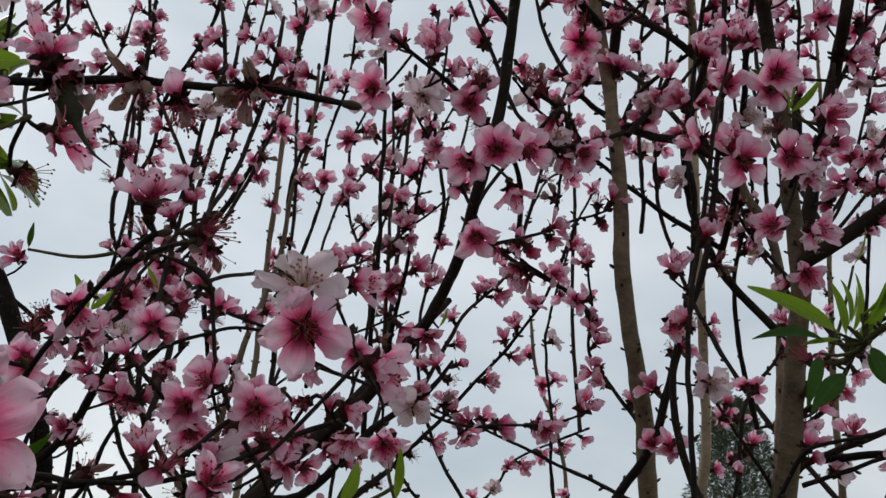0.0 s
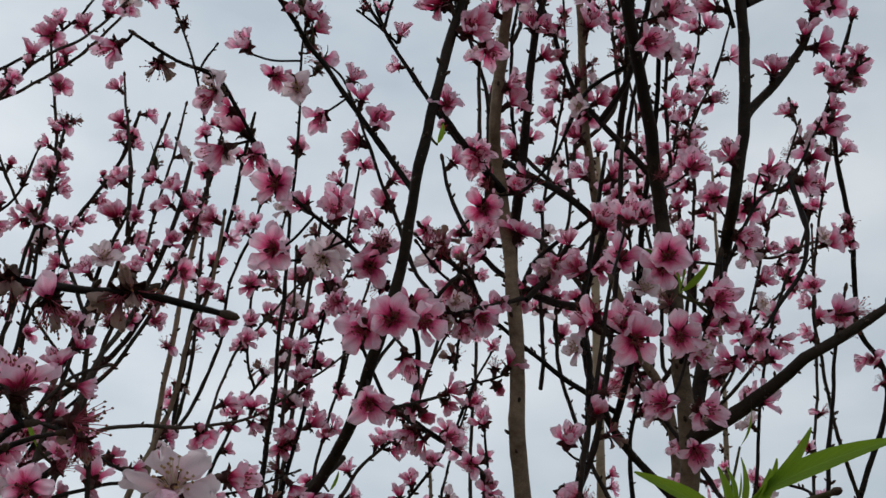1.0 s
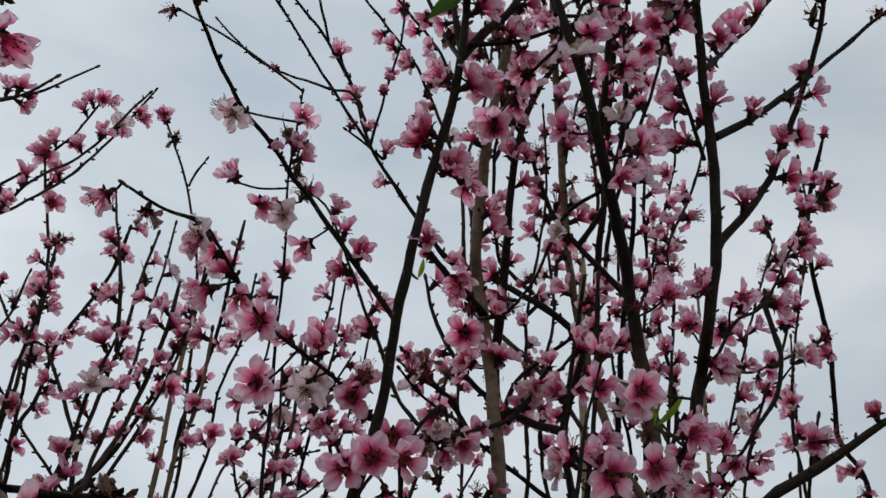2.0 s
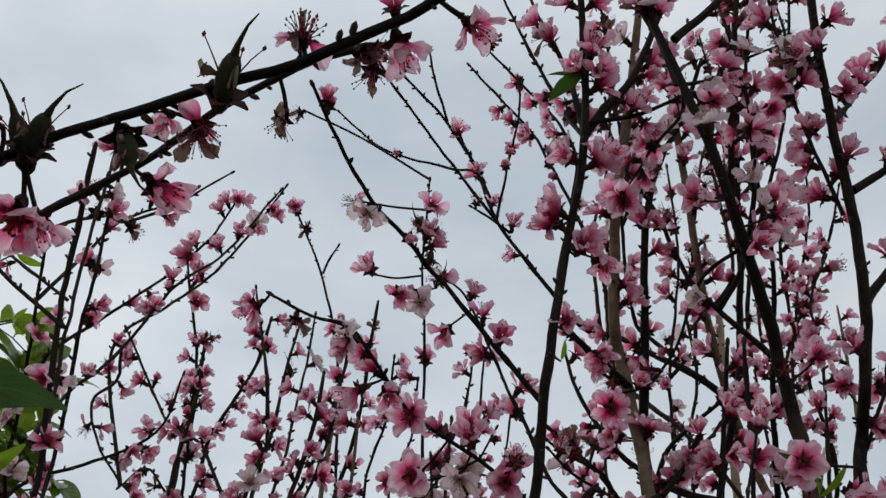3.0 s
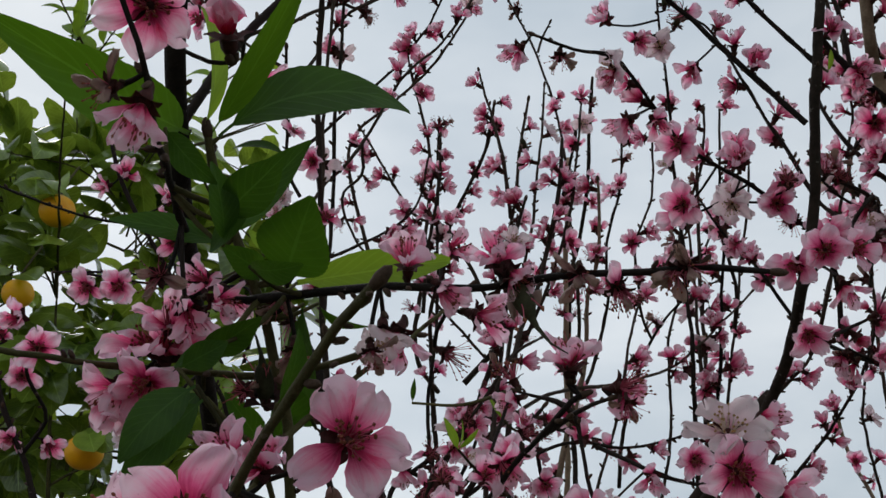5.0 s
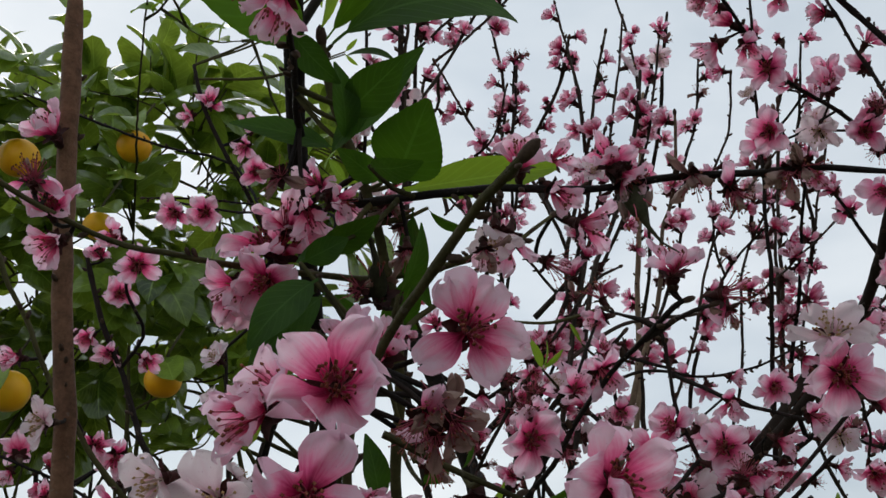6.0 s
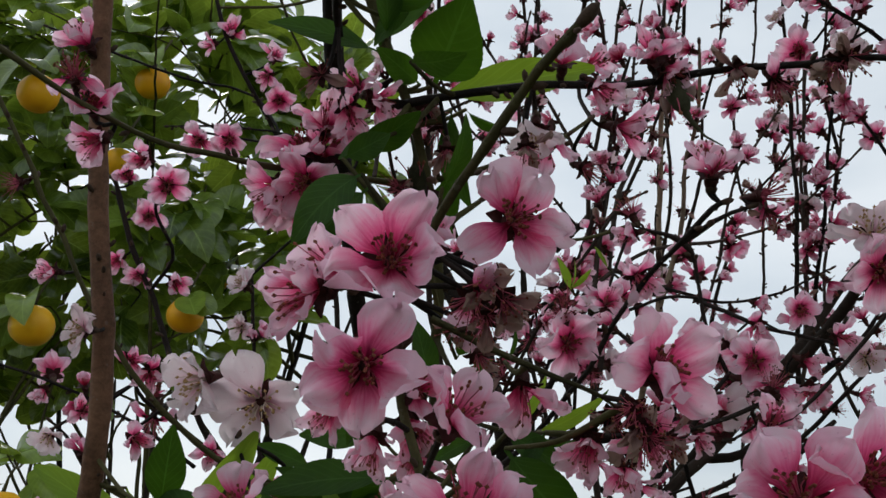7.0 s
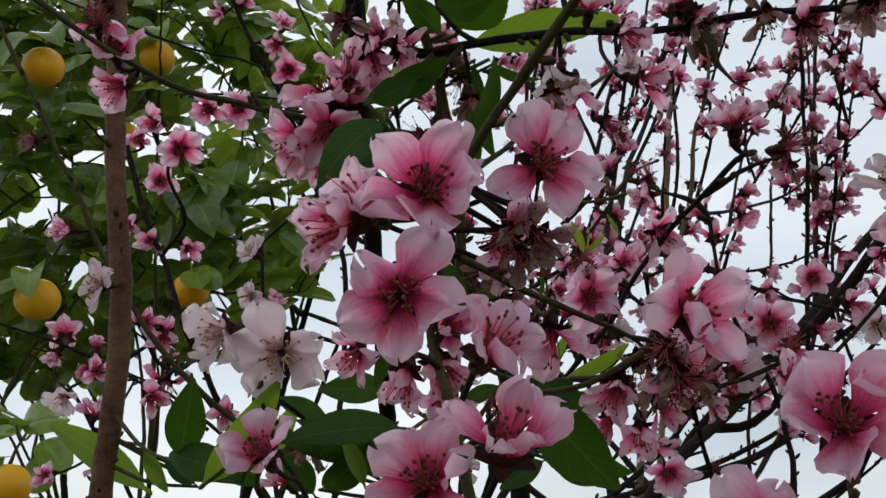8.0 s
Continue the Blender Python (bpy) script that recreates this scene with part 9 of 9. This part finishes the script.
leaf_to(near_tree, "p", (-0.257, 0.451, 1.497), (-0.280, 0.442, 1.505), (0.40, -0.92, 0.06), 1.8)
leaf_to(near_tree, "p", (-0.199, 0.421, 1.516), (-0.167, 0.423, 1.504), (-0.04, -0.94, -0.33), 1.6)
leaf_to(near_tree, "p", (-0.213, 0.366, 1.578), (-0.206, 0.365, 1.589), (0.73, -0.45, -0.52), 1.6)
leaf_to(near_tree, "p", (-0.182, 0.376, 1.540), (-0.166, 0.381, 1.538), (-0.03, -0.28, -0.96), 1.2)
leaf_to(near_tree, "p", (-0.355, 0.451, 1.503), (-0.365, 0.442, 1.525), (0.58, -0.81, -0.10), 1.8)
leaf_to(near_tree, "p", (-0.386, 0.442, 1.502), (-0.401, 0.433, 1.516), (0.58, -0.80, 0.14), 1.8)
leaf_to(near_tree, "y", (-0.360, 0.447, 1.511), (-0.335, 0.446, 1.543), (0.62, -0.60, -0.51), 1.2)
bloom(near_tree, "o", (-0.178, 0.204, 1.486), (-0.15, -0.88, 0.45), 0.95)
bloom(near_tree, "c", (-0.187, 0.293, 1.582), (0.17, -0.47, -0.86), 0.83)
bloom(near_tree, "c", (-0.168, 0.294, 1.555), (-0.03, -0.19, -0.98), 0.93)
bloom(near_tree, "c", (-0.195, 0.228, 1.528), (-0.14, -0.50, -0.85), 0.67)
bloom(near_tree, "x", (-0.139, 0.308, 1.541), (-0.19, -0.70, -0.69), 0.66)
bloom(near_tree, "x", (-0.133, 0.311, 1.536), (0.03, -0.37, -0.93), 0.71)
bloom(near_tree, "x", (-0.126, 0.313, 1.535), (0.51, -0.24, -0.83), 0.66)
bloom(near_tree, "x", (-0.128, 0.315, 1.540), (0.25, -0.74, -0.63), 0.60)
bloom(near_tree, "x", (-0.190, 0.294, 1.571), (-0.05, -0.78, -0.62), 0.62)
bloom(near_tree, "x", (-0.188, 0.301, 1.564), (0.35, -0.39, -0.85), 0.63)
bloom(near_tree, "x", (-0.180, 0.295, 1.583), (0.49, -0.52, -0.69), 0.73)
leaf_to(near_tree, "p", (-0.182, 0.324, 1.534), (-0.162, 0.328, 1.522), (0.30, -0.94, 0.14), 1.6)
bloom(middle_tree, "c", (-0.173, 0.559, 1.548), (0.17, -0.47, -0.86), 1.00)
bloom(middle_tree, "c", (-0.185, 0.553, 1.551), (-0.33, -0.57, -0.75), 0.88)
leaf_to(near_tree, "p", (-0.267, 0.376, 1.523), (-0.296, 0.358, 1.516), (0.43, -0.82, 0.37), 1.3)
leaf_to(near_tree, "p", (-0.189, 0.383, 1.510), (-0.208, 0.381, 1.498), (0.03, -0.99, 0.17), 1.6)
leaf_to(near_tree, "p", (-0.188, 0.424, 1.520), (-0.162, 0.436, 1.508), (0.03, -0.74, -0.67), 1.5)
bloom(near_tree, "x", (-0.088, 0.226, 1.816), (-0.11, 0.06, -0.99), 0.60)
bloom(near_tree, "g", (-0.139, 0.282, 1.858), (0.30, -0.03, -0.95), 1.25)
leaf_to(near_tree, "p", (0.266, 0.679, 1.655), (0.238, 0.667, 1.627), (-0.05, -0.89, 0.44), 1.1)
leaf_to(near_tree, "p", (0.261, 0.636, 1.659), (0.281, 0.633, 1.635), (-0.54, -0.75, -0.38), 1.2)
bloom(middle_tree, "w", (-0.324, 0.871, 1.718), (-0.20, -0.97, 0.10), 1.00)
bloom(middle_tree, "c", (-0.319, 0.870, 1.708), (0.13, -0.24, -0.96), 1.00)
bloom(middle_tree, "w", (-0.287, 0.853, 1.705), (0.09, -0.94, 0.33), 1.00)
bloom(middle_tree, "w", (-0.296, 0.881, 1.687), (-0.08, -0.81, -0.58), 1.00)
bloom(middle_tree, "w", (-0.231, 0.812, 1.644), (0.02, -0.75, -0.66), 1.00)
bloom(middle_tree, "o", (-0.241, 0.830, 1.651), (-0.30, -0.95, -0.10), 1.00)
bloom(middle_tree, "o", (-0.094, 0.712, 1.624), (-0.27, -0.62, -0.73), 0.83)
bloom(middle_tree, "c", (-0.290, 0.861, 1.609), (0.08, -0.81, 0.59), 1.00)
bloom(middle_tree, "c", (-0.123, 0.646, 1.563), (0.08, -0.81, 0.59), 1.00)
bloom(middle_tree, "o", (-0.217, 0.795, 1.700), (0.11, -0.91, -0.39), 1.00)
bloom(middle_tree, "w", (-0.261, 0.880, 1.757), (0.32, -0.70, -0.63), 0.97)
bloom(middle_tree, "c", (-0.239, 0.921, 1.692), (0.22, -0.80, -0.56), 0.90)
bloom(middle_tree, "c", (-0.250, 0.917, 1.771), (0.52, -0.74, -0.43), 1.00)
bloom(middle_tree, "c", (-0.375, 0.923, 1.780), (-0.21, -0.95, 0.21), 1.00)
bloom(near_tree, "c", (-0.019, 0.204, 1.836), (0.23, -0.14, -0.96), 0.69)
bloom(near_tree, "c", (-0.018, 0.202, 1.837), (-0.17, -0.87, 0.47), 0.60)
bloom(near_tree, "c", (0.003, 0.194, 1.833), (0.62, -0.11, -0.77), 0.60)
bloom(near_tree, "x", (-0.038, 0.240, 1.861), (0.53, -0.20, -0.83), 0.60)
bloom(near_tree, "w", (-0.035, 0.240, 1.860), (0.83, -0.34, -0.45), 0.60)
bloom(near_tree, "w", (-0.052, 0.214, 1.835), (0.23, -0.89, 0.40), 0.64)
bloom(near_tree, "x", (-0.051, 0.212, 1.836), (-0.17, -0.91, 0.39), 0.60)
bloom(near_tree, "c", (-0.274, 0.322, 1.644), (-0.33, -0.57, -0.75), 0.91)
bloom(near_tree, "o", (-0.265, 0.323, 1.644), (0.15, -0.76, -0.63), 0.94)
bloom(near_tree, "c", (-0.260, 0.322, 1.657), (0.41, -0.66, 0.62), 0.83)
leaf_to(side_tree, "y", (-0.476, 0.824, 2.132), (-0.489, 0.816, 2.144), (0.33, -0.91, -0.24), 1.1)
leaf_to(side_tree, "y", (-0.465, 0.828, 2.127), (-0.438, 0.836, 2.118), (-0.05, -0.67, -0.74), 1.0)
leaf_to(side_tree, "y", (-0.479, 0.825, 2.130), (-0.483, 0.834, 2.114), (-0.25, -0.88, -0.41), 1.0)
leaf_to(side_tree, "y", (-0.455, 0.854, 1.919), (-0.468, 0.841, 1.939), (0.38, -0.87, -0.30), 1.2)
leaf_to(side_tree, "y", (-0.455, 0.855, 1.917), (-0.421, 0.849, 1.934), (0.24, -0.65, -0.72), 1.0)
leaf_to(side_tree, "y", (-0.452, 0.859, 1.911), (-0.432, 0.855, 1.923), (0.25, -0.66, -0.71), 1.0)
leaf_to(side_tree, "y", (-0.451, 0.826, 2.051), (-0.437, 0.822, 2.061), (0.28, -0.66, -0.69), 1.0)
leaf_to(side_tree, "y", (-0.451, 0.827, 2.049), (-0.440, 0.834, 2.039), (-0.16, -0.72, -0.68), 1.0)
leaf_to(near_tree, "p", (-0.235, 0.375, 1.623), (-0.213, 0.358, 1.652), (0.43, -0.59, -0.69), 1.4)
leaf_to(near_tree, "p", (-0.242, 0.384, 1.623), (-0.252, 0.362, 1.644), (0.62, -0.67, -0.41), 1.4)
leaf_to(near_tree, "p", (-0.223, 0.396, 1.634), (-0.237, 0.376, 1.646), (0.75, -0.64, -0.16), 1.3)
leaf_to(near_tree, "p", (-0.261, 0.359, 1.646), (-0.279, 0.354, 1.619), (0.07, -0.99, 0.12), 1.6)
bloom(near_tree, "c", (-0.201, 0.290, 1.593), (0.32, -0.83, 0.45), 0.81)
bloom(near_tree, "c", (-0.210, 0.287, 1.596), (0.03, -0.92, 0.40), 0.81)
bloom(near_tree, "w", (-0.228, 0.333, 1.636), (0.04, -1.00, -0.06), 0.61)
bloom(near_tree, "x", (-0.207, 0.327, 1.656), (0.00, -0.07, -1.00), 0.64)
bloom(near_tree, "x", (-0.172, 0.316, 1.649), (0.10, -0.04, -0.99), 0.60)
bloom(middle_tree, "o", (-0.170, 0.677, 1.528), (0.26, -0.80, -0.54), 0.94)
bloom(middle_tree, "c", (-0.090, 0.687, 1.583), (-0.00, -0.99, 0.15), 1.00)
bloom(middle_tree, "c", (-0.144, 0.691, 1.577), (0.60, -0.53, -0.60), 0.88)
bloom(middle_tree, "o", (-0.067, 0.828, 1.689), (0.38, -0.85, -0.36), 1.00)
bloom(middle_tree, "c", (-0.044, 0.788, 1.660), (0.62, -0.59, -0.51), 1.00)
bloom(middle_tree, "c", (-0.097, 0.810, 1.677), (0.05, -0.78, -0.63), 0.96)
bloom(middle_tree, "w", (-0.199, 0.528, 1.628), (0.39, -0.91, 0.14), 0.83)
bloom(middle_tree, "o", (-0.190, 0.512, 1.616), (-0.04, -0.84, -0.54), 0.83)
bloom(middle_tree, "c", (-0.181, 0.554, 1.633), (0.48, -0.86, 0.15), 0.81)
bloom(middle_tree, "c", (-0.060, 0.793, 1.623), (-0.08, -0.71, -0.70), 1.00)
bloom(middle_tree, "c", (-0.136, 0.848, 1.655), (0.46, -0.77, -0.45), 1.00)
bloom(near_tree, "c", (-0.197, 0.258, 1.540), (0.57, -0.82, 0.05), 0.68)
bloom(near_tree, "c", (-0.198, 0.273, 1.526), (0.03, -0.70, -0.71), 0.70)
bloom(near_tree, "c", (-0.230, 0.279, 1.543), (-0.19, -0.70, -0.69), 0.68)
leaf_to(near_tree, "p", (-0.206, 0.339, 1.566), (-0.194, 0.328, 1.583), (0.45, -0.55, -0.71), 1.6)
leaf_to(near_tree, "p", (-0.207, 0.352, 1.559), (-0.193, 0.344, 1.566), (0.09, -0.54, -0.83), 1.6)
leaf_to(near_tree, "p", (-0.245, 0.312, 1.617), (-0.259, 0.301, 1.601), (0.43, -0.88, 0.21), 1.7)
leaf_to(near_tree, "y", (0.257, 0.653, 1.670), (0.247, 0.643, 1.701), (0.34, -0.92, -0.19), 0.7)
leaf_to(near_tree, "y", (0.259, 0.653, 1.670), (0.261, 0.641, 1.707), (0.65, -0.71, -0.26), 0.7)
leaf_to(near_tree, "y", (0.257, 0.644, 1.666), (0.272, 0.624, 1.697), (0.24, -0.76, -0.61), 0.9)
leaf_to(near_tree, "y", (0.259, 0.645, 1.664), (0.264, 0.630, 1.678), (0.08, -0.68, -0.73), 0.9)

for tree, gathered in REST.values():
    tagged(part("blossoms", gathered.mesh("blossoms", BLOSSOM_MATERIALS), tree), kind="stuff")


# ---- citrus tree ----
def green_fruitlets(parent, place, seed):
    """A few pea-sized green fruitlets on short stalks at the end of a twig."""
    rng = random.Random(seed)
    for k in range(rng.randint(2, 4)):
        s = Shape()
        end = place + Vector((rng.uniform(-1, 1), rng.uniform(-1, 0.2), rng.uniform(-0.6, 1))) * 0.016
        s.tube([place, place.lerp(end, 0.5) + Vector((0, 0, 0.002)), end], [0.0010, 0.0008, 0.0008], 5)
        size = rng.uniform(0.0026, 0.0046)
        s.egg(Matrix.Translation(end) @ Matrix.Diagonal((size, size, size * 1.12, 1)), 1, 8, 6)
        bead = new("green_fruitlet", s.mesh("green_fruitlet", [BARK_GREEN, PEEL_GREEN]))
        bead.parent = parent


def citrus_tree():
    rng = random.Random(11)
    tree = thing("citrus_tree", -1.30, 1.75, 0.0, "leafy citrus tree with dark green leaves and ripe orange fruit", "citrus tree")
    root = Vector(tree.location)
    stem(tree, "trunk", [root + Vector((0, 0, -0.05)), root + Vector((0.02, 0, 0.5)), root + Vector((0, -0.02, 0.95))], 45, 36, BARK_OLD, buds=0)
    limbs = []
    for k in range(9):
        a = 2 * math.pi * k / 9 + rng.uniform(-0.3, 0.3)
        reach, rise = rng.uniform(0.35, 0.6), rng.uniform(0.7, 1.45)
        end = root + Vector((math.cos(a) * reach, math.sin(a) * reach, 0.95 + rise))
        mid = root + Vector((math.cos(a) * reach * 0.55, math.sin(a) * reach * 0.55, 0.95 + rise * 0.45))
        limbs.append(stem(tree, "limb", [root + Vector((0, -0.02, 0.93)), mid, end], 14, 3, BARK_OLD, buds=0))
    fill, count = Shape(), 0
    centre, size = Vector((-1.43, 1.60, 2.22)), Vector((0.63, 0.40, 0.41))
    for limb in limbs[:]:
        for k in range(5):
            start = limb[int(len(limb) * rng.uniform(0.45, 0.95))]
            end = centre + Vector((rng.uniform(-0.8, 0.8) * size.x, rng.uniform(-0.9, 0.4) * size.y, rng.uniform(-0.8, 0.8) * size.z))
            if (end - start).length > 0.55:
                end = start + (end - start).normalized() * 0.55
            mid = start.lerp(end, 0.5) + Vector((rng.uniform(-1, 1), rng.uniform(-1, 1), 0.8)) * 0.06
            limbs.append(stem(tree, "branch", [start, mid, end], 5, 1.8, BARK_GREEN, buds=0))
    for k in range(236):
        for _ in range(60):
            p = Vector((rng.uniform(-1, 1), rng.uniform(-1, 1), rng.uniform(-1, 1)))
            if p.length > 0.25 and abs(p.x) ** 3 + abs(p.y) ** 3 + abs(p.z) ** 3 < 1.0 and (p.y < 0.35 or rng.random() < 0.3):
                break
        p = centre + Vector((p.x * size.x, p.y * size.y, p.z * size.z))
        line = min(limbs, key=lambda l: min((q - p).length for q in l))
        start = min(line, key=lambda q: (q - p).length + 0.15 * abs(q.z - p.z))
        if (start - p).length > 0.26:
            start = p + (start - p).normalized() * 0.26
        mid = start.lerp(p, 0.5) + Vector((rng.uniform(-1, 1), rng.uniform(-1, 1), 0.6)) * 0.03
        s = Shape()
        twig = spline([start, mid, p], 0.03)
        s.tube(twig, [0.0022 - 0.0011 * i / (len(twig) - 1) for i in range(len(twig))], 5)
        near = p.y < 1.62 and p.x > -1.62 and count < 300
        ob = part("twig", s.mesh("twig", [BARK_GREEN]), tree)
        if near and k % 4 == 0:
            green_fruitlets(ob, p, k)
        n = rng.randint(5, 8)
        for j in range(n):
            f = rng.uniform(0.3, 1.0)
            q = twig[min(len(twig) - 1, int(f * len(twig)))]
            away = (q - centre).normalized()
            way = (twig[-1] - twig[0]).normalized() * 0.5 + away * 0.4 + Vector((rng.uniform(-1, 1), rng.uniform(-1, 1), rng.uniform(-1.0, 0.4)))
            up = away * 0.7 + Vector((rng.uniform(-0.5, 0.5), rng.uniform(-0.7, 0.3), 0.8))
            long = rng.uniform(0.075, 0.115)
            if near and count < 300:
                leaf(ob, q, way, long, "z", rng, up)
                count += 1
            else:
                x = way.normalized()
                y = up.cross(x).normalized()
                m = Matrix.Translation(q) @ Matrix((x, y, x.cross(y))).transposed().to_4x4() @ Matrix.Scale(long / 0.078, 4)
                fill.add(rng.choice(CITRUS_LEAF_SHAPES), m)
    tagged(part("foliage", fill.mesh("foliage", [LEAF_CITRUS]), tree), kind="stuff")
    return tree


citrus = citrus_tree()


def fruit(place, radius, seed):
    """A round citrus fruit with a dimpled stalk end, hanging from a short stalk."""
    rng, s = random.Random(seed), Shape()
    rows, sides, rings = [], 20, 14
    for i in range(rings + 1):
        a = math.pi * i / rings
        dent = 1 - 0.10 * math.exp(-((math.pi - a) / 0.28) ** 2) - 0.04 * math.exp(-(a / 0.3) ** 2)
        rows.append([Vector((math.sin(a) * math.cos(2 * math.pi * k / sides), math.sin(a) * math.sin(2 * math.pi * k / sides), -math.cos(a) * 0.94)) * radius * dent * (1 + 0.012 * noise.noise(Vector((a * 2, k, seed)))) + Vector(place) for k in range(sides)])
    s.grid(rows, 0, True)
    ob = part("fruit", s.mesh("fruit", [PEEL]), citrus, "ripe orange citrus fruit")
    t = Shape()
    top = Vector(place) + Vector((0, 0, radius * 0.82))
    t.tube([top, top + Vector((0.004, 0.003, 0.02)), top + Vector((0.015, 0.02, 0.06))], [0.003, 0.0018, 0.002], 6)
    for k in range(2):
        leaf(citrus, top + Vector((0, 0, 0.012)), (rng.uniform(-1, 1), rng.uniform(-0.9, -0.3), rng.uniform(-0.7, 0.1)), rng.uniform(0.07, 0.095), "z", rng, (0, -0.7, 0.7))
    stalk = new("stalk", t.mesh("stalk", [BARK_GREEN]))
    stalk.parent = ob


fruit((-1.052, 1.084, 2.114), 0.0295, 0)
fruit((-0.984, 1.256, 2.199), 0.0274, 1)
fruit((-0.912, 1.288, 1.829), 0.0276, 2)
fruit((-1.082, 1.166, 1.798), 0.0319, 3)
fruit((-1.071, 1.136, 1.540), 0.0313, 4)
fruit((-0.940, 1.449, 1.922), 0.0112, 5)
fruit((-0.978, 1.182, 2.039), 0.0224, 6)


def low_branch(tip):
    """A leafy branch low on the citrus tree, clear of the crown."""
    rng = random.Random(23)
    fork, tip = Vector(citrus.location) + Vector((0, -0.02, 0.9)), Vector(tip)
    line = stem(citrus, "limb", [fork, fork.lerp(tip, 0.5) + Vector((0, 0, 0.04)), tip], 8, 2, BARK_GREEN, buds=0)
    for k in range(13):
        q = line[-1 - rng.randrange(max(1, len(line) // 3))]
        leaf(citrus, q, (rng.uniform(-1, 1), rng.uniform(-1, 0.3), rng.uniform(-0.8, 0.6)), rng.uniform(0.07, 0.1), "z", rng, (rng.uniform(-0.3, 0.3), -0.6, 0.8))


low_branch((-1.090, 1.210, 1.630))


def shoot(tip, kind, number, seed):
    """A leafy shoot that rises from the citrus crown to the tip."""
    rng, tip = random.Random(seed), Vector(tip)
    d, ob, q, r = nearest(citrus, tip + Vector((-0.05, 0.05, -0.12)))
    line = stem(citrus, "twig", [q, q.lerp(tip, 0.55) + Vector((rng.uniform(-0.02, 0.02), 0, -0.02)), tip], 2.2, 0.9, BARK_GREEN, buds=0)
    reach = [p for p in line if (p - tip).length < 0.10]
    for k in range(number):
        p = reach[int(k * len(reach) / number)]
        a = 2.4 * k + rng.uniform(-0.4, 0.4)
        leaf(citrus, p, (math.cos(a), 0.6 * math.sin(a) - 0.2, rng.uniform(-0.1, 0.9)), rng.uniform(0.030, 0.052) if kind == "n" else rng.uniform(0.058, 0.09), kind, rng, (rng.uniform(-0.4, 0.4), -0.7, 0.7))


shoot((-0.673, 0.811, 2.373), "z", 5, 1)
shoot((-0.684, 0.757, 2.339), "z", 4, 2)
shoot((-0.702, 0.905, 2.327), "n", 9, 3)
shoot((-0.715, 0.953, 2.289), "n", 7, 4)
shoot((-0.672, 1.010, 2.201), "n", 7, 5)
shoot((-0.734, 0.848, 2.276), "n", 6, 6)
shoot((-0.623, 1.059, 2.273), "n", 5, 7)
shoot((-0.589, 1.129, 2.050), "n", 6, 8)
shoot((-0.886, 0.912, 1.592), "z", 5, 9)
for seed, tip in enumerate([(-0.90, 1.42, 1.94), (-0.84, 1.45, 1.90), (-0.79, 1.46, 1.88), (-0.88, 1.50, 1.86), (-0.96, 1.46, 2.00), (-1.00, 1.44, 1.92), (-0.82, 1.52, 1.95), (-0.93, 1.50, 1.80), (-0.76, 1.44, 1.94), (-1.02, 1.50, 1.84), (-0.91, 1.48, 2.09), (-0.86, 1.50, 2.06), (-0.89, 1.44, 2.02), (-0.83, 1.48, 1.99), (-0.85, 1.46, 2.12)], 20):
    shoot(tip, "z", 7, seed)


# ---- distant treetop ----
def far_tree():
    rng = random.Random(3)
    tree = thing("distant_tree", 6.4, 24.0, 0.0, "dark green bushy tree standing far behind the orchard", "tree")
    x0, y0, _ = tree.location
    t = Shape()
    t.tube([Vector((x0, y0, -0.1)), Vector((x0, y0, 2.0)), Vector((x0 + 0.1, y0, 4.6))], [0.16, 0.12, 0.02], 8)
    part("trunk", t.mesh("trunk", [BARK_OLD]), tree)
    s = Shape()
    for k in range(26000):
        h = rng.uniform(0.1, 1.0)
        wide = 1.55 * (1 - h) ** 0.55 + 0.15
        a, r = rng.uniform(0, 6.28), math.sqrt(rng.random()) * wide
        r *= 1 + 0.3 * noise.noise(Vector((math.cos(a) * 2, math.sin(a) * 2, h * 5)))
        p = Vector((x0 + math.cos(a) * r, y0 + math.sin(a) * r, 0.6 + 5.0 * h + 0.25 * rng.random()))
        out = Vector((math.cos(a), math.sin(a), rng.uniform(-0.4, 1.1))).normalized()
        side = out.cross(Vector((rng.uniform(-1, 1), rng.uniform(-1, 1), 1))).normalized()
        n = len(s.verts)
        long = rng.uniform(0.06, 0.12)
        s.verts.extend([p - side * 0.022, p + side * 0.022, p + out * long])
        s.face((n, n + 1, n + 2))
    tagged(part("crown", s.mesh("crown", [LEAF_FAR]), tree), kind="stuff")


far_tree()
